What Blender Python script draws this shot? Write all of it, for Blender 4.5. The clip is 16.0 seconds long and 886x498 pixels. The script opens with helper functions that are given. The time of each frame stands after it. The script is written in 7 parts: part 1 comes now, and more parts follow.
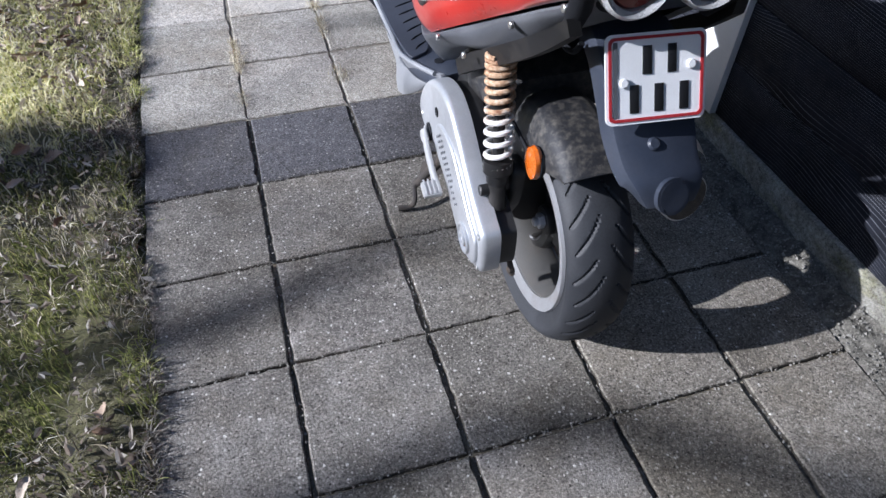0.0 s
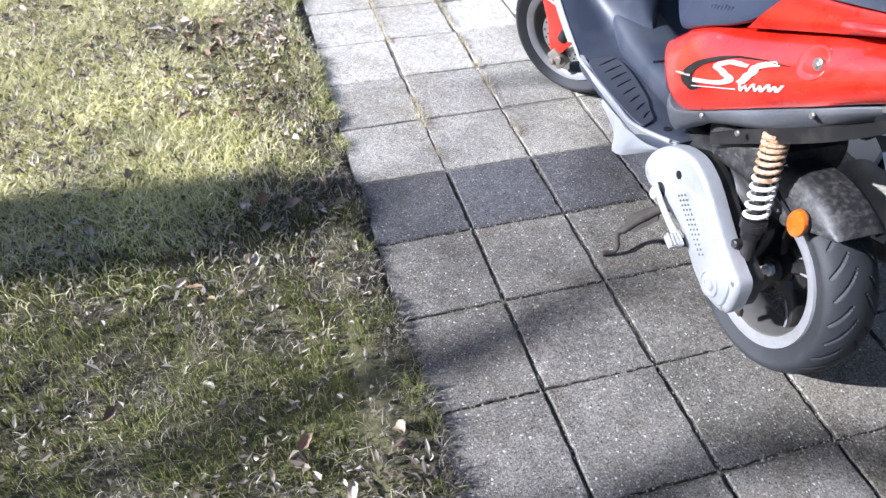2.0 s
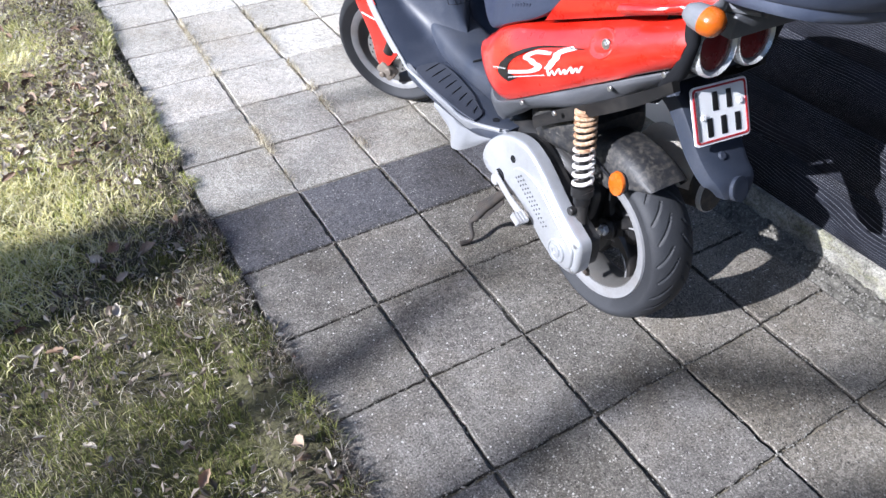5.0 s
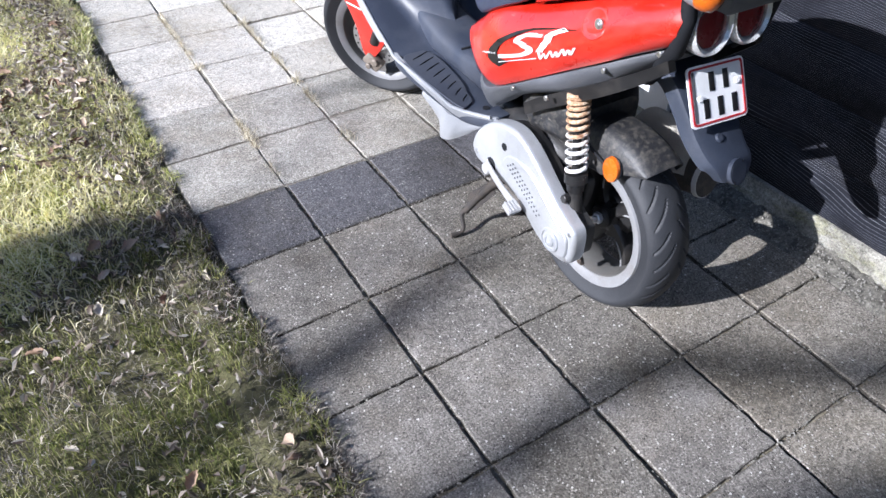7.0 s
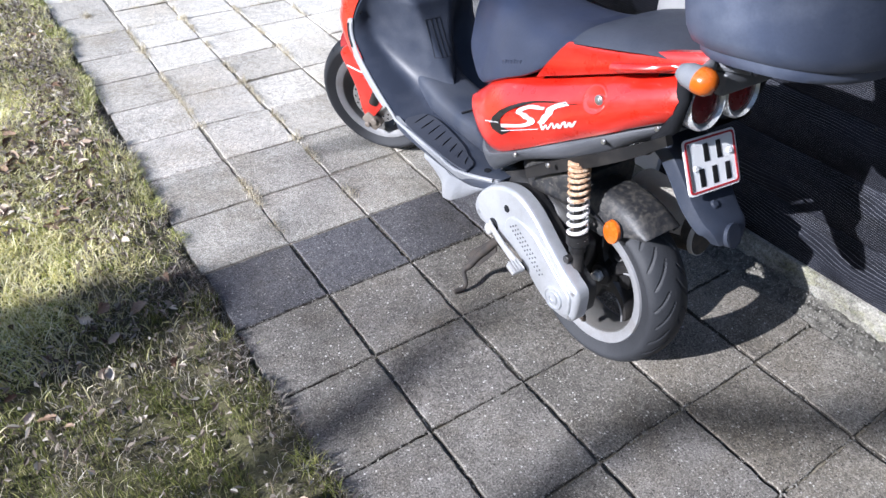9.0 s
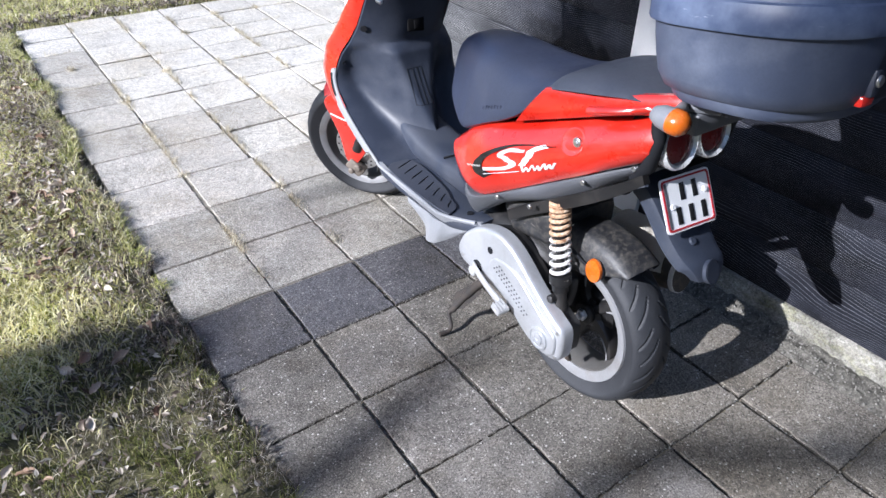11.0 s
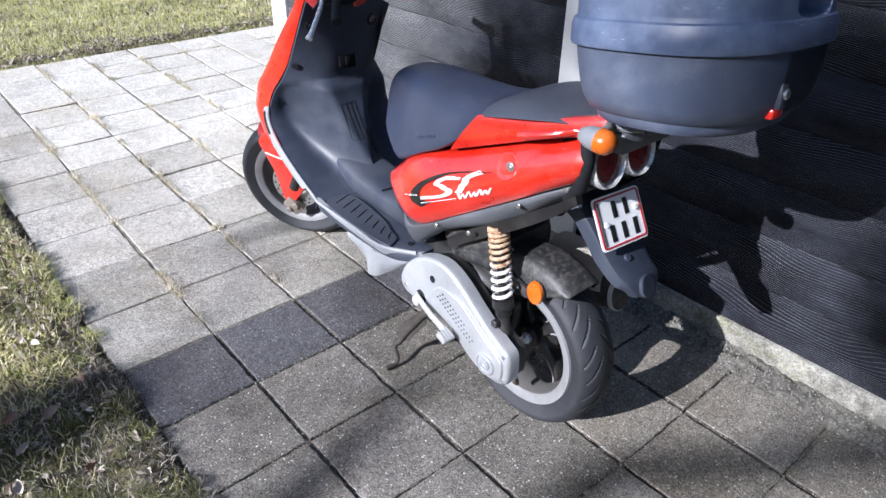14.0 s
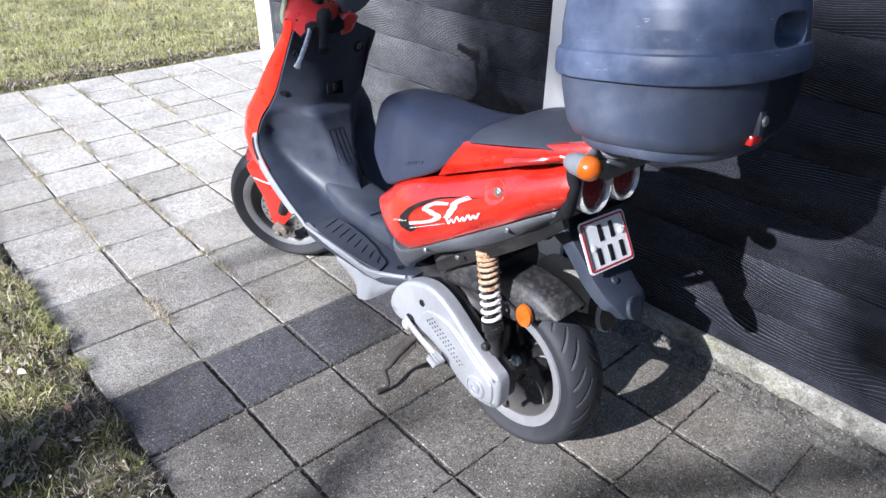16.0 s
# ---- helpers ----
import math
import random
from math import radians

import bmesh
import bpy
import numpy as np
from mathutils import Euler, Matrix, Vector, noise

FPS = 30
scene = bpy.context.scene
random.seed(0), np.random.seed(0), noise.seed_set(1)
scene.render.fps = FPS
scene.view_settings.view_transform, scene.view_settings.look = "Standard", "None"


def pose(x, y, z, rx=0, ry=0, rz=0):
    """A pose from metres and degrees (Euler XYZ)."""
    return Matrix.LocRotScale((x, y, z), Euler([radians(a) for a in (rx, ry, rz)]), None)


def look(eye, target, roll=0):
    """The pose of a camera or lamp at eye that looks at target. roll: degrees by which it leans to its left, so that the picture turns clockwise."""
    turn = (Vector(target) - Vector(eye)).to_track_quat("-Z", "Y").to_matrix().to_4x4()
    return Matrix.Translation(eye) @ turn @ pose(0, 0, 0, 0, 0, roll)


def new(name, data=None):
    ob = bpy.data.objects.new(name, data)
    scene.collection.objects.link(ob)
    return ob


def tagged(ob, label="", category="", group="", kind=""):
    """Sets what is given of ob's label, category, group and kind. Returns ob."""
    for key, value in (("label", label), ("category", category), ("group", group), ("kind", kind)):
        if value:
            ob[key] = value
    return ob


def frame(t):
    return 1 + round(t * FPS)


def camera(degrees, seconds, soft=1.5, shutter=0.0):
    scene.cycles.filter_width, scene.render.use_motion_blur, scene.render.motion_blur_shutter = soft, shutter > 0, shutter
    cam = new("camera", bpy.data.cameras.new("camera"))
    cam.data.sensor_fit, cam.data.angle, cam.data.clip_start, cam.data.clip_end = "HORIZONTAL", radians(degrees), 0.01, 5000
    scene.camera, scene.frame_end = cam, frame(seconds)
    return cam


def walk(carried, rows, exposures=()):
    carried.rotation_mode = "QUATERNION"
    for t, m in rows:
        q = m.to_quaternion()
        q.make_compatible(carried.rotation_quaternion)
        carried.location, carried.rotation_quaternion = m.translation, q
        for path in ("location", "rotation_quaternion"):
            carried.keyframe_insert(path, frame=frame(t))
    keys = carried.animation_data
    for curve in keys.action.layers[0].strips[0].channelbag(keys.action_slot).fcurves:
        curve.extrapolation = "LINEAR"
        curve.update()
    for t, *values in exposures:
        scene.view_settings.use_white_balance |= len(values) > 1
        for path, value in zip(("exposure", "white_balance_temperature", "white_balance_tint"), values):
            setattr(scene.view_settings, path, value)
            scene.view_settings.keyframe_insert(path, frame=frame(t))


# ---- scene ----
cam = camera(66.4, 16.0)
PATH = [
    (0, (0.052, -1.759, 1.212), (0.473, -0.452, -0.243), 1.4),
    (0.5, (0.021, -1.817, 1.264), (0.411, -0.532, -0.219), 1.3),
    (1, (-0.162, -1.796, 1.293), (0.215, -0.506, -0.189), 0.8),
    (1.5, (-0.281, -1.713, 1.309), (0.081, -0.418, -0.171), 0.2),
    (2, (-0.496, -1.745, 1.39), (-0.111, -0.362, -0.002), 0.6),
    (2.5, (-0.542, -1.832, 1.373), (-0.037, -0.434, 0.035), 1.2),
    (3, (-0.534, -1.844, 1.372), (0.065, -0.49, 0.028), 1.1),
    (3.5, (-0.558, -1.825, 1.375), (0.099, -0.501, 0.028), 0.8),
    (4, (-0.566, -1.843, 1.402), (0.134, -0.53, 0.065), 1.3),
    (4.5, (-0.532, -1.835, 1.422), (0.214, -0.554, 0.078), 1.3),
    (7, (-0.522, -1.806, 1.375), (0.269, -0.561, 0.024), 1.0),
    (7.5, (-0.513, -1.798, 1.375), (0.291, -0.56, 0.025), 1.1),
    (8, (-0.528, -1.778, 1.411), (0.275, -0.54, 0.06), 0.9),
    (8.5, (-0.54, -1.777, 1.442), (0.267, -0.538, 0.096), 0.9),
    (9, (-0.566, -1.779, 1.455), (0.296, -0.494, 0.187), 1.0),
    (9.5, (-0.57, -1.794, 1.458), (0.349, -0.473, 0.269), 1.1),
    (10, (-0.571, -1.793, 1.454), (0.368, -0.465, 0.289), 1.1),
    (12.5, (-0.596, -1.826, 1.465), (0.403, -0.517, 0.332), 1.1),
    (13, (-0.559, -1.843, 1.499), (0.525, -0.549, 0.426), 1.2),
    (13.5, (-0.558, -1.816, 1.476), (0.557, -0.539, 0.415), 1.1),
    (14, (-0.582, -1.81, 1.438), (0.533, -0.533, 0.377), 1.1),
    (14.5, (-0.591, -1.812, 1.465), (0.534, -0.538, 0.411), 1.1),
    (15, (-0.594, -1.805, 1.46), (0.556, -0.526, 0.44), 1.1),
    (15.5, (-0.589, -1.805, 1.459), (0.57, -0.528, 0.447), 1.1),
    (16, (-0.589, -1.812, 1.457), (0.572, -0.537, 0.445), 1.0),
]
EXPOSURES = [(0.0, 0.94, 5640, 14), (0.5, 1.22, 5640, 14), (1.0, 1.35, 5640, 14), (1.5, 1.39, 5620, 14), (2.0, 1.51, 5640, 14), (2.5, 1.43, 5660, 14), (3.0, 1.36, 5670, 14), (4.5, 1.38, 5690, 14), (8.5, 1.31, 5730, 14), (10.0, 1.19, 5730, 14), (16.0, 1.18, 5740, 14)]
walk(cam, [(t, look(eye, target, roll)) for t, eye, target, roll in PATH], EXPOSURES)

# world and sun: low spring sun from the lawn side, shining square on to the wall
SUN_SLOPE, SUN_DRIFT = 0.525, -0.045
world = bpy.data.worlds.new("sky")
scene.world = world
world.use_nodes = True
sky = world.node_tree.nodes.new("ShaderNodeTexSky")
sky.sky_type, sky.sun_disc = "NISHITA", False
sky.sun_elevation, sky.sun_rotation = math.atan(SUN_SLOPE), radians(-87.4)
world.node_tree.links.new(sky.outputs[0], world.node_tree.nodes["Background"].inputs[0])
world.node_tree.nodes["Background"].inputs[1].default_value = 0.068
sun = new("sun", bpy.data.lights.new("sun", "SUN"))
sun.data.energy, sun.data.angle, sun.data.color = 5.0, radians(0.5), (1.0, 0.955, 0.89)
sun.matrix_world = look((-10, -10 * SUN_DRIFT, 10 * SUN_SLOPE), (0, 0, 0))


# ---- materials ----
def material(name, color, rough=0.6, metal=0.0, coat=0.0, spec=0.5):
    m = bpy.data.materials.new(name)
    m.use_nodes = True
    b = m.node_tree.nodes["Principled BSDF"]
    b.inputs["Base Color"].default_value = (*color, 1)
    b.inputs["Roughness"].default_value = rough
    b.inputs["Metallic"].default_value = metal
    b.inputs["Coat Weight"].default_value = coat
    b.inputs["Coat Roughness"].default_value = 0.06
    b.inputs["Specular IOR Level"].default_value = spec
    return m


class Nodes:
    """Short hand for building node graphs."""

    def __init__(self, m):
        self.t = m.node_tree
        self.b = self.t.nodes["Principled BSDF"]
        self.co = self.t.nodes.new("ShaderNodeTexCoord").outputs["Object"]

    def put(self, a, b):
        self.t.links.new(a, b)

    def place(self, scale=(1, 1, 1), rot=(0, 0, 0), src=None):
        n = self.t.nodes.new("ShaderNodeMapping")
        n.inputs["Scale"].default_value, n.inputs["Rotation"].default_value = scale, rot
        self.put(src or self.co, n.inputs[0])
        return n.outputs[0]

    def noise(self, scale, detail=4, rough=0.55, src=None, dist=0.0):
        n = self.t.nodes.new("ShaderNodeTexNoise")
        n.inputs["Scale"].default_value, n.inputs["Detail"].default_value = scale, detail
        n.inputs["Roughness"].default_value, n.inputs["Distortion"].default_value = rough, dist
        self.put(src or self.co, n.inputs["Vector"])
        return n.outputs["Fac"]

    def voronoi(self, scale, src=None, out="Distance"):
        n = self.t.nodes.new("ShaderNodeTexVoronoi")
        n.inputs["Scale"].default_value = scale
        self.put(src or self.co, n.inputs["Vector"])
        return n.outputs[out]

    def ramp(self, fac, stops, smooth=False):
        n = self.t.nodes.new("ShaderNodeValToRGB")
        if smooth:
            n.color_ramp.interpolation = "EASE"
        e = n.color_ramp.elements
        while len(e) < len(stops):
            e.new(0.5)
        for el, (p, c) in zip(e, stops):
            el.position = p
            el.color = (*c, 1) if isinstance(c, tuple) else (c, c, c, 1)
        self.put(fac, n.inputs[0])
        return n.outputs[0]

    def mix(self, fac, a, b, mode="MIX"):
        n = self.t.nodes.new("ShaderNodeMix")
        n.data_type, n.blend_type = "RGBA", mode
        for sock, v in ((n.inputs["Factor"], fac), (n.inputs["A"], a), (n.inputs["B"], b)):
            if isinstance(v, (int, float)):
                sock.default_value = v if sock.type == "VALUE" else (v, v, v, 1)
            elif isinstance(v, tuple):
                sock.default_value = (*v, 1)
            else:
                self.put(v, sock)
        return n.outputs["Result"]

    def math(self, op, a, b=0.0):
        n = self.t.nodes.new("ShaderNodeMath")
        n.operation = op
        for sock, v in zip(n.inputs, (a, b)):
            if isinstance(v, (int, float)):
                sock.default_value = v
            else:
                self.put(v, sock)
        return n.outputs[0]

    def each(self):
        return self.t.nodes.new("ShaderNodeObjectInfo").outputs["Random"]

    def island(self):
        return self.t.nodes.new("ShaderNodeNewGeometry").outputs["Random Per Island"]

    def color(self, c):
        self.put(c, self.b.inputs["Base Color"])

    def rough(self, c):
        self.put(c, self.b.inputs["Roughness"])

    def bump(self, height, strength, dist):
        n = self.t.nodes.new("ShaderNodeBump")
        n.inputs["Strength"].default_value, n.inputs["Distance"].default_value = strength, dist
        self.put(height, n.inputs["Height"])
        self.put(n.outputs[0], self.b.inputs["Normal"])


def worn(name, color, rough=0.5, dirt=(0.25, 0.22, 0.18), amount=0.25, scale=9.0, grain=0.15, metal=0.0, coat=0.0, spec=0.5):
    """Plastic, paint or metal with dusty patches, scuffs and a fine grain."""
    m = material(name, color, rough, metal, coat, spec)
    n = Nodes(m)
    big = n.ramp(n.noise(scale, 5, 0.65), [(0.45, 0.0), (0.75, 1.0)])
    fine = n.noise(scale * 30, 3, 0.6)
    tone = n.mix(n.math("MULTIPLY", big, amount), color, dirt)
    dark = tuple(c * (1 - grain) for c in (1, 1, 1))
    n.color(n.mix(n.ramp(fine, [(0.35, 1.0), (0.6, 0.0)]), tone, n.mix(1.0, tone, dark, "MULTIPLY")))
    n.rough(n.mix(big, rough, min(1.0, rough + 0.22)))
    n.bump(fine, 0.12, 0.0008)
    return m


def scuffed(m, color, lean):
    """Adds short pale rub marks, gathered in a few places, to a material."""
    n = Nodes(m)
    old = n.b.inputs["Base Color"].links[0].from_socket
    streak = n.ramp(n.noise(1.0, 4, 0.65, n.place((34, 34, 210), lean)), [(0.63, 0.0), (0.70, 0.8)])
    where = n.ramp(n.noise(7.5, 3, 0.6), [(0.53, 0.0), (0.62, 1.0)])
    n.color(n.mix(n.math("MULTIPLY", streak, where), old, color))
    return m


def slab_material(name, dark, mid, pale, spread=1.0, chips=0.85):
    """Weathered concrete with exposed pale and dark chippings, pits and brownish stains."""
    m = material(name, mid, 0.92, spec=0.2)
    n = Nodes(m)
    world_co = n.t.nodes.new("ShaderNodeNewGeometry").outputs["Position"]
    base = n.ramp(n.noise(4.0, 7, 0.72, world_co), [(0.3, dark), (0.5, mid), (0.72, pale)])
    each = n.ramp(n.each(), [(0.0, (1 - 0.16 * spread, 1 - 0.18 * spread, 1 - 0.21 * spread)), (0.5, (1.0, 0.99, 0.97)), (1.0, (1 + 0.12 * spread, 1 + 0.11 * spread, 1 + 0.12 * spread))])
    base = n.mix(1.0, base, each, "MULTIPLY")
    cloud = n.ramp(n.noise(38, 6, 0.8, world_co), [(0.32, 0.68), (0.5, 1.0), (0.7, 1.3)])
    base = n.mix(1.0, base, cloud, "MULTIPLY")
    grain = n.ramp(n.noise(190, 5, 0.85, world_co), [(0.35, 0.22), (0.5, 0.95), (0.64, 2.1)])
    base = n.mix(0.9, base, n.mix(1.0, base, grain, "MULTIPLY"))
    # chippings of uneven outline
    wob = n.t.nodes.new("ShaderNodeTexNoise")
    wob.inputs["Scale"].default_value, wob.inputs["Detail"].default_value = 190, 2
    n.put(world_co, wob.inputs["Vector"])
    shift = n.t.nodes.new("ShaderNodeVectorMath")
    shift.operation = "MULTIPLY_ADD"
    n.put(wob.outputs["Color"], shift.inputs[0])
    shift.inputs[1].default_value = (0.007, 0.007, 0.007)
    n.put(world_co, shift.inputs[2])
    for scale, lo, tone, turn, share in ((170, 0.48, tuple(min(0.66, k * 2.3) for k in mid), 0.3, 0.7), (105, 0.76, (0.78, 0.76, 0.71), 0.0, 0.9 * chips), (150, 0.68, (0.56, 0.53, 0.48), 0.5, 0.85 * chips), (120, 0.68, (0.030, 0.028, 0.026), 0.9, 0.85)):
        src = n.place((1, 1, 1), (turn, turn * 0.5, turn), shift.outputs[0])
        stone = n.ramp(n.voronoi(scale, src), [(0.18, 1.0), (0.36, 0.0)])
        pick = n.ramp(n.voronoi(scale, src, "Color"), [(lo, 0.0), (lo + 0.06, 1.0)])
        base = n.mix(n.math("MULTIPLY", n.math("MULTIPLY", stone, pick), share), base, tone)
    stain = n.ramp(n.noise(2.2, 6, 0.75, n.place((1, 1, 1), (0, 0, 1.0), world_co)), [(0.48, 0.0), (0.72, 0.6)])
    base = n.mix(stain, base, n.mix(1.0, base, (0.66, 0.59, 0.46), "MULTIPLY"))
    n.color(base)
    n.bump(n.noise(190, 5, 0.85, world_co), 1.0, 0.0032)
    return m


def wall_material():
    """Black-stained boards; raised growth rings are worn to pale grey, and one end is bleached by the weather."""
    m = material("black_stained_wood_cladding", (0.02, 0.02, 0.022), 0.7, spec=0.2)
    n = Nodes(m)
    world_co = n.t.nodes.new("ShaderNodeNewGeometry").outputs["Position"]
    jump = n.t.nodes.new("ShaderNodeCombineXYZ")
    n.put(n.math("MULTIPLY", n.each(), 23.0), jump.inputs[0])
    add = n.t.nodes.new("ShaderNodeVectorMath")
    add.operation = "ADD"
    n.put(world_co, add.inputs[0])
    n.put(jump.outputs[0], add.inputs[1])
    src = add.outputs[0]
    flow = n.noise(1.0, 2, 0.4, n.place((1, 0.6, 3.0), src=src))
    knots = n.noise(1.0, 1, 0.3, n.place((1, 2.2, 5.5), src=src))
    wob = n.noise(1.0, 3, 0.5, n.place((1, 9, 22), src=src))
    sep = n.t.nodes.new("ShaderNodeSeparateXYZ")
    n.put(src, sep.inputs[0])
    bend = n.math("ADD", n.math("MULTIPLY", flow, 34.0), n.math("MULTIPLY", knots, 15.0))
    phase = n.math("ADD", n.math("MULTIPLY", sep.outputs[2], 165.0), n.math("ADD", bend, n.math("MULTIPLY", wob, 0.6)))
    wave = n.math("SINE", n.math("MULTIPLY", phase, 6.283))
    line = n.ramp(n.math("MULTIPLY", n.math("ADD", wave, 1.0), 0.5), [(0.90, 0.0), (0.99, 1.0)])
    patch = n.ramp(n.noise(1.0, 4, 0.6, n.place((1, 3.0, 10), src=src)), [(0.36, 0.18), (0.62, 1.0)])
    fleck = n.ramp(n.noise(1.0, 4, 0.7, n.place((1, 14, 200), src=src)), [(0.34, 0.55), (0.56, 1.0)])
    fac = n.math("MULTIPLY", n.math("POWER", line, 1.8), n.math("MULTIPLY", patch, fleck))
    dull = n.ramp(n.noise(1.0, 3, 0.6, n.place((1, 4, 11), src=src)), [(0.38, (0.005, 0.0055, 0.0085)), (0.68, (0.017, 0.019, 0.028))])
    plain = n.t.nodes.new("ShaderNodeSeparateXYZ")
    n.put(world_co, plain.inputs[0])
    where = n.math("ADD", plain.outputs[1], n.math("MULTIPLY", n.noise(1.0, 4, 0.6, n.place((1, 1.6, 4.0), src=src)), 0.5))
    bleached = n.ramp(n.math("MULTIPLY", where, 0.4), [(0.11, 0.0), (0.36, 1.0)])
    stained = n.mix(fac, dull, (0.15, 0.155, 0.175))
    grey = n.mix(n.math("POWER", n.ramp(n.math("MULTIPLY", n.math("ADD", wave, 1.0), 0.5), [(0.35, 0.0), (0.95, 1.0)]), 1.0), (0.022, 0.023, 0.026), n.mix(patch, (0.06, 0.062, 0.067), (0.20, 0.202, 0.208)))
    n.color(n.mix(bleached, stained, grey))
    n.rough(n.ramp(n.noise(30, 3, 0.6, src), [(0.3, 0.58), (0.7, 0.8)]))
    n.bump(wave, 0.15, 0.0010)
    return m


def soil_material(name, green):
    """Dark soil and thatch; green is the share of matted turf on it."""
    m = material(name, (0.09, 0.07, 0.05), 0.95, spec=0.2)
    n = Nodes(m)
    a = n.ramp(n.noise(14, 6, 0.75), [(0.3, (0.022, 0.019, 0.016)), (0.5, (0.06, 0.051, 0.040)), (0.7, (0.14, 0.122, 0.09))])
    g = n.ramp(n.noise(0.6, 5, 0.6), [(0.40 - 0.25 * green, 0.0), (0.65 - 0.25 * green, 0.7 + 0.2 * green)])
    turf = n.ramp(n.noise(55, 5, 0.8), [(0.35, (0.055, 0.056, 0.022)), (0.65, (0.23, 0.225, 0.095))])
    n.color(n.mix(g, a, turf))
    n.bump(n.noise(90, 5, 0.8), 0.9, 0.006)
    return m


def concrete_material(name, dark, pale, scale=7.0):
    m = material(name, pale, 0.92, spec=0.3)
    n = Nodes(m)
    big = n.ramp(n.noise(scale, 6, 0.72), [(0.33, dark), (0.55, tuple((a + b) / 2 for a, b in zip(dark, pale))), (0.72, pale)])
    fine = n.ramp(n.noise(170, 4, 0.75), [(0.3, 0.45), (0.7, 1.4)])
    n.color(n.mix(1.0, big, fine, "MULTIPLY"))
    n.bump(n.noise(120, 5, 0.8), 0.8, 0.004)
    return m


def plinth_material():
    """Rough pale concrete with dark stains and yellow-green algae low down."""
    m = material("mossy_concrete_plinth", (0.45, 0.43, 0.38), 0.92, spec=0.25)
    n = Nodes(m)
    big = n.ramp(n.noise(9, 7, 0.78), [(0.34, (0.12, 0.115, 0.10)), (0.5, (0.29, 0.28, 0.245)), (0.68, (0.47, 0.455, 0.41))])
    fine = n.ramp(n.noise(150, 5, 0.8), [(0.33, 0.35), (0.5, 1.0), (0.68, 1.5)])
    tone = n.mix(1.0, big, fine, "MULTIPLY")
    algae = n.ramp(n.noise(5, 6, 0.75, n.place((1, 1, 2.5))), [(0.52, 0.0), (0.66, 0.65)])
    n.color(n.mix(algae, tone, n.mix(1.0, tone, (0.80, 0.82, 0.42), "MULTIPLY")))
    n.bump(n.noise(95, 6, 0.85), 1.0, 0.006)
    return m


def blade_material(name, stops):
    """Thin blades that let part of the light through."""
    m = material(name, stops[0][1], 0.6, spec=0.25)
    n = Nodes(m)
    c = n.ramp(n.island(), stops)
    patch = n.ramp(n.noise(2.5, 4, 0.6), [(0.35, 0.75), (0.65, 1.2)])
    c = n.mix(1.0, c, patch, "MULTIPLY")
    n.color(c)
    thin = n.t.nodes.new("ShaderNodeBsdfTranslucent")
    n.put(c, thin.inputs["Color"])
    both = n.t.nodes.new("ShaderNodeMixShader")
    both.inputs[0].default_value = 0.45
    n.put(n.b.outputs[0], both.inputs[1])
    n.put(thin.outputs[0], both.inputs[2])
    n.put(both.outputs[0], n.t.nodes["Material Output"].inputs["Surface"])
    return m


def leaf_material():
    m = material("dry_fallen_leaf", (0.3, 0.22, 0.14), 0.75, spec=0.3)
    n = Nodes(m)
    c = n.ramp(n.each(), [(0.0, (0.13, 0.075, 0.05)), (0.3, (0.28, 0.19, 0.13)), (0.65, (0.40, 0.33, 0.26)), (1.0, (0.56, 0.50, 0.42))])
    v = n.ramp(n.noise(60, 4, 0.7), [(0.3, 0.6), (0.7, 1.2)])
    n.color(n.mix(1.0, c, v, "MULTIPLY"))
    n.bump(n.noise(160, 3, 0.6), 0.4, 0.001)
    return m


def paint_material():
    """Glossy red bodywork paint with clear coat, faint dust and fine scratches that double as highlights."""
    m = material("glossy_red_paint", (0.62, 0.022, 0.004), 0.34, coat=1.0, spec=0.7)
    m.node_tree.nodes["Principled BSDF"].inputs["Coat Roughness"].default_value = 0.18
    m.node_tree.nodes["Principled BSDF"].inputs["Coat IOR"].default_value = 1.75
    n = Nodes(m)
    dust = n.ramp(n.noise(9, 6, 0.75), [(0.46, 0.0), (0.82, 0.14)])
    # scratches strengthened so that their pale streaks also paint in gloss highlights
    scratch_gloss = n.ramp(n.noise(1.0, 6, 0.7, n.place((30, 26, 160), (0.25, 0.0, 0.1))), [(0.62, 0.0), (0.70, 0.34)])
    base = n.mix(dust, n.ramp(n.noise(3, 3), [(0.3, (0.52, 0.012, 0.003)), (0.7, (0.60, 0.017, 0.004))]), (0.62, 0.20, 0.15))
    n.color(n.mix(scratch_gloss, base, (0.70, 0.30, 0.26)))
    n.rough(n.ramp(n.noise(25, 4, 0.7), [(0.35, 0.26), (0.75, 0.44)]))
    wave = n.t.nodes.new("ShaderNodeBump")
    wave.inputs["Strength"].default_value, wave.inputs["Distance"].default_value = 0.25, 0.004
    n.put(n.noise(14, 2, 0.5), wave.inputs["Height"])
    n.put(wave.outputs[0], n.b.inputs["Coat Normal"])
    return m


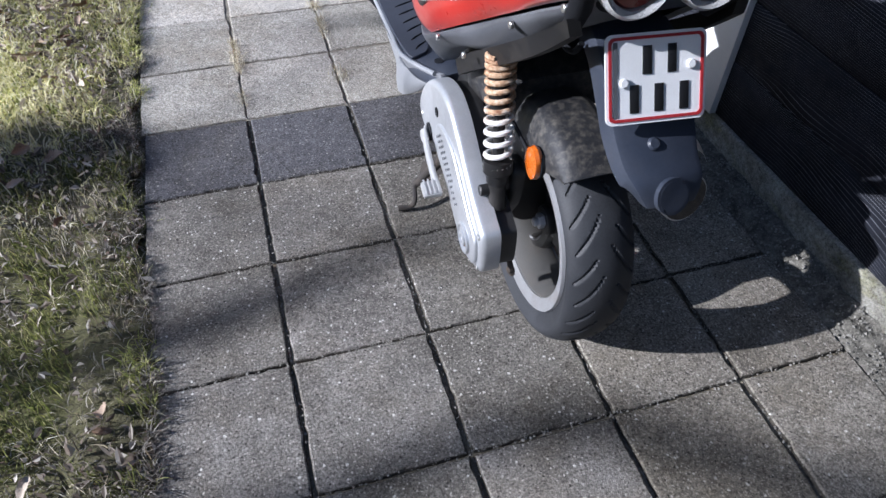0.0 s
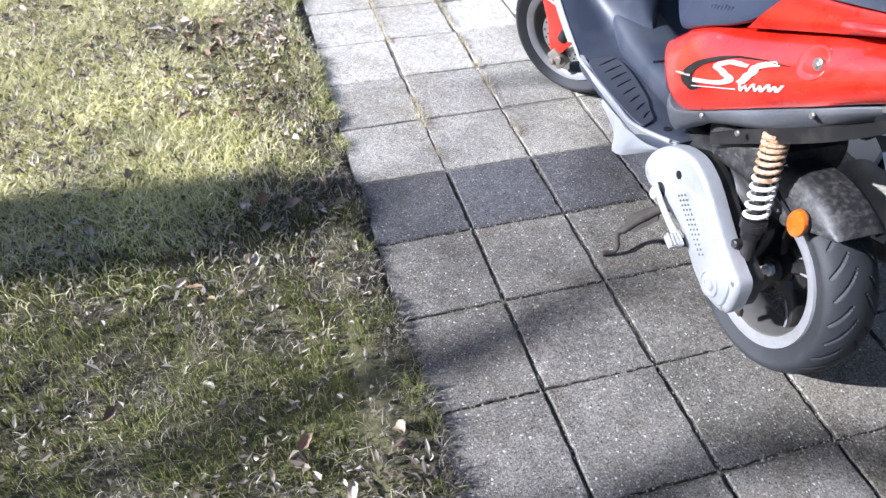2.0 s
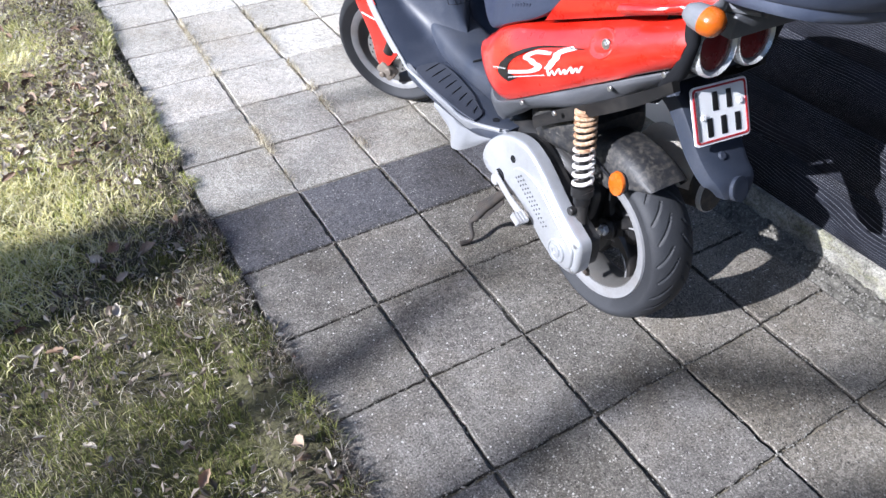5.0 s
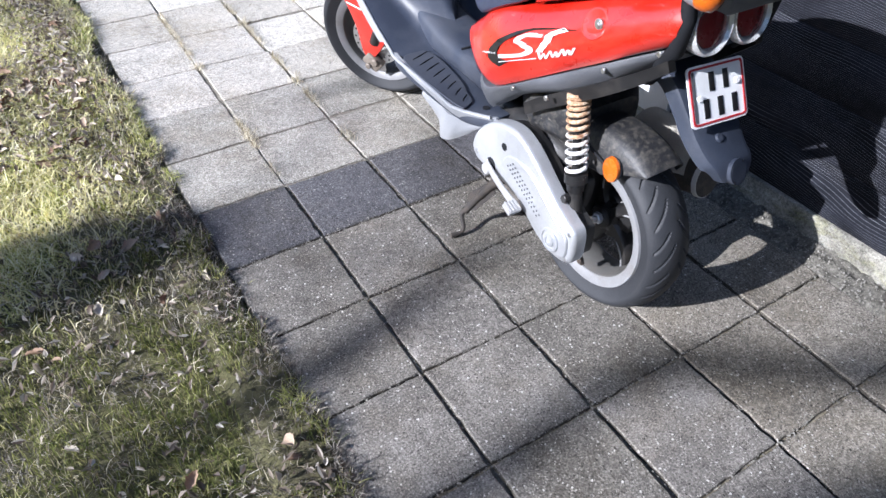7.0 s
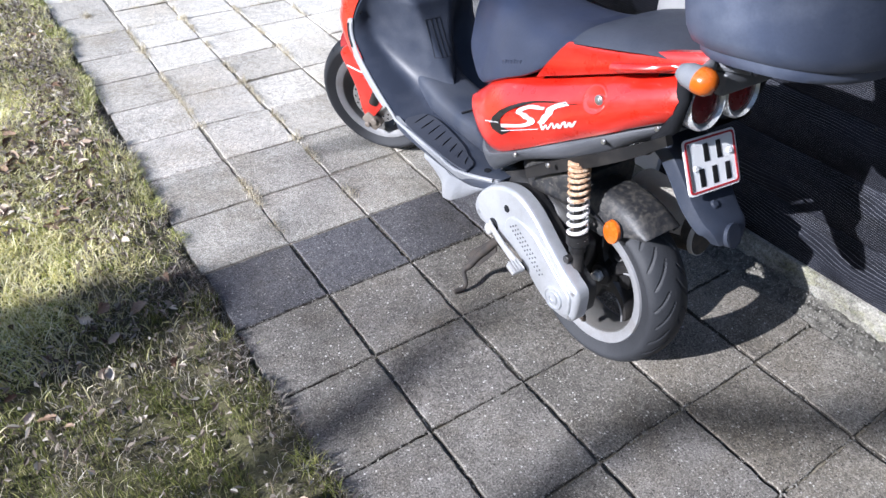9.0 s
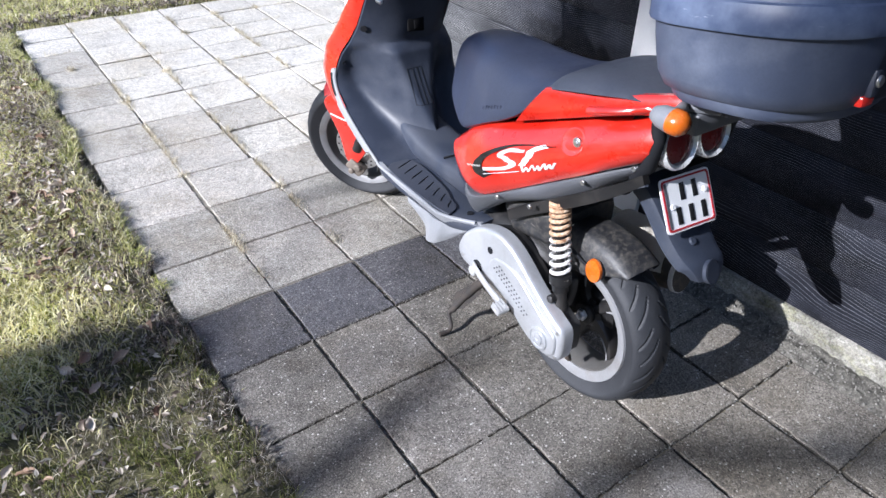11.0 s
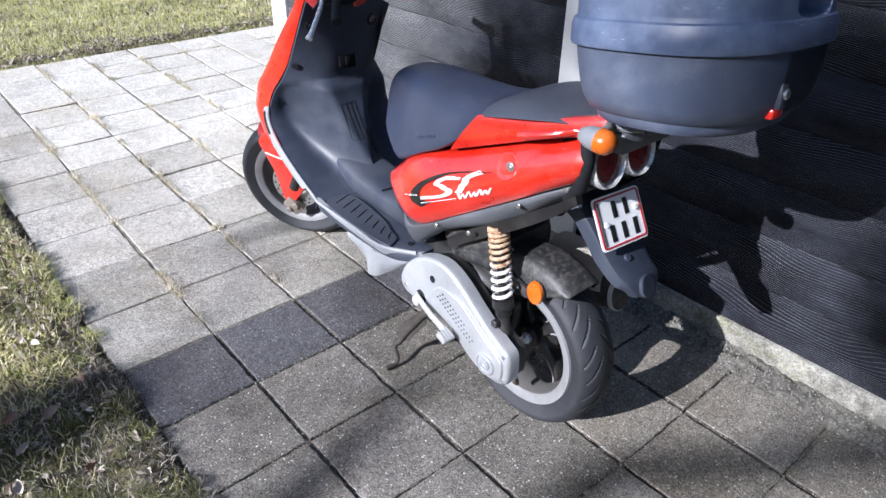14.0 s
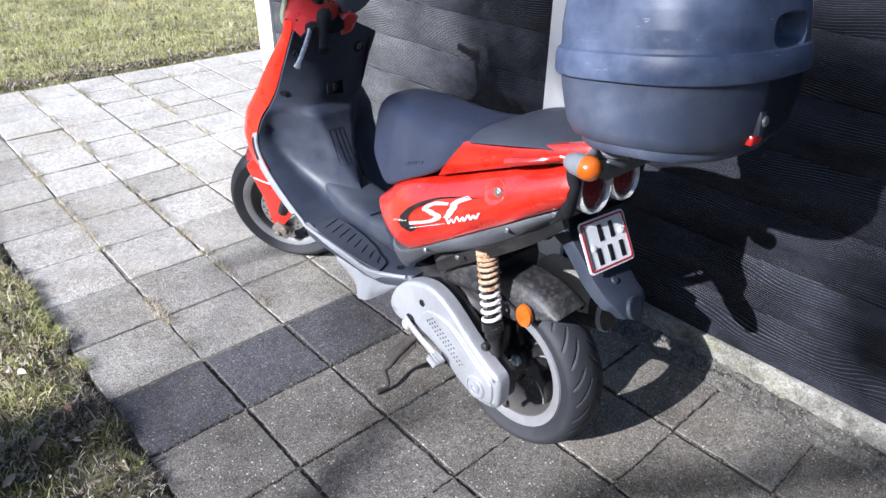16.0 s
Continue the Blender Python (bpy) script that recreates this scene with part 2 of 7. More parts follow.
def spring_material():
    """White-painted coil, rusted brown towards its crowded top."""
    m = material("rusty_white_spring", (0.75, 0.73, 0.7), 0.5)
    n = Nodes(m)
    sep = n.t.nodes.new("ShaderNodeSeparateXYZ")
    n.put(n.co, sep.inputs[0])
    height = n.math("ADD", n.math("MULTIPLY", n.math("SUBTRACT", sep.outputs[2], 0.43), 6.5), n.math("MULTIPLY", n.math("SUBTRACT", n.noise(40, 4, 0.7), 0.5), 0.9))
    rust = n.ramp(n.math("ABSOLUTE", n.math("SUBTRACT", height, 0.30)), [(0.2, 0.0), (0.42, 1.0)])
    browns = n.ramp(n.noise(90, 4, 0.7), [(0.35, (0.22, 0.10, 0.05)), (0.5, (0.50, 0.32, 0.19)), (0.7, (0.68, 0.58, 0.46))])
    n.color(n.mix(rust, (0.74, 0.73, 0.71), browns))
    n.rough(n.mix(rust, 0.4, 0.8))
    return m


def case_material():
    """Blue-grey plastic with pale scuffs; cloudy pale patches put sun dapples into the colour."""
    m = material("scuffed_blue_grey_case_plastic", (0.055, 0.071, 0.122), 0.5)
    n = Nodes(m)
    # soft pale blotches painted where dappled sun and sky would brighten the case
    cloud = n.ramp(n.noise(7, 6, 0.65), [(0.42, 0.0), (0.72, 0.75)])
    tone = n.mix(cloud, (0.047, 0.066, 0.124), (0.165, 0.205, 0.30))
    scuff = n.ramp(n.noise(1.0, 8, 0.75, n.place((16, 16, 60), (0.5, 0.2, 0.3))), [(0.66, 0.0), (0.70, 0.8)])
    where = n.ramp(n.noise(5, 2, 0.5, n.place((1, 1, 1), (1.1, 0.4, 0.2))), [(0.52, 0.0), (0.62, 1.0)])
    n.color(n.mix(n.math("MULTIPLY", scuff, where), tone, (0.55, 0.57, 0.62)))
    n.rough(n.mix(cloud, 0.42, 0.68))
    n.bump(n.noise(180, 3, 0.6), 0.12, 0.0008)
    return m


RED = paint_material()
# near slabs hold partial shade in their dark tone, far ones the strong sun
SLAB = slab_material("shaded_weathered_slab", (0.096, 0.090, 0.080), (0.163, 0.153, 0.138), (0.252, 0.238, 0.216))
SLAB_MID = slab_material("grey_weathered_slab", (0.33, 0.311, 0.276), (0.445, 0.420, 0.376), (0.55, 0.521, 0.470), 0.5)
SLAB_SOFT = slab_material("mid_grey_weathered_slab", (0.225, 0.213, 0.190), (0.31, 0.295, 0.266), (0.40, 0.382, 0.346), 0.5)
SLAB_BRIGHT = slab_material("sunlit_weathered_slab", (0.46, 0.438, 0.394), (0.58, 0.553, 0.50), (0.68, 0.650, 0.595), 0.4)
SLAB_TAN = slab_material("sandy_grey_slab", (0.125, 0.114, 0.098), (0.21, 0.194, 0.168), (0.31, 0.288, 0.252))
SLAB_DARK = slab_material("dark_blue_grey_slab", (0.066, 0.066, 0.073), (0.096, 0.096, 0.106), (0.138, 0.138, 0.150), chips=0.4)
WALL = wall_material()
SOIL = soil_material("dark_soil_and_thatch", 0.0)
TURF = soil_material("worn_turf", 0.2)
PLINTH = plinth_material()
SAND = concrete_material("sandy_joint_filling", (0.10, 0.085, 0.06), (0.34, 0.30, 0.23), 16.0)
SAND_PALE = concrete_material("pale_joint_sand", (0.10, 0.09, 0.07), (0.36, 0.33, 0.28), 14.0)
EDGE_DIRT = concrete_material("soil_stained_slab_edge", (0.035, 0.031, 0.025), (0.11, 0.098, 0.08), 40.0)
MORTAR = concrete_material("crumbling_mortar", (0.055, 0.052, 0.045), (0.27, 0.255, 0.22), 30.0)
GRIT = worn("crushed_grit", (0.22, 0.21, 0.19), 0.9, (0.45, 0.43, 0.38), 0.8, 60, 0.4)
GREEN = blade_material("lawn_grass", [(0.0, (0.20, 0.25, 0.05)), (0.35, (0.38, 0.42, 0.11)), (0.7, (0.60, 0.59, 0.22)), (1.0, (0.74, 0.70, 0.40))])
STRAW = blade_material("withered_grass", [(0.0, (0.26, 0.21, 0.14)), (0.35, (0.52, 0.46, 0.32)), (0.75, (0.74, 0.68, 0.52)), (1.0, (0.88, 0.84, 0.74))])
# near grass at about half the tone; tree shade is put into the colour
GREEN_SHADED = blade_material("shaded_mossy_grass", [(0.0, (0.07, 0.09, 0.024)), (0.35, (0.16, 0.188, 0.05)), (0.7, (0.28, 0.29, 0.09)), (1.0, (0.46, 0.44, 0.22))])
# paled beyond its own tone; bright sun on the lawn is in the colour
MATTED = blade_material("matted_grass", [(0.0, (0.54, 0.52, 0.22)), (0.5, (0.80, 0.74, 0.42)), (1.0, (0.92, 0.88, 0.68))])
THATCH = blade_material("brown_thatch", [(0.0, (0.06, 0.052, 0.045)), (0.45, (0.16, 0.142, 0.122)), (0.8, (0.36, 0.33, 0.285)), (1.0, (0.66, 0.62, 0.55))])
SCRAPS = blade_material("dry_leaf_scraps", [(0.0, (0.10, 0.076, 0.062)), (0.5, (0.26, 0.215, 0.175)), (0.8, (0.47, 0.42, 0.36)), (1.0, (0.76, 0.71, 0.64))])
LEAF = leaf_material()
HEDGE = worn("evergreen_foliage", (0.035, 0.055, 0.022), 0.8, (0.06, 0.08, 0.03), 0.8, 3.0, 0.6)
BARK = worn("grey_bark", (0.10, 0.085, 0.07), 0.9, (0.2, 0.18, 0.15), 0.6, 12)
WHITE_WOOD = worn("white_painted_wood", (0.74, 0.74, 0.74), 0.5, (0.62, 0.61, 0.57), 0.3, 6, 0.04)
PLASTIC = worn("dark_blue_grey_plastic", (0.033, 0.041, 0.062), 0.42, (0.12, 0.12, 0.125), 0.28, 6, 0.1)
INNER = worn("charcoal_plastic_inner_shield", (0.030, 0.037, 0.056), 0.42, (0.11, 0.12, 0.15), 0.3, 7, 0.1, spec=0.35)
GREY = worn("grey_plastic_trim", (0.105, 0.111, 0.126), 0.42, (0.2, 0.2, 0.2), 0.28, 8, 0.1)
PALE_GREY = worn("grey_indicator_body", (0.17, 0.18, 0.20), 0.42, (0.28, 0.28, 0.28), 0.3, 20)
SKIRT = worn("pale_grey_plastic_skirt", (0.26, 0.27, 0.29), 0.4, (0.36, 0.35, 0.33), 0.3, 8, 0.08)
BLACK = worn("black_metal", (0.012, 0.012, 0.013), 0.45, (0.07, 0.06, 0.05), 0.35, 14)
DUSTY = scuffed(worn("dusty_black_mudguard", (0.028, 0.029, 0.033), 0.42, (0.22, 0.20, 0.165), 0.5, 75, 0.5), (0.34, 0.31, 0.25), (0.9, 0.4, 0.2))
RUBBER = worn("tyre_rubber", (0.024, 0.026, 0.031), 0.62, (0.080, 0.084, 0.094), 0.28, 9, 0.2)
MAT_RUBBER = worn("ribbed_rubber_mat", (0.040, 0.046, 0.064), 0.6, (0.07, 0.07, 0.07), 0.25, 9)
VINYL = worn("dark_blue_seat_vinyl", (0.028, 0.036, 0.066), 0.36, (0.07, 0.075, 0.09), 0.25, 5, 0.15)
VINYL_GREY = worn("charcoal_seat_vinyl", (0.048, 0.055, 0.074), 0.42, (0.09, 0.09, 0.11), 0.25, 5, 0.15)
SILVER = worn("silver_painted_cover", (0.52, 0.535, 0.56), 0.32, (0.34, 0.34, 0.34), 0.45, 15, 0.08, metal=0.5)
LEVER = worn("pale_silver_lever", (0.44, 0.44, 0.44), 0.35, (0.45, 0.44, 0.42), 0.3, 24, 0.05, metal=0.3)
RIM = worn("silver_wheel_rim", (0.32, 0.325, 0.34), 0.42, (0.22, 0.20, 0.17), 0.5, 16, 0.1, metal=0.35)
BARREL = worn("dirty_wheel_barrel", (0.13, 0.127, 0.122), 0.5, (0.15, 0.13, 0.11), 0.6, 18, metal=0.2)
RIM_DARK = worn("grimy_black_spokes", (0.012, 0.012, 0.013), 0.4, (0.07, 0.06, 0.05), 0.3, 22)
STEEL = worn("bright_bolt_steel", (0.62, 0.62, 0.62), 0.3, (0.3, 0.26, 0.2), 0.3, 60, metal=0.9)
RUSTY = worn("rusty_brown_steel", (0.036, 0.030, 0.026), 0.7, (0.17, 0.115, 0.075), 0.5, 20)
STAND = worn("dark_rusty_stand", (0.030, 0.026, 0.024), 0.75, (0.11, 0.085, 0.065), 0.5, 26)
PIPE = worn("dirty_exhaust_metal", (0.22, 0.19, 0.16), 0.6, (0.09, 0.06, 0.04), 0.6, 14, metal=0.3)
MUFFLER = worn("dirty_brown_silencer", (0.06, 0.050, 0.042), 0.75, (0.24, 0.20, 0.15), 0.5, 40, 0.4)
HEAT = worn("cream_heat_shield", (0.66, 0.63, 0.57), 0.5, (0.45, 0.40, 0.33), 0.4, 12)
BEZEL = worn("polished_lamp_bezel", (0.78, 0.79, 0.80), 0.25, (0.5, 0.5, 0.5), 0.2, 30, 0.03, metal=0.45, coat=0.5)
ORANGE = worn("amber_lens", (0.50, 0.105, 0.006), 0.22, (0.60, 0.20, 0.04), 0.3, 30, coat=0.6)
LENS_RED = worn("dark_red_lens", (0.17, 0.008, 0.008), 0.18, (0.3, 0.05, 0.05), 0.2, 12, coat=0.6)
RED_PLASTIC = material("red_reflector", (0.75, 0.03, 0.02), 0.25, coat=0.5)
PLATE_WHITE = worn("white_plate_enamel", (0.90, 0.91, 0.92), 0.3, (0.75, 0.73, 0.70), 0.18, 14, 0.03)
PLATE_RED = material("red_plate_border", (0.42, 0.03, 0.035), 0.4)
INK = material("black_ink", (0.012, 0.012, 0.013), 0.45)
DECAL_WHITE = worn("white_decal", (0.76, 0.76, 0.76), 0.35, (0.6, 0.55, 0.52), 0.25, 30, 0.02)
DECAL_SILVER = worn("silver_decal", (0.60, 0.60, 0.62), 0.35, (0.75, 0.74, 0.72), 0.5, 24, 0.05, metal=0.2)
DECAL_BLACK = material("black_decal", (0.015, 0.014, 0.014), 0.35)
BOX = scuffed(case_material(), (0.46, 0.49, 0.55), (0.2, 0.15, 0.0))
CASE_DARK = worn("dark_case_panel", (0.030, 0.036, 0.056), 0.5, (0.09, 0.10, 0.13), 0.35, 8)
BOX_LOW = worn("blue_grey_case_plastic", (0.047, 0.060, 0.098), 0.48, (0.15, 0.17, 0.22), 0.5, 7, 0.08)
# black parts; on flush hole, slot and groove marks it stands for shade inside
NEAR_BLACK = worn("dark_recess_plastic", (0.011, 0.012, 0.015), 0.7, (0.03, 0.031, 0.035), 0.3, spec=0.2)
MATT_BLACK = material("matt_black_plastic", (0.008, 0.008, 0.009), 0.95, spec=0.05)
SCREEN = material("greenish_screen_edge", (0.32, 0.36, 0.26), 0.2, coat=0.5)


# ---- mesh helpers ----
def smooth_mesh(me, angle):
    me.shade_smooth()
    me.set_sharp_from_angle(angle=radians(angle))


def part(name, bm, mat, parent=None, label="", angle=38, m=None):
    """Links a bmesh as one mesh object under a thing or a part."""
    bmesh.ops.recalc_face_normals(bm, faces=bm.faces)
    me = bpy.data.meshes.new(name)
    bm.to_mesh(me)
    bm.free()
    me.materials.append(mat)
    smooth_mesh(me, angle)
    ob = new(name, me)
    ob.parent = parent
    if m is not None:
        ob.matrix_basis = m
    return tagged(ob, label)


def grid(bm, rows, close_u=False, close_v=False, cap=False):
    """Faces over rows of points; close_v joins the last row to the first, close_u the ends of each row."""
    vs = [[bm.verts.new(p) for p in r] for r in rows]
    nr, nc = len(vs), len(vs[0])
    for i in range(nr if close_v else nr - 1):
        for j in range(nc if close_u else nc - 1):
            a, b = vs[i], vs[(i + 1) % nr]
            bm.faces.new((a[j], a[(j + 1) % nc], b[(j + 1) % nc], b[j]))
    if cap:
        bm.faces.new(vs[0])
        bm.faces.new(reversed(vs[-1]))
    return vs


def curve_points(pts, n, closed=False):
    """n points along a Catmull-Rom curve through pts."""
    pts = [Vector(p) for p in pts]
    k = len(pts)
    seg = k if closed else k - 1
    out = []
    for i in range(n):
        u = i * seg / (n if closed else n - 1)
        s = min(int(u), seg - 1)
        f = u - s
        at = (lambda q: pts[q % k]) if closed else (lambda q: pts[max(0, min(k - 1, q))])
        p0, p1, p2, p3 = at(s - 1), at(s), at(s + 1), at(s + 2)
        out.append(0.5 * ((2 * p1) + (p2 - p0) * f + (2 * p0 - 5 * p1 + 4 * p2 - p3) * f * f + (3 * p1 - p0 - 3 * p2 + p3) * f ** 3))
    return out


def tube(bm, pts, radius, sides=10, cap=True):
    """A round bar along pts; radius is a number or one for each point."""
    pts = [Vector(p) for p in pts]
    rad = radius if isinstance(radius, (list, tuple)) else [radius] * len(pts)
    rows = []
    side = None
    for i, p in enumerate(pts):
        d = (pts[min(i + 1, len(pts) - 1)] - pts[max(i - 1, 0)]).normalized()
        if side is None:
            side = d.orthogonal().normalized()
        side = (side - d * side.dot(d)).normalized()
        up = d.cross(side)
        rows.append([p + rad[i] * (math.cos(a) * side + math.sin(a) * up) for a in (2 * math.pi * k / sides for k in range(sides))])
    grid(bm, rows, close_u=True, cap=cap)


def ring_section(hw, zb, zt, y, power=2.6, n=28, x=0.0):
    """A rounded-box outline across the vehicle at y."""
    zc, h = (zb + zt) / 2, (zt - zb) / 2
    pts = []
    for k in range(n):
        a = 2 * math.pi * k / n
        c, s = math.cos(a), math.sin(a)
        pts.append((x + hw * math.copysign(abs(c) ** (2 / power), c), y, zc + h * math.copysign(abs(s) ** (2 / power), s)))
    return pts


def loft(bm, sections, n=28, power=2.6, steps=0):
    """A closed body through (y, half width, bottom, top) sections."""
    if steps:
        dense = curve_points([(s[0], s[1], s[2]) for s in sections], steps)
        tops = curve_points([(s[3], 0, 0) for s in sections], steps)
        sections = [(d[0], d[1], d[2], t[0]) for d, t in zip(dense, tops)]
    grid(bm, [ring_section(hw, zb, zt, y, power, n) for y, hw, zb, zt in sections], close_u=True, cap=True)


def block(bm, c, size, bevel=0.0, m=None, segments=2):
    """A bevelled block with its middle at c."""
    r = bmesh.ops.create_cube(bm, size=1.0)["verts"]
    bmesh.ops.scale(bm, vec=size, verts=r)
    if bevel:
        edges = list({e for v in r for e in v.link_edges})
        out = bmesh.ops.bevel(bm, geom=edges, offset=bevel, segments=segments, affect="EDGES", profile=0.5)
        r = list({v for f in out["faces"] for v in f.verts} | {v for v in r if v.is_valid})
    if m is not None:
        bmesh.ops.transform(bm, matrix=m, verts=r)
    bmesh.ops.translate(bm, vec=c, verts=r)
    return r


def disc(bm, c, axis, radius, depth, sides=28, rim=0.0):
    """A short cylinder with its middle at c along axis, edges rounded by rim."""
    a = Vector(axis).normalized()
    s = a.orthogonal().normalized()
    u = a.cross(s)
    rows = []
    prof = [(radius - rim, -depth / 2), (radius, -depth / 2 + rim), (radius, depth / 2 - rim), (radius - rim, depth / 2)] if rim else [(radius, -depth / 2), (radius, depth / 2)]
    for r, d in prof:
        rows.append([Vector(c) + a * d + r * (math.cos(t) * s + math.sin(t) * u) for t in (2 * math.pi * k / sides for k in range(sides))])
    grid(bm, rows, close_u=True, cap=True)


def lathe(bm, profile, axis_x=True, sides=64, close=True):
    """Turns a profile of (offset along the axle, radius) round the x axis."""
    rows = []
    for x, r in profile:
        rows.append([(x, r * math.cos(t), r * math.sin(t)) for t in (2 * math.pi * k / sides for k in range(sides))])
    grid(bm, rows, close_u=True, close_v=close)


def inset2(poly, d):
    """A closed 2-D outline moved inwards by d (outline given anticlockwise or clockwise)."""
    n = len(poly)
    area = sum(poly[i][0] * poly[(i + 1) % n][1] - poly[(i + 1) % n][0] * poly[i][1] for i in range(n))
    sg = 1 if area > 0 else -1
    out = []
    for i in range(n):
        a, b, c = (Vector(poly[(i + k) % n]) for k in (-1, 0, 1))
        t = (c - a).normalized()
        out.append(Vector((b.x - sg * t.y * d, b.y + sg * t.x * d)))
    return out


def pillow(bm, outline, x_out, x_in, bevel, n=72, steps=3, crown=0.0):
    """A solid with a side outline in (y, z) and rounded outer edges, from x_in to x_out."""
    ol = [Vector((p[0], p[1])) for p in curve_points([(p[0], p[1], 0) for p in outline], n, closed=True)]
    sg = 1 if x_out > x_in else -1
    rows = [[(x_in, p.x, p.y) for p in ol]]
    for k in range(steps + 1):
        a = math.pi / 2 * k / steps
        q = inset2(ol, bevel * (1 - math.cos(a)))
        rows.append([(x_out - sg * bevel * (1 - math.sin(a)), p.x, p.y) for p in q])
    cen = sum(ol, Vector((0, 0))) / n
    for f in (0.6, 0.25):
        rows.append([(x_out + sg * crown * (1 - f * f), cen.x + (p.x - cen.x) * f, cen.y + (p.y - cen.y) * f) for p in (Vector((r[1], r[2])) for r in rows[steps + 1])])
    grid(bm, rows, close_u=True, cap=True)


def coons(bottom, top, front, rear, nu, nv):
    """A grid of (y, z) inside four boundary lines; bottom and top run front to rear, front and rear run bottom to top."""
    b, t = curve_points([(*p, 0) for p in bottom], nu), curve_points([(*p, 0) for p in top], nu)
    f, r = curve_points([(*p, 0) for p in front], nv), curve_points([(*p, 0) for p in rear], nv)
    rows = []
    for j in range(nv):
        v = j / (nv - 1)
        row = []
        for i in range(nu):
            u = i / (nu - 1)
            p = (1 - v) * b[i] + v * t[i] + (1 - u) * f[j] + u * r[j] - ((1 - u) * (1 - v) * b[0] + u * (1 - v) * b[-1] + (1 - u) * v * t[0] + u * v * t[-1])
            row.append((p.x, p.y))
        rows.append(row)
    return rows


def shell(bm, rows, xf, thick, side=-1):
    """A curved panel of some thickness; rows hold (y, z), xf(u, v) its distance from the middle plane."""
    nv, nu = len(rows), len(rows[0])
    outer = [[(side * xf(i / (nu - 1), j / (nv - 1)), *rows[j][i]) for i in range(nu)] for j in range(nv)]
    inner = [[(p[0] - side * thick, p[1], p[2]) for p in r] for r in outer]
    a, b = grid(bm, outer), grid(bm, inner)
    edge = [(0, i) for i in range(nu)] + [(j, nu - 1) for j in range(1, nv)] + [(nv - 1, i) for i in range(nu - 2, -1, -1)] + [(j, 0) for j in range(nv - 2, 0, -1)]
    for k in range(len(edge)):
        (j0, i0), (j1, i1) = edge[k], edge[(k + 1) % len(edge)]
        bm.faces.new((a[j0][i0], a[j1][i1], b[j1][i1], b[j0][i0]))


def thing(name, label, category, m=None, group="", kind=""):
    e = new(name)
    e.empty_display_size = 0.05
    if m is not None:
        e.matrix_basis = m
    return tagged(e, label, category, group, kind)


# ---- large structure ----
SLAB_SIZE, PATH_LEFT, PATH_RIGHT, FAR_EDGE = 0.30, -0.30, 1.17, 3.60
WALL_X, WALL_END, PLINTH_TOP = 1.27, 1.70, 0.095


def lawn_height(x, y):
    inside = x > PATH_LEFT - 0.03 and -6 < y < FAR_EDGE + 0.03 and (x < 1.6 or y > 1.2)
    if inside:
        return -0.024
    d = min(1.0, min(max(PATH_LEFT - 0.03 - x, 0) if y < FAR_EDGE else 9, 9) / 0.25 + max(y - FAR_EDGE, 0) / 0.3)
    return -0.024 + min(1.0, d * 5) * 0.015 + d * (0.014 + 0.016 * noise.noise((x * 5, y * 5, 0.3)) + 0.01 * noise.noise((x * 17, y * 17, 1.3)))


def make_ground():
    bm = bmesh.new()
    xs = [-800, -120, -30, -12, -6, -4] + [-3 + 0.05 * i for i in range(141)] + [5, 8, 14, 40, 150, 800]
    ys = [-800, -120, -30, -12, -6] + [-3.5 + 0.05 * i for i in range(211)] + [8, 10, 14, 40, 150, 800]
    grid(bm, [[(x, y, lawn_height(x, y)) for x in xs] for y in ys])
    ob = part("ground", bm, TURF, label="dark soil and worn turf under lawn and paving", angle=60)
    tagged(ob, category="ground", kind="structure")


make_ground()


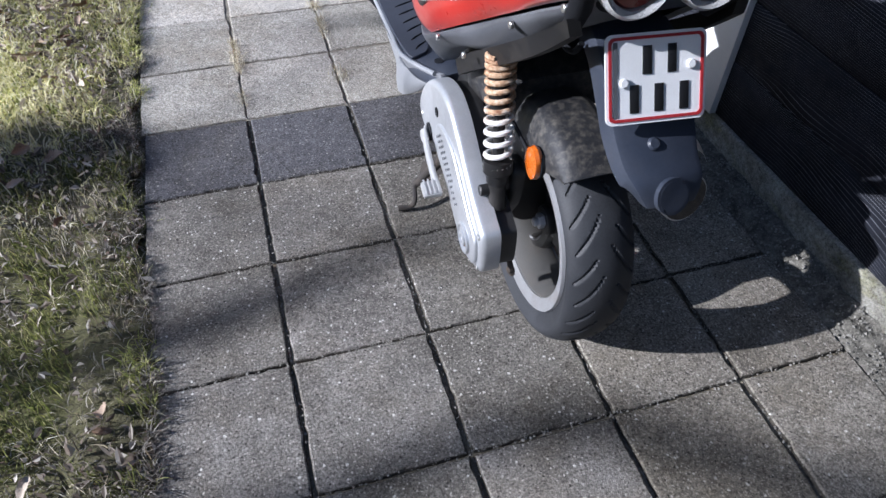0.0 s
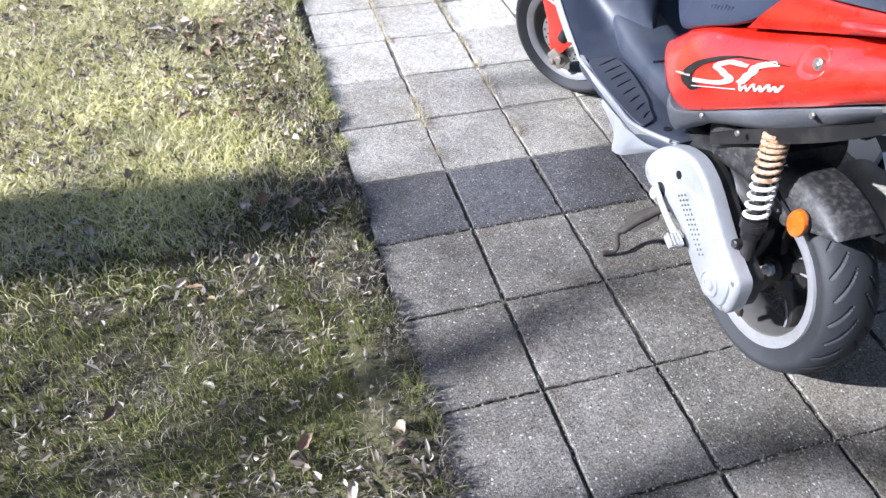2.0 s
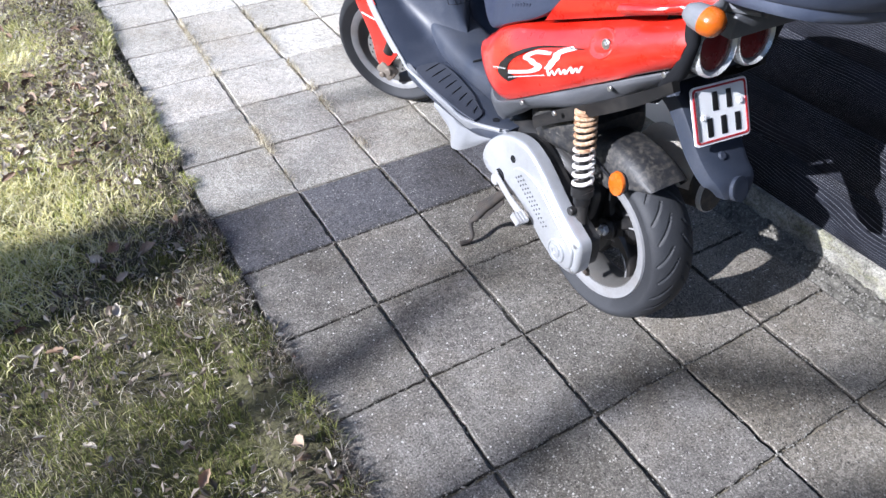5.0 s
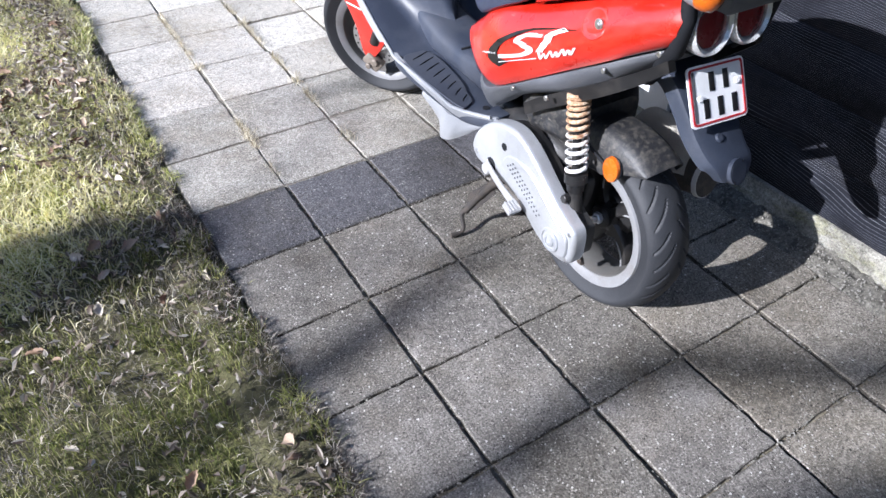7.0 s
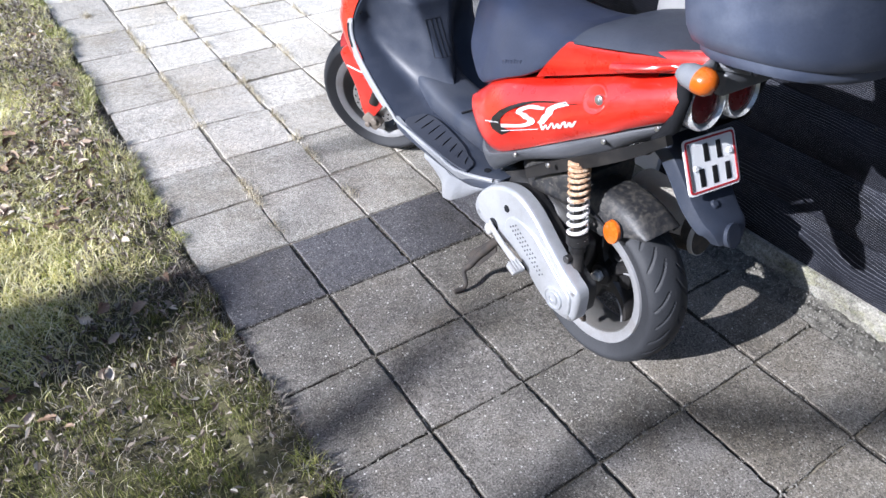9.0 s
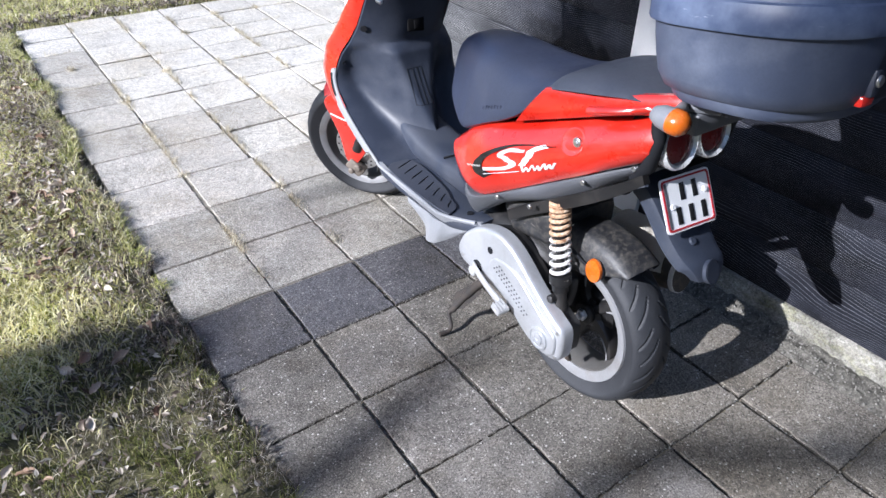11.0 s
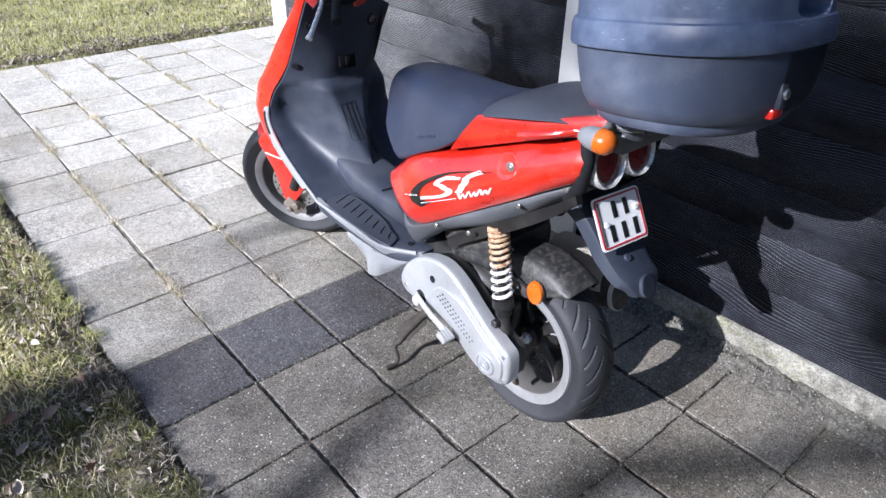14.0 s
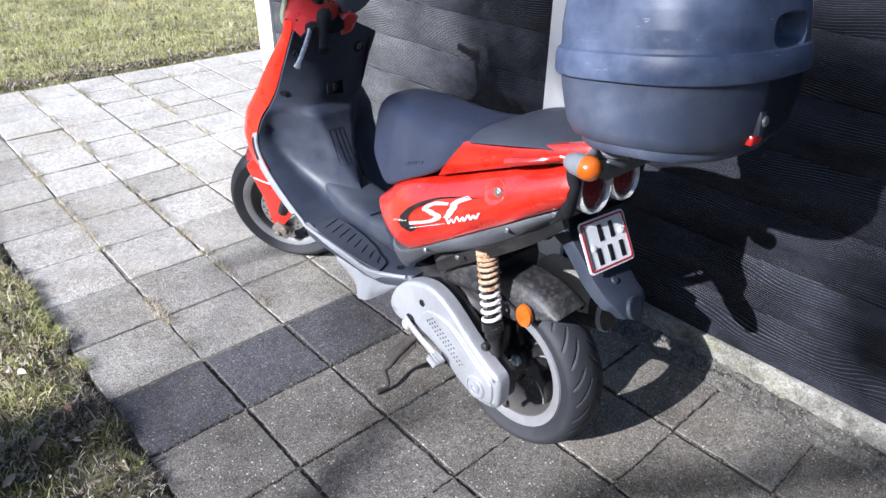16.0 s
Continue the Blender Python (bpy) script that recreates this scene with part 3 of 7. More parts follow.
def make_wall():
    wall = thing("wall_east", "garage wall of black-stained horizontal wooden boards with pale grain", "wall", kind="structure")
    bm = bmesh.new()
    block(bm, (1.40, (-6.0 + WALL_END) / 2, 1.3), (0.20, 6.0 + WALL_END, 2.4))
    part("wall_core", bm, NEAR_BLACK, wall)
    # the gable side that turns the corner
    bm = bmesh.new()
    block(bm, (4.5, WALL_END - 0.06, 1.3), (6.0, 0.10, 2.4))
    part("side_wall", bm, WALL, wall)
    pitch = 0.1655
    for k in range(15):
        z0 = PLINTH_TOP + k * pitch
        bm = bmesh.new()
        y0, y1, nseg = -6.0, WALL_END - 0.02, 24
        rows = []
        for i in range(nseg + 1):
            y = y0 + (y1 - y0) * i / nseg
            w = 0.0012 * noise.noise((y * 0.9, k * 3.1, 0))
            rows.append([(WALL_X + 0.028, y, z0), (WALL_X + w + 0.0015, y, z0 + 0.0005), (WALL_X + w, y, z0 + 0.003), (WALL_X + w, y, z0 + pitch - 0.004), (WALL_X + w + 0.0015, y, z0 + pitch - 0.0012), (WALL_X + 0.028, y, z0 + pitch - 0.0008)])
        grid(bm, rows, close_u=True, cap=True)
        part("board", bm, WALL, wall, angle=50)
    head = bmesh.new()
    disc(head, (0, 0, 0), (1, 0, 0), 0.0035, 0.003, 10)
    first = part("nail", head, BLACK, wall, "black nail head")
    first.location = (WALL_X - 0.001, -1.1, PLINTH_TOP + 0.9 * pitch)
    for k in range(15):
        for y in (-2.6, -1.1, 0.315, 1.3):
            if (k, y) != (0, -1.1):
                o = first.copy()
                scene.collection.objects.link(o)
                o.location = (WALL_X - 0.001, y + random.uniform(-0.015, 0.015), PLINTH_TOP + (k + 0.9) * pitch + random.uniform(-0.006, 0.006))
    bm = bmesh.new()
    block(bm, (1.257 + 0.15, (-6.0 + WALL_END) / 2, PLINTH_TOP / 2 - 0.06), (0.30, 6.0 + WALL_END, PLINTH_TOP + 0.12), 0.006)
    tagged(part("plinth", bm, PLINTH, label="pale weathered concrete plinth with yellow-green algae under the boards", angle=50), category="plinth", kind="structure")
    # crumbling mortar between paving and plinth
    bm = bmesh.new()
    rows = []
    for i in range(520):
        y = -3.2 + 4.9 * i / 519
        row = []
        for j in range(13):
            f = j / 12
            x = PATH_RIGHT - 0.012 + 0.018 * noise.noise((y * 7, 0.2, 0)) * (1 - f) + f * (1.258 - PATH_RIGHT + 0.012)
            row.append((x, y, -0.008 + (0.012 + 0.018 * f) * min(1, 3 * f + 0.15) + 0.010 * noise.noise((x * 25, y * 25, 2)) + 0.010 * noise.noise((x * 75, y * 75, 5))))
        rows.append(row)
    grid(bm, rows)
    tagged(part("mortar_strip", bm, MORTAR, label="crumbling grey mortar strip along the plinth", angle=70), category="mortar", kind="structure")
    bm = bmesh.new()
    block(bm, (1.262, -0.385, PLINTH_TOP + 1.2), (0.024, 0.15, 2.4), 0.002)
    tagged(part("trim", bm, WHITE_WOOD, label="white painted vertical board on the black wall"), category="trim", kind="structure")
    bm = bmesh.new()
    block(bm, (1.262, WALL_END - 0.0, PLINTH_TOP + 1.2 - 0.04), (0.026, 0.155, 2.48), 0.002)
    block(bm, (1.33, WALL_END + 0.068, PLINTH_TOP + 1.2 - 0.04), (0.11, 0.022, 2.48), 0.002)
    tagged(part("corner_trim", bm, WHITE_WOOD, label="white painted corner board of the garage"), category="trim", kind="structure")
    bm = bmesh.new()
    block(bm, (4.4, -2.15, 2.56), (6.3, 7.75, 0.10), 0.01)
    tagged(part("roof", bm, NEAR_BLACK, label="flat dark garage roof"), category="roof", kind="structure")


make_wall()


# ---- the scooter ----
# Its own axes: x to its right, y ahead, z up, from below the rear axle.
scooter = thing("scooter", "red and dark grey motor scooter parked on paving, front wheel turned", "scooter", pose(0.565, -0.876, 0, 0, 0, -0.6))
AXLE = 0.252
STEER = pose(0.015, 1.262, 0.25, 0, -8, 34)


def make_tyre(bm, r=0.250, half=0.064, bead=0.176):
    """A tyre with curved grooves cut into its tread."""
    na, ns = 720, 64
    rows = []
    for i in range(na):
        a = 2 * math.pi * i / na
        row = []
        for j in range(ns + 1):
            s = -1 + 2 * j / ns
            ang = s * radians(118)
            x = half * math.sin(ang) / 1.0 if abs(ang) < math.pi / 2 else math.copysign(half * (1 - 0.28 * ((abs(ang) - math.pi / 2) / radians(28))), ang)
            crown = r - 0.034 * (1 - math.cos(ang)) if abs(ang) < math.pi / 2 else r - 0.034 - (r - 0.034 - bead) * ((abs(ang) - math.pi / 2) / radians(28))
            lat = abs(x) / half
            if 0.05 < lat < 0.9 and abs(ang) < math.pi / 2:
                for shift, lo, hi, bend in ((0.0, 0.12, 0.84, -0.95), (0.5, 0.30, 0.92, -0.95)):
                    ph = a / (2 * math.pi) * 14 + (0.5 if x > 0 else 0.0) + shift + bend * lat ** 0.65
                    d = abs((ph + 0.5) % 1.0 - 0.5)
                    wide = 0.050 * min(1.0, 0.35 + 6 * min(lat - lo, hi - lat))
                    if lo < lat < hi and d < wide:
                        crown -= 0.0048 * (1 - (d / wide) ** 2)
            row.append((x, crown * math.cos(a), crown * math.sin(a)))
        rows.append(row)
    grid(bm, rows, close_v=True)


def make_wheel(name, label, m, dish=0.0, spin=0.25):
    bm = bmesh.new()
    for e in (-1, 1):
        lathe(bm, [(e * 0.056, 0.181), (e * 0.050, 0.183), (e * 0.046, 0.178), (e * 0.042, 0.170), (e * 0.042, 0.156), (e * 0.048, 0.155), (e * 0.055, 0.168)], sides=80)
    wheel = part(name, bm, RIM, scooter, label, m=m)
    bm = bmesh.new()
    lathe(bm, [(-0.046, 0.165), (-0.040, 0.157), (-0.020, 0.150), (0.020, 0.150), (0.040, 0.157), (0.046, 0.165), (0.044, 0.153), (0.02, 0.142), (-0.02, 0.142), (-0.044, 0.153)], sides=64)
    part("barrel", bm, BARREL, wheel, "dirty wheel barrel")
    bm = bmesh.new()
    make_tyre(bm)
    part("tyre", bm, RUBBER, wheel, "black rubber tyre with curved tread grooves", angle=30)
    bm = bmesh.new()
    lathe(bm, [(-0.050 + dish, 0.0005), (-0.050 + dish, 0.028), (-0.040 + dish, 0.045), (0.040, 0.045), (0.050, 0.028), (0.050, 0.0005)], sides=32, close=False)
    part("hub", bm, RIM_DARK, wheel, "black hub")
    for k in range(5):
        a = 2 * math.pi * k / 5 + spin
        bm = bmesh.new()
        rows = []
        for i in range(9):
            f = i / 8
            r = 0.035 + f * 0.112
            sw = a + 0.35 * f * f
            w = 0.020 - 0.006 * f
            d = Vector((0, math.cos(sw), math.sin(sw)))
            t = Vector((0, -math.sin(sw), math.cos(sw)))
            rows.append([d * r + t * w * c + Vector((0.024 * s + 0.5 * dish, 0, 0)) for c, s in ((-1, -0.6), (-0.6, -1), (0.6, -1), (1, -0.6), (1, 0.6), (0.6, 1), (-0.6, 1), (-1, 0.6))])
        grid(bm, rows, close_u=True, cap=True)
        spoke = part("spoke", bm, RIM_DARK, wheel)
        bm = bmesh.new()
        tube(bm, [Vector((-0.0235 + 0.5 * dish, 0, 0)) + r[2] * 1.0 - Vector((r[2].x, 0, 0)) for r in rows[3:]], [0.0022, 0.003, 0.0034, 0.0034, 0.003, 0.0024], 6)
        part("machined_edge", bm, RIM, spoke, "bright machined edge")
    return wheel


rear_wheel = make_wheel("rear_wheel", "silver alloy rear wheel with grimy spokes", pose(0, 0, AXLE), 0.046, 1.10)
front_wheel = make_wheel("front_wheel", "silver alloy front wheel turned to one side", STEER)
bm = bmesh.new()
lathe(bm, [(-0.064, 0.045), (-0.064, 0.098), (-0.068, 0.098), (-0.068, 0.045)], sides=48)
brake_disc = part("brake_disc", bm, STEEL, front_wheel, "drilled steel brake disc")
for ring, rad in ((0, 0.088), (1, 0.074)):
    for k in range(18):
        a = 2 * math.pi * (k + 0.5 * ring) / 18
        bm = bmesh.new()
        disc(bm, (-0.0683, rad * math.cos(a), rad * math.sin(a)), (1, 0, 0), 0.0042, 0.001, 10)
        part("drilled_hole", bm, NEAR_BLACK, brake_disc)

# engine, drive cover and rear suspension
bm = bmesh.new()
loft(bm, [(0.44, 0.03, 0.28, 0.40), (0.40, 0.10, 0.22, 0.44), (0.25, 0.125, 0.20, 0.47), (0.10, 0.115, 0.20, 0.45), (0.04, 0.07, 0.22, 0.40)], power=4)
part("engine", bm, BLACK, scooter, "black oily engine block")
COVER = [(0.364, 0.325), (0.345, 0.375), (0.300, 0.422), (0.245, 0.452), (0.185, 0.464), (0.135, 0.452), (0.092, 0.428), (0.045, 0.394), (-0.010, 0.358), (-0.050, 0.336), (-0.074, 0.324), (-0.083, 0.306), (-0.085, 0.275), (-0.083, 0.240), (-0.070, 0.218), (-0.030, 0.207), (0.010, 0.211), (0.053, 0.224), (0.099, 0.252), (0.135, 0.276), (0.220, 0.286), (0.290, 0.287), (0.340, 0.292)]
bm = bmesh.new()
pillow(bm, COVER, -0.180, -0.140, 0.013, 150, 5, 0.004)
cover = part("transmission_cover", bm, SILVER, scooter, "scuffed silver transmission cover")
bm = bmesh.new()
pillow(bm, inset2(COVER, 0.010), -0.141, -0.105, 0.004, 110, 2)
part("cover_back", bm, BLACK, cover, "black rear half of the case")
# raised rib field on the cover
bm = bmesh.new()
pillow(bm, [(0.212, 0.352), (0.196, 0.385), (0.160, 0.400), (0.100, 0.396), (0.040, 0.362), (-0.015, 0.326), (-0.058, 0.303), (-0.068, 0.280), (-0.064, 0.238), (-0.030, 0.221), (0.008, 0.224), (0.050, 0.238), (0.095, 0.265), (0.140, 0.293), (0.190, 0.312)], -0.1875, -0.176, 0.006, 100, 4, 0.003)
part("raised_panel", bm, SILVER, cover)
for row in range(3):
    for k in range(13):
        f = k / 12
        if row == 2 and k > 8:
            continue
        bm = bmesh.new()
        disc(bm, (-0.1908, 0.180 - 0.132 * f - 0.010 * row, 0.366 - 0.070 * f + 0.009 * row), (1, 0, 0), 0.0028, 0.0012, 8)
        part("vent_dot", bm, GREY, cover)
bm = bmesh.new()
disc(bm, (-0.1825, 0.212, 0.402), (1, 0, 0), 0.0105, 0.002, 20)
part("cover_hole", bm, NEAR_BLACK, cover, "round dark hole")
bm = bmesh.new()
rows = []
for r, x in ((0.033, -0.183), (0.032, -0.189), (0.027, -0.190), (0.0255, -0.186), (0.018, -0.186), (0.0165, -0.191), (0.009, -0.192), (0.008, -0.189), (0.002, -0.189)):
    rows.append([(x - 0.004, -0.012 + r * math.cos(t), 0.261 + r * math.sin(t)) for t in (2 * math.pi * k / 32 for k in range(32))])
grid(bm, rows, close_u=True, cap=True)
part("round_cap", bm, SILVER, cover, "round grey cap with rings")
for y, z in ((-0.066, 0.312), (-0.068, 0.232), (0.335, 0.318)):
    bm = bmesh.new()
    disc(bm, (-0.176, y, z), (1, 0, 0), 0.0065, 0.012, 6, 0.001)
    part("bolt", bm, STEEL, cover)
bm = bmesh.new()
rows = []
for p, w in ((( -0.188, 0.268, 0.306), 0.013), ((-0.196, 0.250, 0.306), 0.0145), ((-0.201, 0.222, 0.300), 0.013), ((-0.204, 0.190, 0.292), 0.0125), ((-0.206, 0.160, 0.285), 0.013), ((-0.208, 0.130, 0.280), 0.015), ((-0.209, 0.112, 0.278), 0.010)):
    rows.append([(p[0] + 0.007 * math.cos(t), p[1] + 0.5 * w * math.sin(t), p[2] + 0.012 + 1.0 * w * math.sin(t)) for t in (2 * math.pi * k / 16 for k in range(16))])
grid(bm, rows, close_u=True, cap=True)
disc(bm, (-0.188, 0.268, 0.304), (1, 0, 0), 0.016, 0.024, 20, 0.003)
kick = part("kick_starter", bm, LEVER, scooter, "silver kick-start lever with ribbed pedal")
bm = bmesh.new()
disc(bm, (-0.182, 0.262, 0.318), (1, 0, 0), 0.020, 0.010, 20, 0.002)
part("shaft_seal", bm, NEAR_BLACK, kick)
bm = bmesh.new()
block(bm, (-0.222, 0.108, 0.292), (0.040, 0.036, 0.015), 0.005, pose(0, 0, 0, 20, 0, 0))
for k in range(4):
    block(bm, (-0.235 + 0.009 * k, 0.108, 0.3005), (0.004, 0.034, 0.003), 0.0008, pose(0, 0, 0, 20, 0, 0))
part("pedal", bm, LEVER, kick)
# swing arm, brake drum and shiny axle nut
bm = bmesh.new()
pillow(bm, [(0.055, 0.41), (0.020, 0.42), (-0.016, 0.410), (-0.020, 0.375), (-0.012, 0.330), (0.004, 0.300), (0.020, 0.270), (0.030, 0.235), (0.060, 0.230), (0.075, 0.30)], -0.104, -0.080, 0.010, 60, 3)
part("swing_arm", bm, BLACK, scooter, "black swing arm beside the rear wheel")
bm = bmesh.new()
disc(bm, (0.034, 0.0, AXLE), (1, 0, 0), 0.074, 0.050, 48, 0.012)
disc(bm, (-0.008, 0.0, AXLE), (1, 0, 0), 0.032, 0.016, 36, 0.003)
part("brake_drum", bm, RIM_DARK, scooter, "black brake drum")
bm = bmesh.new()
disc(bm, (-0.022, 0.0, AXLE), (1, 0, 0), 0.0165, 0.014, 6, 0.002)
disc(bm, (-0.031, 0.0, AXLE), (1, 0, 0), 0.0095, 0.014, 14, 0.002)
part("axle_nut", bm, BEZEL, scooter, "bright hexagonal nut")
bm = bmesh.new()
tube(bm, curve_points([(-0.095, 0.030, 0.235), (-0.092, 0.0, 0.195), (-0.090, -0.030, 0.170), (-0.088, -0.040, 0.150)], 12), 0.0065, 8)
disc(bm, (-0.090, -0.034, 0.160), (1, 0, 0), 0.009, 0.014, 12, 0.002)
part("brake_arm", bm, RUSTY, scooter, "rusty brake arm")
# shock absorber
SHOCK_TOP, SHOCK_LOW = Vector((-0.125, 0.035, 0.625)), Vector((-0.128, -0.002, 0.425))
bm = bmesh.new()
coil = []
turns = 12.0
axis = (SHOCK_LOW - SHOCK_TOP)
s1 = axis.normalized().orthogonal().normalized()
s2 = axis.normalized().cross(s1)
for i in range(int(turns * 18) + 1):
    f = i / (turns * 18)
    along = f ** 1.45
    a = 2 * math.pi * turns * f
    coil.append(SHOCK_TOP + axis * along + 0.0228 * (math.cos(a) * s1 + math.sin(a) * s2))
tube(bm, coil, 0.0050, 8)
spring = part("spring", bm, spring_material(), scooter, "white shock spring rusted brown at its ends")
bm = bmesh.new()
tube(bm, [SHOCK_TOP + axis * f for f in (0.0, 0.45, 0.46, 1.0)], [0.017, 0.017, 0.011, 0.011], 14)
part("damper_rod", bm, BLACK, spring)
bm = bmesh.new()
d = axis.normalized()
tube(bm, [SHOCK_LOW - d * 0.012, SHOCK_LOW + d * 0.012, SHOCK_LOW + d * 0.016, SHOCK_LOW + d * 0.022], [0.0275, 0.028, 0.024, 0.022], 20)
part("spring_seat", bm, BLACK, spring)
bm = bmesh.new()
tube(bm, [SHOCK_LOW + d * 0.018, SHOCK_LOW + d * 0.035, SHOCK_LOW + d * 0.04, SHOCK_LOW + d * 0.09], [0.022, 0.021, 0.017, 0.018], 14)
disc(bm, (-0.152, -0.006, 0.372), (1, 0, 0), 0.011, 0.02, 12, 0.002)
part("shock_mount", bm, BLACK, spring)
# air box behind the spring, under the seat
bm = bmesh.new()
loft(bm, [(0.26, 0.10, 0.47, 0.55), (0.20, 0.125, 0.44, 0.575), (0.08, 0.115, 0.455, 0.58), (0.05, 0.09, 0.48, 0.56)], power=4.5)
part("air_box", bm, DUSTY, scooter, "dusty dark grey air filter box")
# hugger mudguard over the rear tyre
bm = bmesh.new()
rows_o, rows_i = [], []
for i in range(33):
    a = radians(22 + (123 - 22) * i / 32)
    ro, ri = [], []
    for j in range(17):
        s = -1 + 2 * j / 16
        drop = 0.0 if abs(s) < 0.55 else 0.085 * ((abs(s) - 0.55) / 0.45) ** 1.6
        hw = 0.086 - 0.008 * max(0, (i - 26) / 6)
        r = 0.282 + 0.030 * max(0, (i - 16) / 16) - 0.014 * s * s - 1.12 * drop * (1.0 - 0.95 * max(0, (i - 25) / 7) ** 1.3)
        x = hw * math.copysign(min(1.0, abs(s) * 1.22), s)
        if s > 0:
            x *= 0.66
            r = 0.282 + 0.030 * max(0, (i - 16) / 16) - 0.014 * s * s - 0.042 * max(0, (s - 0.3) / 0.7) ** 1.4
        ro.append((x, r * math.cos(a), AXLE + r * math.sin(a)))
        ri.append((x * 0.96, (r - 0.004) * math.cos(a), AXLE + (r - 0.004) * math.sin(a)))
    rows_o.append(ro)
    rows_i.append(ri)
va, vb = grid(bm, rows_o), grid(bm, rows_i)
edge = [(0, j) for j in range(17)] + [(i, 16) for i in range(1, 33)] + [(32, j) for j in range(15, -1, -1)] + [(i, 0) for i in range(31, 0, -1)]
for k in range(len(edge)):
    (i0, j0), (i1, j1) = edge[k], edge[(k + 1) % len(edge)]
    bm.faces.new((va[i0][j0], va[i1][j1], vb[i1][j1], vb[i0][j0]))
hugger = part("rear_mudguard", bm, DUSTY, scooter, "dusty black mudguard over the rear tyre")
bm = bmesh.new()
rows = []
for r, x in ((0.026, -0.086), (0.029, -0.092), (0.027, -0.099), (0.012, -0.102), (0.001, -0.1025)):
    rows.append([(x, -0.074 + r * 0.86 * math.cos(t), 0.478 + r * 1.12 * math.sin(t)) for t in (2 * math.pi * k / 32 for k in range(32))])
grid(bm, rows, close_u=True, cap=True)
part("side_reflector", bm, ORANGE, hugger, "orange oval side reflector")
bm = bmesh.new()
disc(bm, (-0.086, -0.073, 0.478), (1, 0, 0), 0.0275, 0.010, 28, 0.002)
tube(bm, [(-0.088, -0.06, 0.470), (-0.095, -0.01, 0.49), (-0.11, 0.01, 0.52)], 0.004, 6)
part("reflector_bracket", bm, NEAR_BLACK, hugger)
# exhaust on the far side
bm = bmesh.new()
tube(bm, curve_points([(0.150, 0.30, 0.26), (0.170, 0.12, 0.310), (0.188, -0.02, 0.348), (0.196, -0.08, 0.362), (0.200, -0.122, 0.371)], 20), [0.03] * 3 + [0.046] * 15 + [0.047, 0.043], 22)
exhaust = part("exhaust_silencer", bm, MUFFLER, scooter, "dirty brown exhaust silencer")
bm = bmesh.new()
tube(bm, [(0.1990, -0.113, 0.3690), (0.2003, -0.125, 0.3717)], [0.0485, 0.0485], 28)
part("end_rim", bm, HEAT, exhaust, "pale rim")
bm = bmesh.new()
tube(bm, [(0.2001, -0.122, 0.3710), (0.2005, -0.1265, 0.3720)], [0.0455, 0.0455], 28)
part("end_cap", bm, MUFFLER, exhaust)
bm = bmesh.new()
rows = []
for i in range(14):
    f = i / 13
    c = Vector((0.158 + 0.012 * f, 0.060 - 0.180 * f, 0.408 + 0.012 * f))
    rad = 0.080 - 0.006 * f - 0.012 * max(0, f - 0.8) / 0.2
    rows.append([c + Vector((rad * math.cos(t), 0.012 * math.sin(t), rad * math.sin(t))) for t in (math.pi * (0.12 + 0.90 * k / 18) for k in range(19))])
grid(bm, rows)
bmesh.ops.solidify(bm, geom=bm.faces[:], thickness=0.002)
part("heat_shield", bm, HEAT, exhaust, "cream heat shield")

# frame and dark body under the panels
bm = bmesh.new()
loft(bm, [(0.54, 0.05, 0.42, 0.56), (0.50, 0.085, 0.41, 0.61), (0.42, 0.110, 0.42, 0.675), (0.34, 0.145, 0.46, 0.75), (0.20, 0.145, 0.56, 0.78), (0.0, 0.135, 0.68, 0.86), (-0.12, 0.115, 0.77, 0.92), (-0.19, 0.085, 0.80, 0.93)], power=3.6, steps=24)
part("inner_body", bm, INNER, scooter, "charcoal body under the seat")
LOWER = coons([(0.306, 0.538), (0.268, 0.550), (0.225, 0.574), (0.10, 0.652), (-0.030, 0.733), (-0.120, 0.790), (-0.181, 0.824)],
              [(0.424, 0.634), (0.392, 0.668), (0.346, 0.705), (0.270, 0.746), (0.177, 0.782), (0.05, 0.834), (-0.08, 0.886), (-0.205, 0.932)],
              [(0.306, 0.538), (0.352, 0.588), (0.424, 0.634)], [(-0.181, 0.824), (-0.190, 0.870), (-0.205, 0.932)], 44, 16)


def lower_x(u, v):
    base = 0.172 + 0.012 * math.sin(math.pi * min(1, u * 1.6)) - 0.072 * max(0, u - 0.40) - 0.022 * (max(0, u - 0.6) / 0.4) ** 2
    return base + 0.027 * math.sin(math.pi * v ** 0.9) - 0.040 * v ** 3.5 * min(1.0, 0.25 + u / 0.2) * (1 - 0.55 * u * u) - 0.006 * max(0, 0.12 - u) / 0.12


UPPER = coons([(0.177, 0.786), (0.05, 0.838), (-0.08, 0.890), (-0.205, 0.936)], [(0.100, 0.892), (0.02, 0.910), (-0.08, 0.934), (-0.155, 0.957), (-0.228, 0.980)],
              [(0.177, 0.786), (0.14, 0.838), (0.100, 0.892)], [(-0.205, 0.936), (-0.216, 0.958), (-0.228, 0.980)], 30, 10)


def upper_x(u, v):
    return 0.160 - 0.028 * u - 0.012 * v - 0.012 * u * u + 0.007 * math.sin(math.pi * v)


def red_surface(y, z):
    """Distance of the lower red panel from the middle plane at (y, z)."""
    best = min(((LOWER[j][i][0] - y) ** 2 + (LOWER[j][i][1] - z) ** 2, i, j) for j in range(16) for i in range(44))
    return lower_x(best[1] / 43, best[2] / 15)


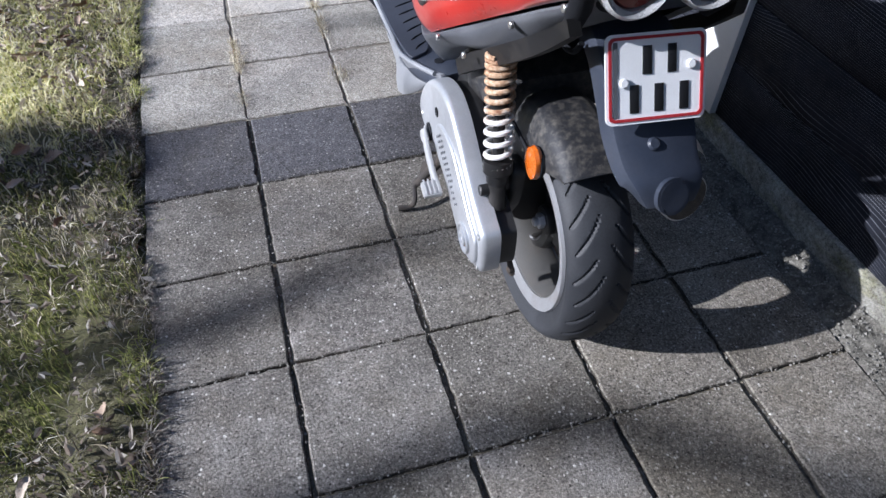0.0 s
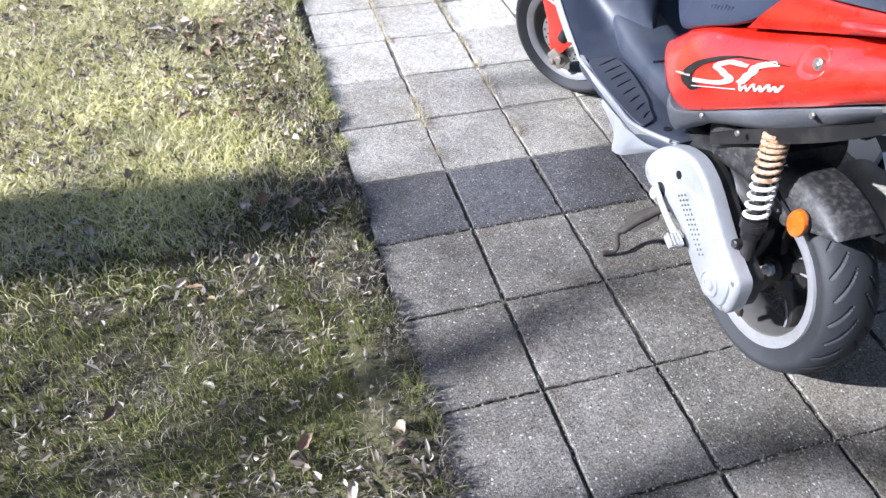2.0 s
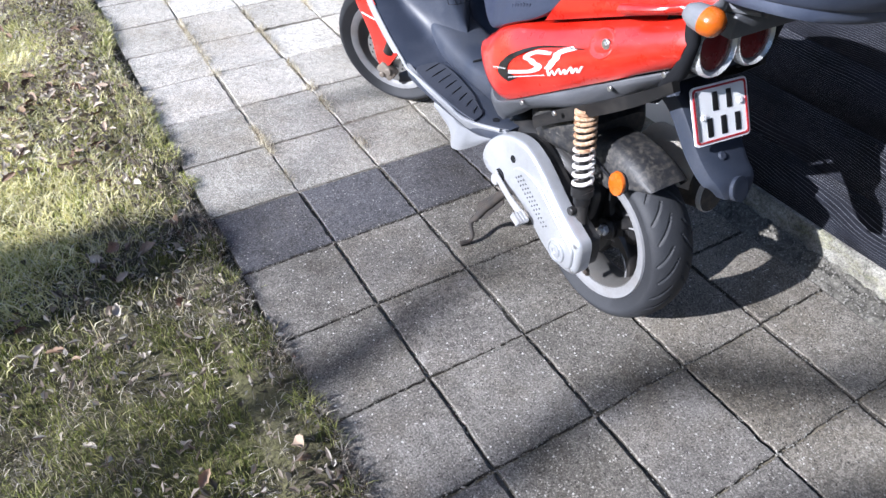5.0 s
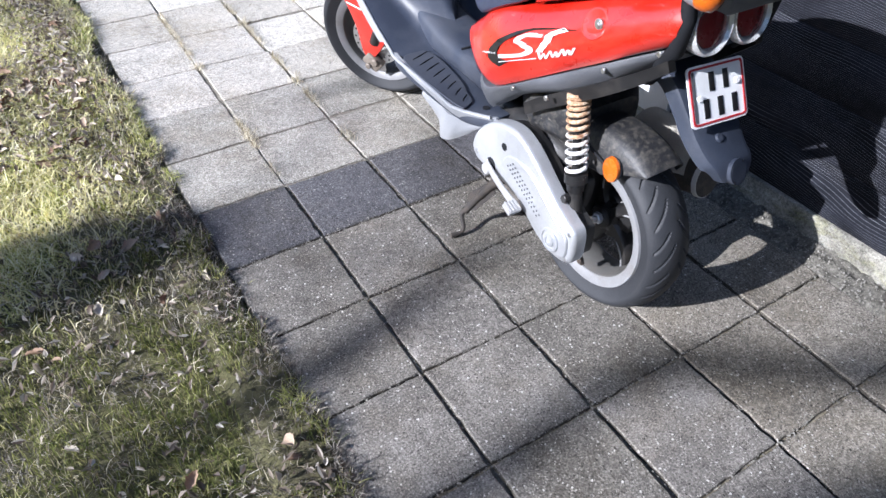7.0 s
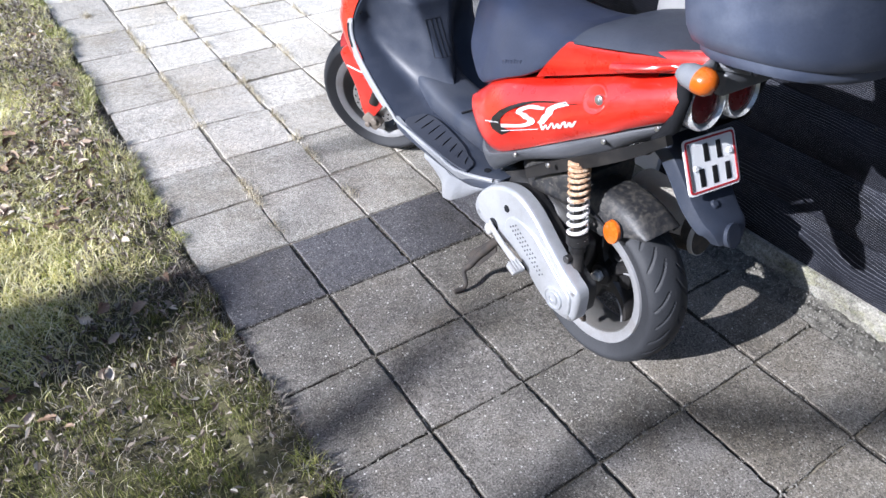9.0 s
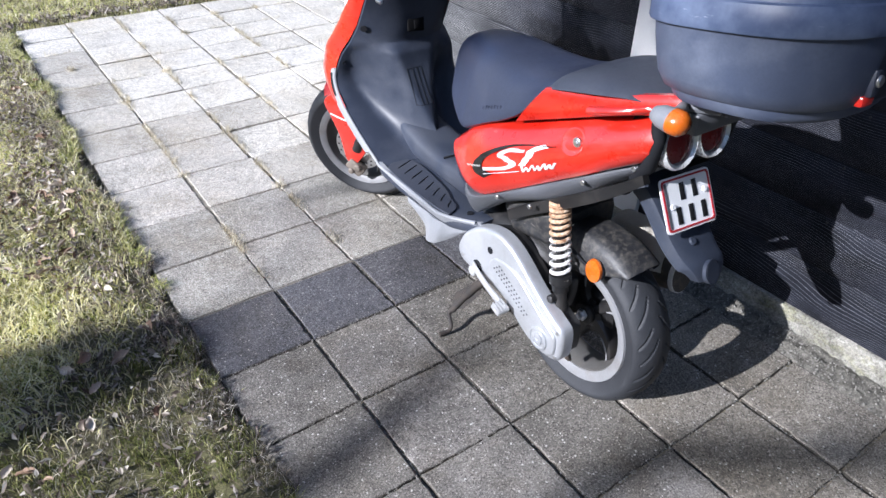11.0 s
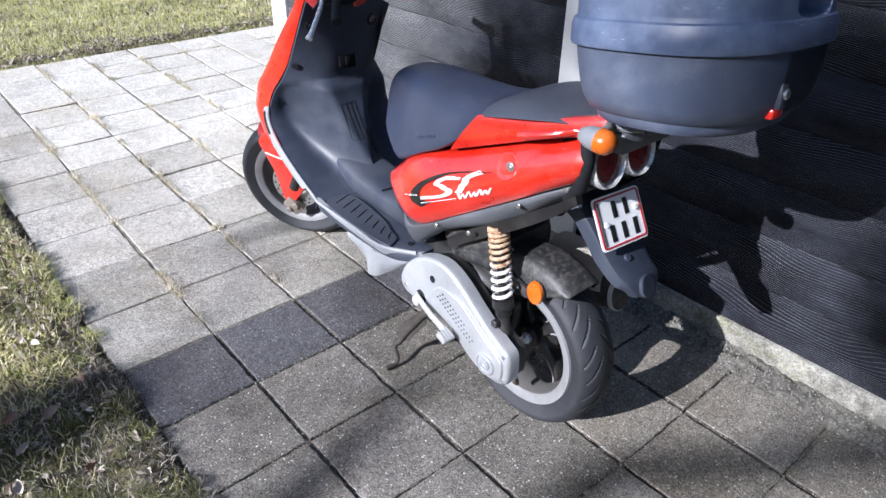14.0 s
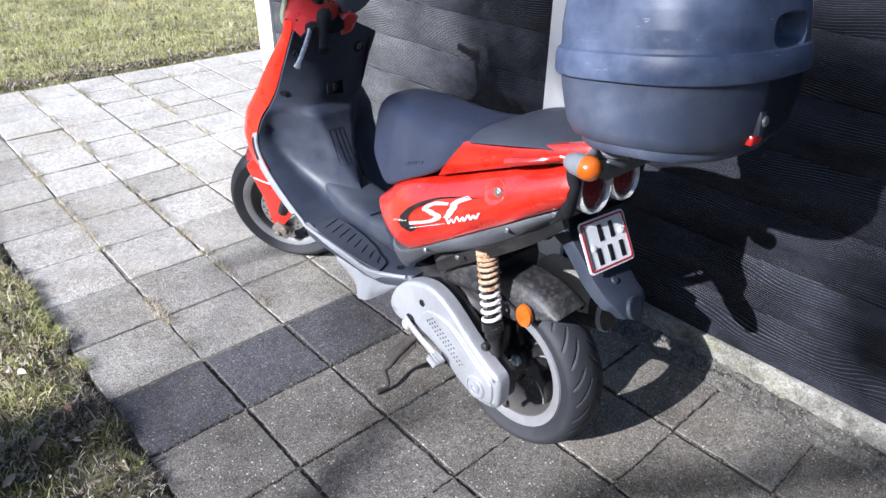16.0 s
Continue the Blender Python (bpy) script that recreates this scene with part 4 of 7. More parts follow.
for side in (-1, 1):
    bm = bmesh.new()
    shell(bm, LOWER, lower_x, 0.006, side)
    panel = part("side_panel", bm, RED, scooter, "glossy red side panel with black and white decals" if side < 0 else "glossy red side panel")
    bm = bmesh.new()
    shell(bm, UPPER, upper_x, 0.02, side)
    part("tail_panel", bm, RED, scooter, "glossy red tail panel")
    # grab handle
    bm = bmesh.new()
    rows = []
    for i in range(15):
        f = i / 14
        y, z = -0.040 - 0.155 * f, 0.893 + 0.052 * f
        out = 0.020 * math.sin(math.pi * min(1, f * 1.15 + 0.08)) ** 0.6
        x = side * (0.146 - 0.028 * f + out)
        rows.append([(x + side * 0.013 * math.cos(t), y, z + (0.010 - 0.002 * f) * math.sin(t)) for t in (2 * math.pi * k / 12 for k in range(12))])
    grid(bm, rows, close_u=True, cap=True)
    part("grab_handle", bm, RED, scooter, "red grab handle")
    bm = bmesh.new()
    TRIM = coons([(0.350, 0.430), (0.28, 0.485), (0.20, 0.548), (0.018, 0.640), (-0.08, 0.720), (-0.165, 0.782)], [(0.345, 0.552), (0.300, 0.534), (0.225, 0.571), (0.10, 0.649), (-0.030, 0.730), (-0.180, 0.820)],
                 [(0.350, 0.430), (0.354, 0.50), (0.345, 0.552)], [(-0.165, 0.782), (-0.172, 0.80), (-0.180, 0.820)], 34, 7)
    shell(bm, TRIM, lambda u, v: lower_x(u, 0) + 0.004 - 0.045 * (1 - v) ** 2 + 0.006 * math.sin(math.pi * v), 0.03, side)
    trim = part("lower_trim", bm, GREY, scooter, "dark grey lower body trim")
    bm = bmesh.new()
    RAIL = coons([(0.185, 0.500), (0.12, 0.548), (-0.03, 0.650), (-0.12, 0.718), (-0.188, 0.778)], [(0.190, 0.532), (0.12, 0.585), (-0.03, 0.686), (-0.12, 0.750), (-0.182, 0.800)], [(0.185, 0.500), (0.190, 0.532)], [(-0.188, 0.778), (-0.182, 0.800)], 24, 5)
    shell(bm, RAIL, lambda u, v: 0.148 - 0.022 * u + 0.006 * v, 0.018, side)
    part("under_rail", bm, BLACK, trim, "dusty black rail under the trim")
    for y, z in ((0.193, 0.580), (-0.043, 0.722), (0.09, 0.60), (-0.15, 0.797)):
        bm = bmesh.new()
        disc(bm, (side * (lower_x((0.4 - y) / 0.58, 0) + 0.004), y, z), (1, 0, 0), 0.006, 0.006, 12, 0.001)
        part("bolt", bm, STEEL, trim)
    if side < 0:
        # round bolt recess
        bm = bmesh.new()
        x0 = -red_surface(-0.012, 0.812)
        run = (red_surface(-0.052, 0.812) - red_surface(0.028, 0.812)) / 0.08
        rise = (red_surface(-0.012, 0.840) - red_surface(-0.012, 0.784)) / 0.056
        rows = []
        for r, h in ((0.030, -0.004), (0.0285, 0.0002), (0.027, 0.0012), (0.024, 0.0008), (0.018, -0.0004), (0.001, -0.0004)):
            rows.append([(x0 - h - 0.0015 - (-run * 1.15 * math.cos(t) + rise * math.sin(t)) * r, -0.012 + r * 1.15 * math.cos(t), 0.812 + r * math.sin(t)) for t in (2 * math.pi * k / 32 for k in range(32))])
        grid(bm, rows, close_u=True, cap=True)
        boss = part("bolt_boss", bm, RED, panel, "round red boss")
        bm = bmesh.new()
        disc(bm, (x0 - 0.003, -0.026, 0.816), (1, 0, 0), 0.0115, 0.008, 20, 0.002)
        disc(bm, (x0 - 0.008, -0.026, 0.816), (1, 0, 0), 0.006, 0.004, 6, 0.001)
        part("bolt", bm, STEEL, boss)


def decal(name, polys, mat, label, lift):
    """Flat shapes in (y, z) laid over the red panel."""
    bm = bmesh.new()
    for poly in polys:
        vs = [bm.verts.new((-(red_surface(y, z) + lift), y, z)) for y, z in poly]
        bm.faces.new(vs)
    bmesh.ops.remove_doubles(bm, verts=bm.verts[:], dist=0.00005)
    bmesh.ops.triangulate(bm, faces=bm.faces)
    ex = bmesh.ops.extrude_face_region(bm, geom=bm.faces[:])
    bmesh.ops.translate(bm, vec=(0.0004, 0, 0), verts=[v for v in ex["geom"] if isinstance(v, bmesh.types.BMVert)])
    part(name, bm, mat, bpy.data.objects["side_panel"], label)


def at(f, g):
    """A place on the decal: f from its front to its rear end, g up."""
    return (0.277 - 0.258 * f, 0.664 + 0.096 * f + 0.100 * (g - 0.5))


def ribbon(points, w0, w1):
    """A tapered band through points of (f, g), as strips of four corners that share their ends."""
    c = curve_points([(*p, 0) for p in points], 20)
    ends = []
    for i in range(20):
        p, q = c[max(0, i - 1)], c[min(19, i + 1)]
        w = w0 + (w1 - w0) * i / 19
        n = Vector((-(q.y - p.y), q.x - p.x)).normalized()
        ends.append((at(c[i].x + n.x * w, c[i].y + n.y * w), at(c[i].x - n.x * w, c[i].y - n.y * w)))
    return [[ends[i][0], ends[i][1], ends[i + 1][1], ends[i + 1][0]] for i in range(19)]


decal("swoosh_decal", ribbon([(0.26, 0.0), (0.11, 0.16), (0.11, 0.42), (0.26, 0.66), (0.52, 0.80), (0.98, 0.78)], 0.095, 0.008), DECAL_BLACK, "black swoosh decal", 0.0030)
decal("emblem_shape", ribbon([(0.64, 0.66), (0.46, 0.68), (0.37, 0.57), (0.47, 0.46), (0.55, 0.35), (0.46, 0.24), (0.19, 0.19)], 0.040, 0.044), DECAL_SILVER, "white slanted emblem shape", 0.0036)
decal("emblem_shape", ribbon([(0.66, 0.32), (0.71, 0.55), (0.74, 0.70), (0.88, 0.80)], 0.036, 0.046), DECAL_WHITE, "white slanted emblem shape", 0.0036)
for k in range(3):
    f0, zig = 0.66 + 0.122 * k, []
    for a, b in (((0.0, 0.18), (0.024, 0.02)), ((0.024, 0.02), (0.056, 0.15)), ((0.056, 0.15), (0.078, 0.02)), ((0.078, 0.02), (0.116, 0.18))):
        ga, gb = (0.13 + 0.045 * k + 0.28 * p[0] + p[1] for p in (a, b))
        zig.append([at(f0 + a[0] - 0.011, ga), at(f0 + a[0] + 0.011, ga), at(f0 + b[0] + 0.011, gb), at(f0 + b[0] - 0.011, gb)])
    decal("zigzag_mark", zig, DECAL_WHITE, "white zigzag mark", 0.0040)
bars = []
for k in range(9):
    f0 = -0.06 + 0.024 * k
    bars.append([at(f0, 0.25), at(f0 + 0.011, 0.25), at(f0 + 0.011, 0.285), at(f0, 0.285)])
decal("small_print", bars + [[at(0.20, 0.045), at(0.64, 0.165), at(0.64, 0.18), at(0.20, 0.06)]], DECAL_WHITE, "tiny white print bars", 0.0042)

# seat: a saddle whose flanks widen downwards to the panels
SADDLE = [(0.584, 0.795, 0.745, 0.030), (0.572, 0.830, 0.728, 0.058), (0.545, 0.864, 0.712, 0.084), (0.50, 0.886, 0.690, 0.106), (0.445, 0.893, 0.672, 0.128), (0.395, 0.894, 0.684, 0.148), (0.34, 0.888, 0.712, 0.160), (0.28, 0.884, 0.744, 0.165), (0.22, 0.885, 0.774, 0.166), (0.17, 0.891, 0.806, 0.163), (0.12, 0.902, 0.848, 0.156), (0.06, 0.910, 0.885, 0.142), (-0.02, 0.920, 0.905, 0.12)]


def saddle(bm, rows, steps, tuck=0.0):
    """A padded body through (y, top, bottom edge, half width) with a narrow crown and sloping flanks."""
    a = curve_points([(r[0], r[1], r[2]) for r in rows], steps)
    b = curve_points([(r[3], 0, 0) for r in rows], steps)
    prof = ((0.0, 0.0), (0.22, 0.006), (0.42, 0.03), (0.58, 0.085), (0.70, 0.18), (0.79, 0.32), (0.86, 0.48), (0.92, 0.66), (0.97, 0.84), (1.0, 0.95), (0.995, 1.0), (0.955, 1.03))
    out = []
    for p, w in zip(a, b):
        half = [(w.x * (u - tuck * max(0, v - 0.8)), p.y - (p.y - p.z) * v) for u, v in prof]
        out.append([(x, p.x, z) for x, z in half] + [(-x, p.x, z) for x, z in reversed(half[1:])])
    grid(bm, out, close_u=True, cap=True)


def flank(y, z):
    """Distance of the seat's flank from the middle plane."""
    rows = SADDLE[::-1]
    top, low, w = (float(np.interp(y, [r[0] for r in rows], [r[k] for r in rows])) for k in (1, 2, 3))
    v = (top - z) / (top - low)
    return w * float(np.interp(v, (0, 0.03, 0.085, 0.18, 0.32, 0.48, 0.66, 0.84, 0.95), (0.2, 0.42, 0.58, 0.70, 0.79, 0.86, 0.92, 0.97, 1.0)))


bm = bmesh.new()
saddle(bm, SADDLE, 52)
seat = part("seat", bm, VINYL, scooter, "dark blue vinyl rider's seat", angle=50)
bm = bmesh.new()
saddle(bm, [(0.112, 0.900, 0.886, 0.120), (0.096, 0.916, 0.888, 0.146), (0.060, 0.934, 0.899, 0.153), (0.01, 0.948, 0.912, 0.155), (-0.05, 0.955, 0.926, 0.152), (-0.11, 0.954, 0.938, 0.142), (-0.16, 0.950, 0.942, 0.125), (-0.20, 0.946, 0.942, 0.09)], 36, 0.1)
part("pillion_pad", bm, VINYL_GREY, scooter, "charcoal vinyl pillion pad", angle=50)
for k in range(7):
    bm = bmesh.new()
    y, z = 0.312 - 0.0115 * k, 0.768 + 0.0045 * k
    block(bm, (-flank(y, z) - 0.0005, y, z), (0.003, 0.0065, 0.010 + 0.004 * (k % 3 == 1)), 0.001)
    part("embossed_mark", bm, VINYL, seat)

# tail: lamps, indicators, rack, plate holder
bm = bmesh.new()
rows = []
for y, hw, zb, zt in ((-0.12, 0.118, 0.775, 0.93), (-0.155, 0.112, 0.782, 0.935), (-0.178, 0.10, 0.795, 0.93), (-0.186, 0.085, 0.81, 0.915)):
    rows.append(ring_section(hw, zb, zt, y, 4))
grid(bm, rows, close_u=True, cap=True)
tail = part("tail_housing", bm, NEAR_BLACK, scooter, "black tail lamp housing")
for side in (-1, 1):
    bm = bmesh.new()
    tube(bm, [(side * 0.120, -0.178, 0.945), (side * 0.116, -0.190, 0.88), (side * 0.114, -0.180, 0.815), (side * 0.10, -0.14, 0.765)], [0.012, 0.015, 0.016, 0.013], 12)
    part("tail_edge", bm, NEAR_BLACK, tail)
    cx = side * 0.052
    tiltm = Matrix.Translation((cx, -0.198, 0.856)) @ pose(0, 0, 0, -12, 0, 0)
    bm = bmesh.new()
    rows = []
    for r, y in ((0.040, 0.065), (0.050, 0.022), (0.0515, 0.004), (0.0475, -0.004), (0.0405, 0.001), (0.039, 0.012)):
        rows.append([(r * 1.02 * math.cos(t), y, r * 1.1 * math.sin(t)) for t in (2 * math.pi * k / 40 for k in range(40))])
    grid(bm, rows, close_u=True)
    lamp = part("tail_lamp", bm, BEZEL, scooter, "round tail lamp with chrome bezel", m=tiltm)
    bm = bmesh.new()
    rows = []
    for r, y in ((0.0395, 0.010), (0.037, 0.004), (0.024, 0.0), (0.001, -0.002)):
        rows.append([(r * 1.02 * math.cos(t), y, r * 1.1 * math.sin(t)) for t in (2 * math.pi * k / 32 for k in range(32))])
    grid(bm, rows, close_u=True, cap=True)
    part("lens", bm, LENS_RED, lamp, "dark red lens")
    bm = bmesh.new()
    cx, cy, cz = side * 0.176, -0.252, 0.957
    rows = []
    for r, y in ((0.006, 0.044), (0.015, 0.038), (0.022, 0.022), (0.0245, 0.0), (0.0245, -0.004)):
        rows.append([(cx + r * math.cos(t), cy + y, cz + r * 0.95 * math.sin(t)) for t in (2 * math.pi * k / 28 for k in range(28))])
    grid(bm, rows, close_u=True, cap=True)
    tube(bm, [(cx, cy + 0.015, cz), (side * 0.13, -0.235, 0.958), (side * 0.10, -0.215, 0.955)], [0.013, 0.011, 0.012], 10)
    ind = part("indicator", bm, PALE_GREY, scooter, "grey indicator with amber lens")
    bm = bmesh.new()
    rows = []
    for r, y in ((0.025, -0.003), (0.025, -0.012), (0.0235, -0.022), (0.016, -0.031), (0.001, -0.035)):
        rows.append([(cx + r * math.cos(t), cy + y, cz + r * 0.95 * math.sin(t)) for t in (2 * math.pi * k / 28 for k in range(28))])
    grid(bm, rows, close_u=True, cap=True)
    part("lens", bm, ORANGE, ind, "amber lens")
bm = bmesh.new()
for side in (-1, 1):
    tube(bm, [(side * 0.09, -0.12, 0.93), (side * 0.095, -0.20, 0.948), (side * 0.085, -0.29, 0.966)], 0.009, 8)
block(bm, (0, -0.24, 0.957), (0.17, 0.12, 0.012), 0.004, pose(0, 0, 0, -5, 0, 0))
block(bm, (0, -0.225, 0.925), (0.20, 0.06, 0.045), 0.008)
part("rear_rack", bm, GREY, scooter, "dark grey rear rack")
# plate holder that sweeps down behind the rear wheel
bm = bmesh.new()
HOLDER = curve_points([(0.02, 0.735, 0.056), (-0.07, 0.745, 0.060), (-0.14, 0.730, 0.065), (-0.195, 0.685, 0.067), (-0.233, 0.643, 0.066), (-0.268, 0.611, 0.061), (-0.287, 0.597, 0.057), (-0.298, 0.580, 0.050), (-0.304, 0.560, 0.040)], 26)
rows = []
for i, p in enumerate(HOLDER):
    q0, q1 = HOLDER[max(0, i - 1)], HOLDER[min(25, i + 1)]
    t = Vector((q1.x - q0.x, q1.y - q0.y)).normalized()
    nrm = Vector((-t.y, t.x))
    if nrm.y < 0:
        nrm = -nrm
    deep = 0.036 if i < 12 else 0.036 - 0.012 * (i - 12) / 13
    row = []
    for s, dn in ((-1, deep), (-1.0, 0.012), (-0.95, 0.003), (-0.8, 0.0), (0.8, 0.0), (0.95, 0.003), (1.0, 0.012), (1, deep), (0.93, deep), (0.9, 0.016), (-0.9, 0.016), (-0.93, deep)):
        row.append((0.008 + 0.010 * max(0, (i - 15) / 10) + s * p.z, p.x - nrm.x * dn, p.y - nrm.y * dn))
    rows.append(row)
grid(bm, rows, close_u=True, cap=True)
holder = part("plate_holder", bm, PLASTIC, scooter, "dark blue-grey plastic plate holder")
bm = bmesh.new()
aim, mouth = Vector((0.10, -0.90, 0.42)).normalized(), Vector((0.014, -0.306, 0.578))
tube(bm, [mouth - aim * 0.040, mouth - aim * 0.010, mouth, mouth + aim * 0.0005, mouth - aim * 0.007], [0.022, 0.0265, 0.0275, 0.0235, 0.0225], 32)
socket = part("reflector_socket", bm, PLASTIC, holder)
bm = bmesh.new()
disc(bm, mouth - aim * 0.006, aim, 0.0228, 0.003, 24)
part("socket_lens", bm, INNER, socket)
bm = bmesh.new()
disc(bm, (0.0, -0.248, 0.630), (0, -0.62, 0.78), 0.010, 0.007, 16, 0.003)
part("knob", bm, PLASTIC, holder)
bm = bmesh.new()
tube(bm, curve_points([(-0.06, -0.06, 0.74), (-0.075, -0.075, 0.705), (-0.07, -0.10, 0.70), (-0.066, -0.115, 0.72)], 14), 0.005, 8)
part("cable", bm, NEAR_BLACK, holder)
# number plate: unreadable bars stand for the characters
PLATE = Matrix(((0.9985, 0.0, 0.05, -0.002), (-0.045, 0.50, -0.865, -0.207), (-0.03, 0.866, 0.50, 0.712), (0, 0, 0, 1)))


def rounded(w, h, r, n=6):
    pts = []
    for cx, cy, a0 in ((w / 2 - r, h / 2 - r, 0), (-w / 2 + r, h / 2 - r, 90), (-w / 2 + r, -h / 2 + r, 180), (w / 2 - r, -h / 2 + r, 270)):
        for k in range(n + 1):
            a = radians(a0 + 90 * k / n)
            pts.append((cx + r * math.cos(a), cy + r * math.sin(a)))
    return pts


def flat(bm, outline, z0, z1):
    grid(bm, [[(x, y, z0) for x, y in outline], [(x, y, z1) for x, y in outline]], close_u=True, cap=True)


bm = bmesh.new()
flat(bm, rounded(0.142, 0.118, 0.010), -0.001, 0.002)
plate = part("number_plate", bm, PLATE_WHITE, scooter, "white number plate with red border and black bars", m=PLATE @ pose(0, 0, 0.006, 0, -6, 0))
bm = bmesh.new()
outer, inner = rounded(0.134, 0.110, 0.008), rounded(0.126, 0.102, 0.006)
grid(bm, [[(x, y, 0.002) for x, y in outer], [(x, y, 0.0036) for x, y in outer], [(x, y, 0.0036) for x, y in inner], [(x, y, 0.002) for x, y in inner]], close_u=True, close_v=True)
part("border", bm, PLATE_RED, plate, "red raised border")
for x, y, w in ((-0.019, 0.024, 0.021), (0.016, 0.024, 0.020), (-0.037, -0.026, 0.021), (-0.002, -0.026, 0.021), (0.034, -0.026, 0.021)):
    bm = bmesh.new()
    block(bm, (x + 0.006, y, 0.0027), (w * 0.62, 0.037, 0.0016), 0.0004)
    part("bar", bm, INK, plate)
bm = bmesh.new()
block(bm, (-0.0575, 0, 0.0025), (0.006, 0.098, 0.0012))
part("blue_strip", bm, GREY, plate)
for x, y in ((-0.046, -0.004), (0.049, 0.014)):
    bm = bmesh.new()
    disc(bm, (x, y, 0.004), (0, 0, 1), 0.0065, 0.005, 16, 0.0015)
    part("plastic_screw", bm, PLATE_WHITE, plate)

# floor, skirt and mat
bm = bmesh.new()
loft(bm, [(0.86, 0.15, 0.36, 0.430), (0.80, 0.185, 0.36, 0.418), (0.70, 0.198, 0.365, 0.412), (0.50, 0.197, 0.37, 0.411), (0.40, 0.188, 0.37, 0.414), (0.34, 0.168, 0.38, 0.422), (0.298, 0.145, 0.39, 0.430)], power=7, n=40, steps=28)
floor_tray = part("footboard", bm, PLASTIC, scooter, "dark plastic footboard")
PAD = curve_points([(-0.172, 0.748, 0), (-0.128, 0.764, 0), (-0.097, 0.735, 0), (-0.091, 0.660, 0), (-0.108, 0.530, 0), (-0.128, 0.470, 0), (-0.140, 0.425, 0), (-0.166, 0.404, 0), (-0.184, 0.415, 0), (-0.193, 0.520, 0), (-0.194, 0.640, 0), (-0.188, 0.715, 0)], 60, True)
for side in (-1, 1):
    # narrow pale edge along the board
    bm = bmesh.new()
    EDGE = coons([(0.84, 0.418), (0.70, 0.372), (0.55, 0.368), (0.42, 0.378), (0.30, 0.408)], [(0.86, 0.440), (0.70, 0.413), (0.55, 0.411), (0.42, 0.413), (0.30, 0.430)], [(0.84, 0.418), (0.86, 0.440)], [(0.30, 0.408), (0.30, 0.430)], 30, 7)
    shell(bm, EDGE, lambda u, v: 0.200 + 0.004 * math.sin(math.pi * u) - 0.050 * max(0, u - 0.75) / 0.25 - 0.014 * (1 - v) ** 1.5, 0.010, side)
    edge_band = part("footboard_skirt", bm, SKIRT, scooter, "pale grey skirt below the footboard")
    # deeper flap below the rear of the board
    bm = bmesh.new()
    FLAP = coons([(0.612, 0.346), (0.560, 0.332), (0.517, 0.308), (0.505, 0.276), (0.470, 0.280), (0.420, 0.315), (0.350, 0.372), (0.296, 0.408)], [(0.615, 0.372), (0.50, 0.372), (0.40, 0.382), (0.296, 0.414)], [(0.612, 0.346), (0.615, 0.372)], [(0.296, 0.408), (0.296, 0.414)], 34, 8)
    shell(bm, FLAP, lambda u, v: 0.188 + 0.006 * math.sin(math.pi * v) - 0.045 * max(0, u - 0.6) / 0.4 + 0.010 * max(0, 1 - abs(u - 0.45) / 0.2), 0.008, side)
    part("flap", bm, SKIRT, edge_band, "pale grey flap")
    bm = bmesh.new()
    outline = [(-side * (p.x - (0.007 if p.x < -0.15 else 0.003)), p.y) for p in PAD]
    small = [(x + (side * 0.142 - x) * 0.03, y + (0.585 - y) * 0.012) for x, y in outline]
    grid(bm, [[(x, y, 0.411) for x, y in outline], [(x, y, 0.4165) for x, y in outline], [(x, y, 0.4185) for x, y in small]], close_u=True, cap=True)
    bmesh.ops.recalc_face_normals(bm, faces=bm.faces)
    mat_ob = part("rubber_mat", bm, MAT_RUBBER, floor_tray, "dark rubber foot mat with slanting grooves")
    for k in range(8):
        y = 0.722 - 0.040 * k
        xi, xo = 0.104 + 0.036 * (k / 7) ** 1.4, 0.182
        bm = bmesh.new()
        tube(bm, [(side * xi, y + 0.016, 0.4185), (side * (xi + xo) / 2, y, 0.4188), (side * (xo - 0.014), y - 0.010, 0.4185)], [0.0016, 0.0024, 0.0016], 6)
        part("groove", bm, NEAR_BLACK, mat_ob)
bm = bmesh.new()
rows = []
for y, hw, zt in ((0.92, 0.075, 0.54), (0.82, 0.080, 0.505), (0.70, 0.084, 0.485), (0.58, 0.086, 0.478), (0.50, 0.090, 0.490), (0.44, 0.098, 0.520)):
    rows.append(ring_section(hw, 0.40, zt, y, 3.4))
grid(bm, rows, close_u=True, cap=True)
part("centre_tunnel", bm, PLASTIC, scooter, "dark plastic centre tunnel")
for y in (0.58, 0.50):
    bm = bmesh.new()
    tube(bm, [(x, y + 0.5 * x * x * 8, 0.488 + 0.018 * (1 if y < 0.55 else 0) - 2.2 * x * x) for x in (-0.07, -0.04, 0, 0.04, 0.07)], 0.003, 6)
    part("seam", bm, NEAR_BLACK, bpy.data.objects["centre_tunnel"])
bm = bmesh.new()
disc(bm, (-0.132, 0.372, 0.4175), (0, 0, 1), 0.010, 0.004, 16)
part("screw_hole", bm, NEAR_BLACK, floor_tray)

# leg shield: rows of (z, y at the middle, y at the edge, half width)
SHIELD = [(1.005, 0.835, 0.842, 0.150), (0.95, 0.850, 0.868, 0.157), (0.87, 0.866, 0.908, 0.165), (0.80, 0.878, 0.945, 0.171), (0.745, 0.886, 0.978, 0.178), (0.69, 0.872, 1.008, 0.196), (0.62, 0.838, 1.028, 0.205), (0.55, 0.795, 0.985, 0.207), (0.48, 0.748, 0.880, 0.205), (0.414, 0.700, 0.755, 0.200)]


NZ = 73
SH = [[v.x for v in curve_points([(r[k], 0, 0) for r in SHIELD], NZ)] for k in range(4)]


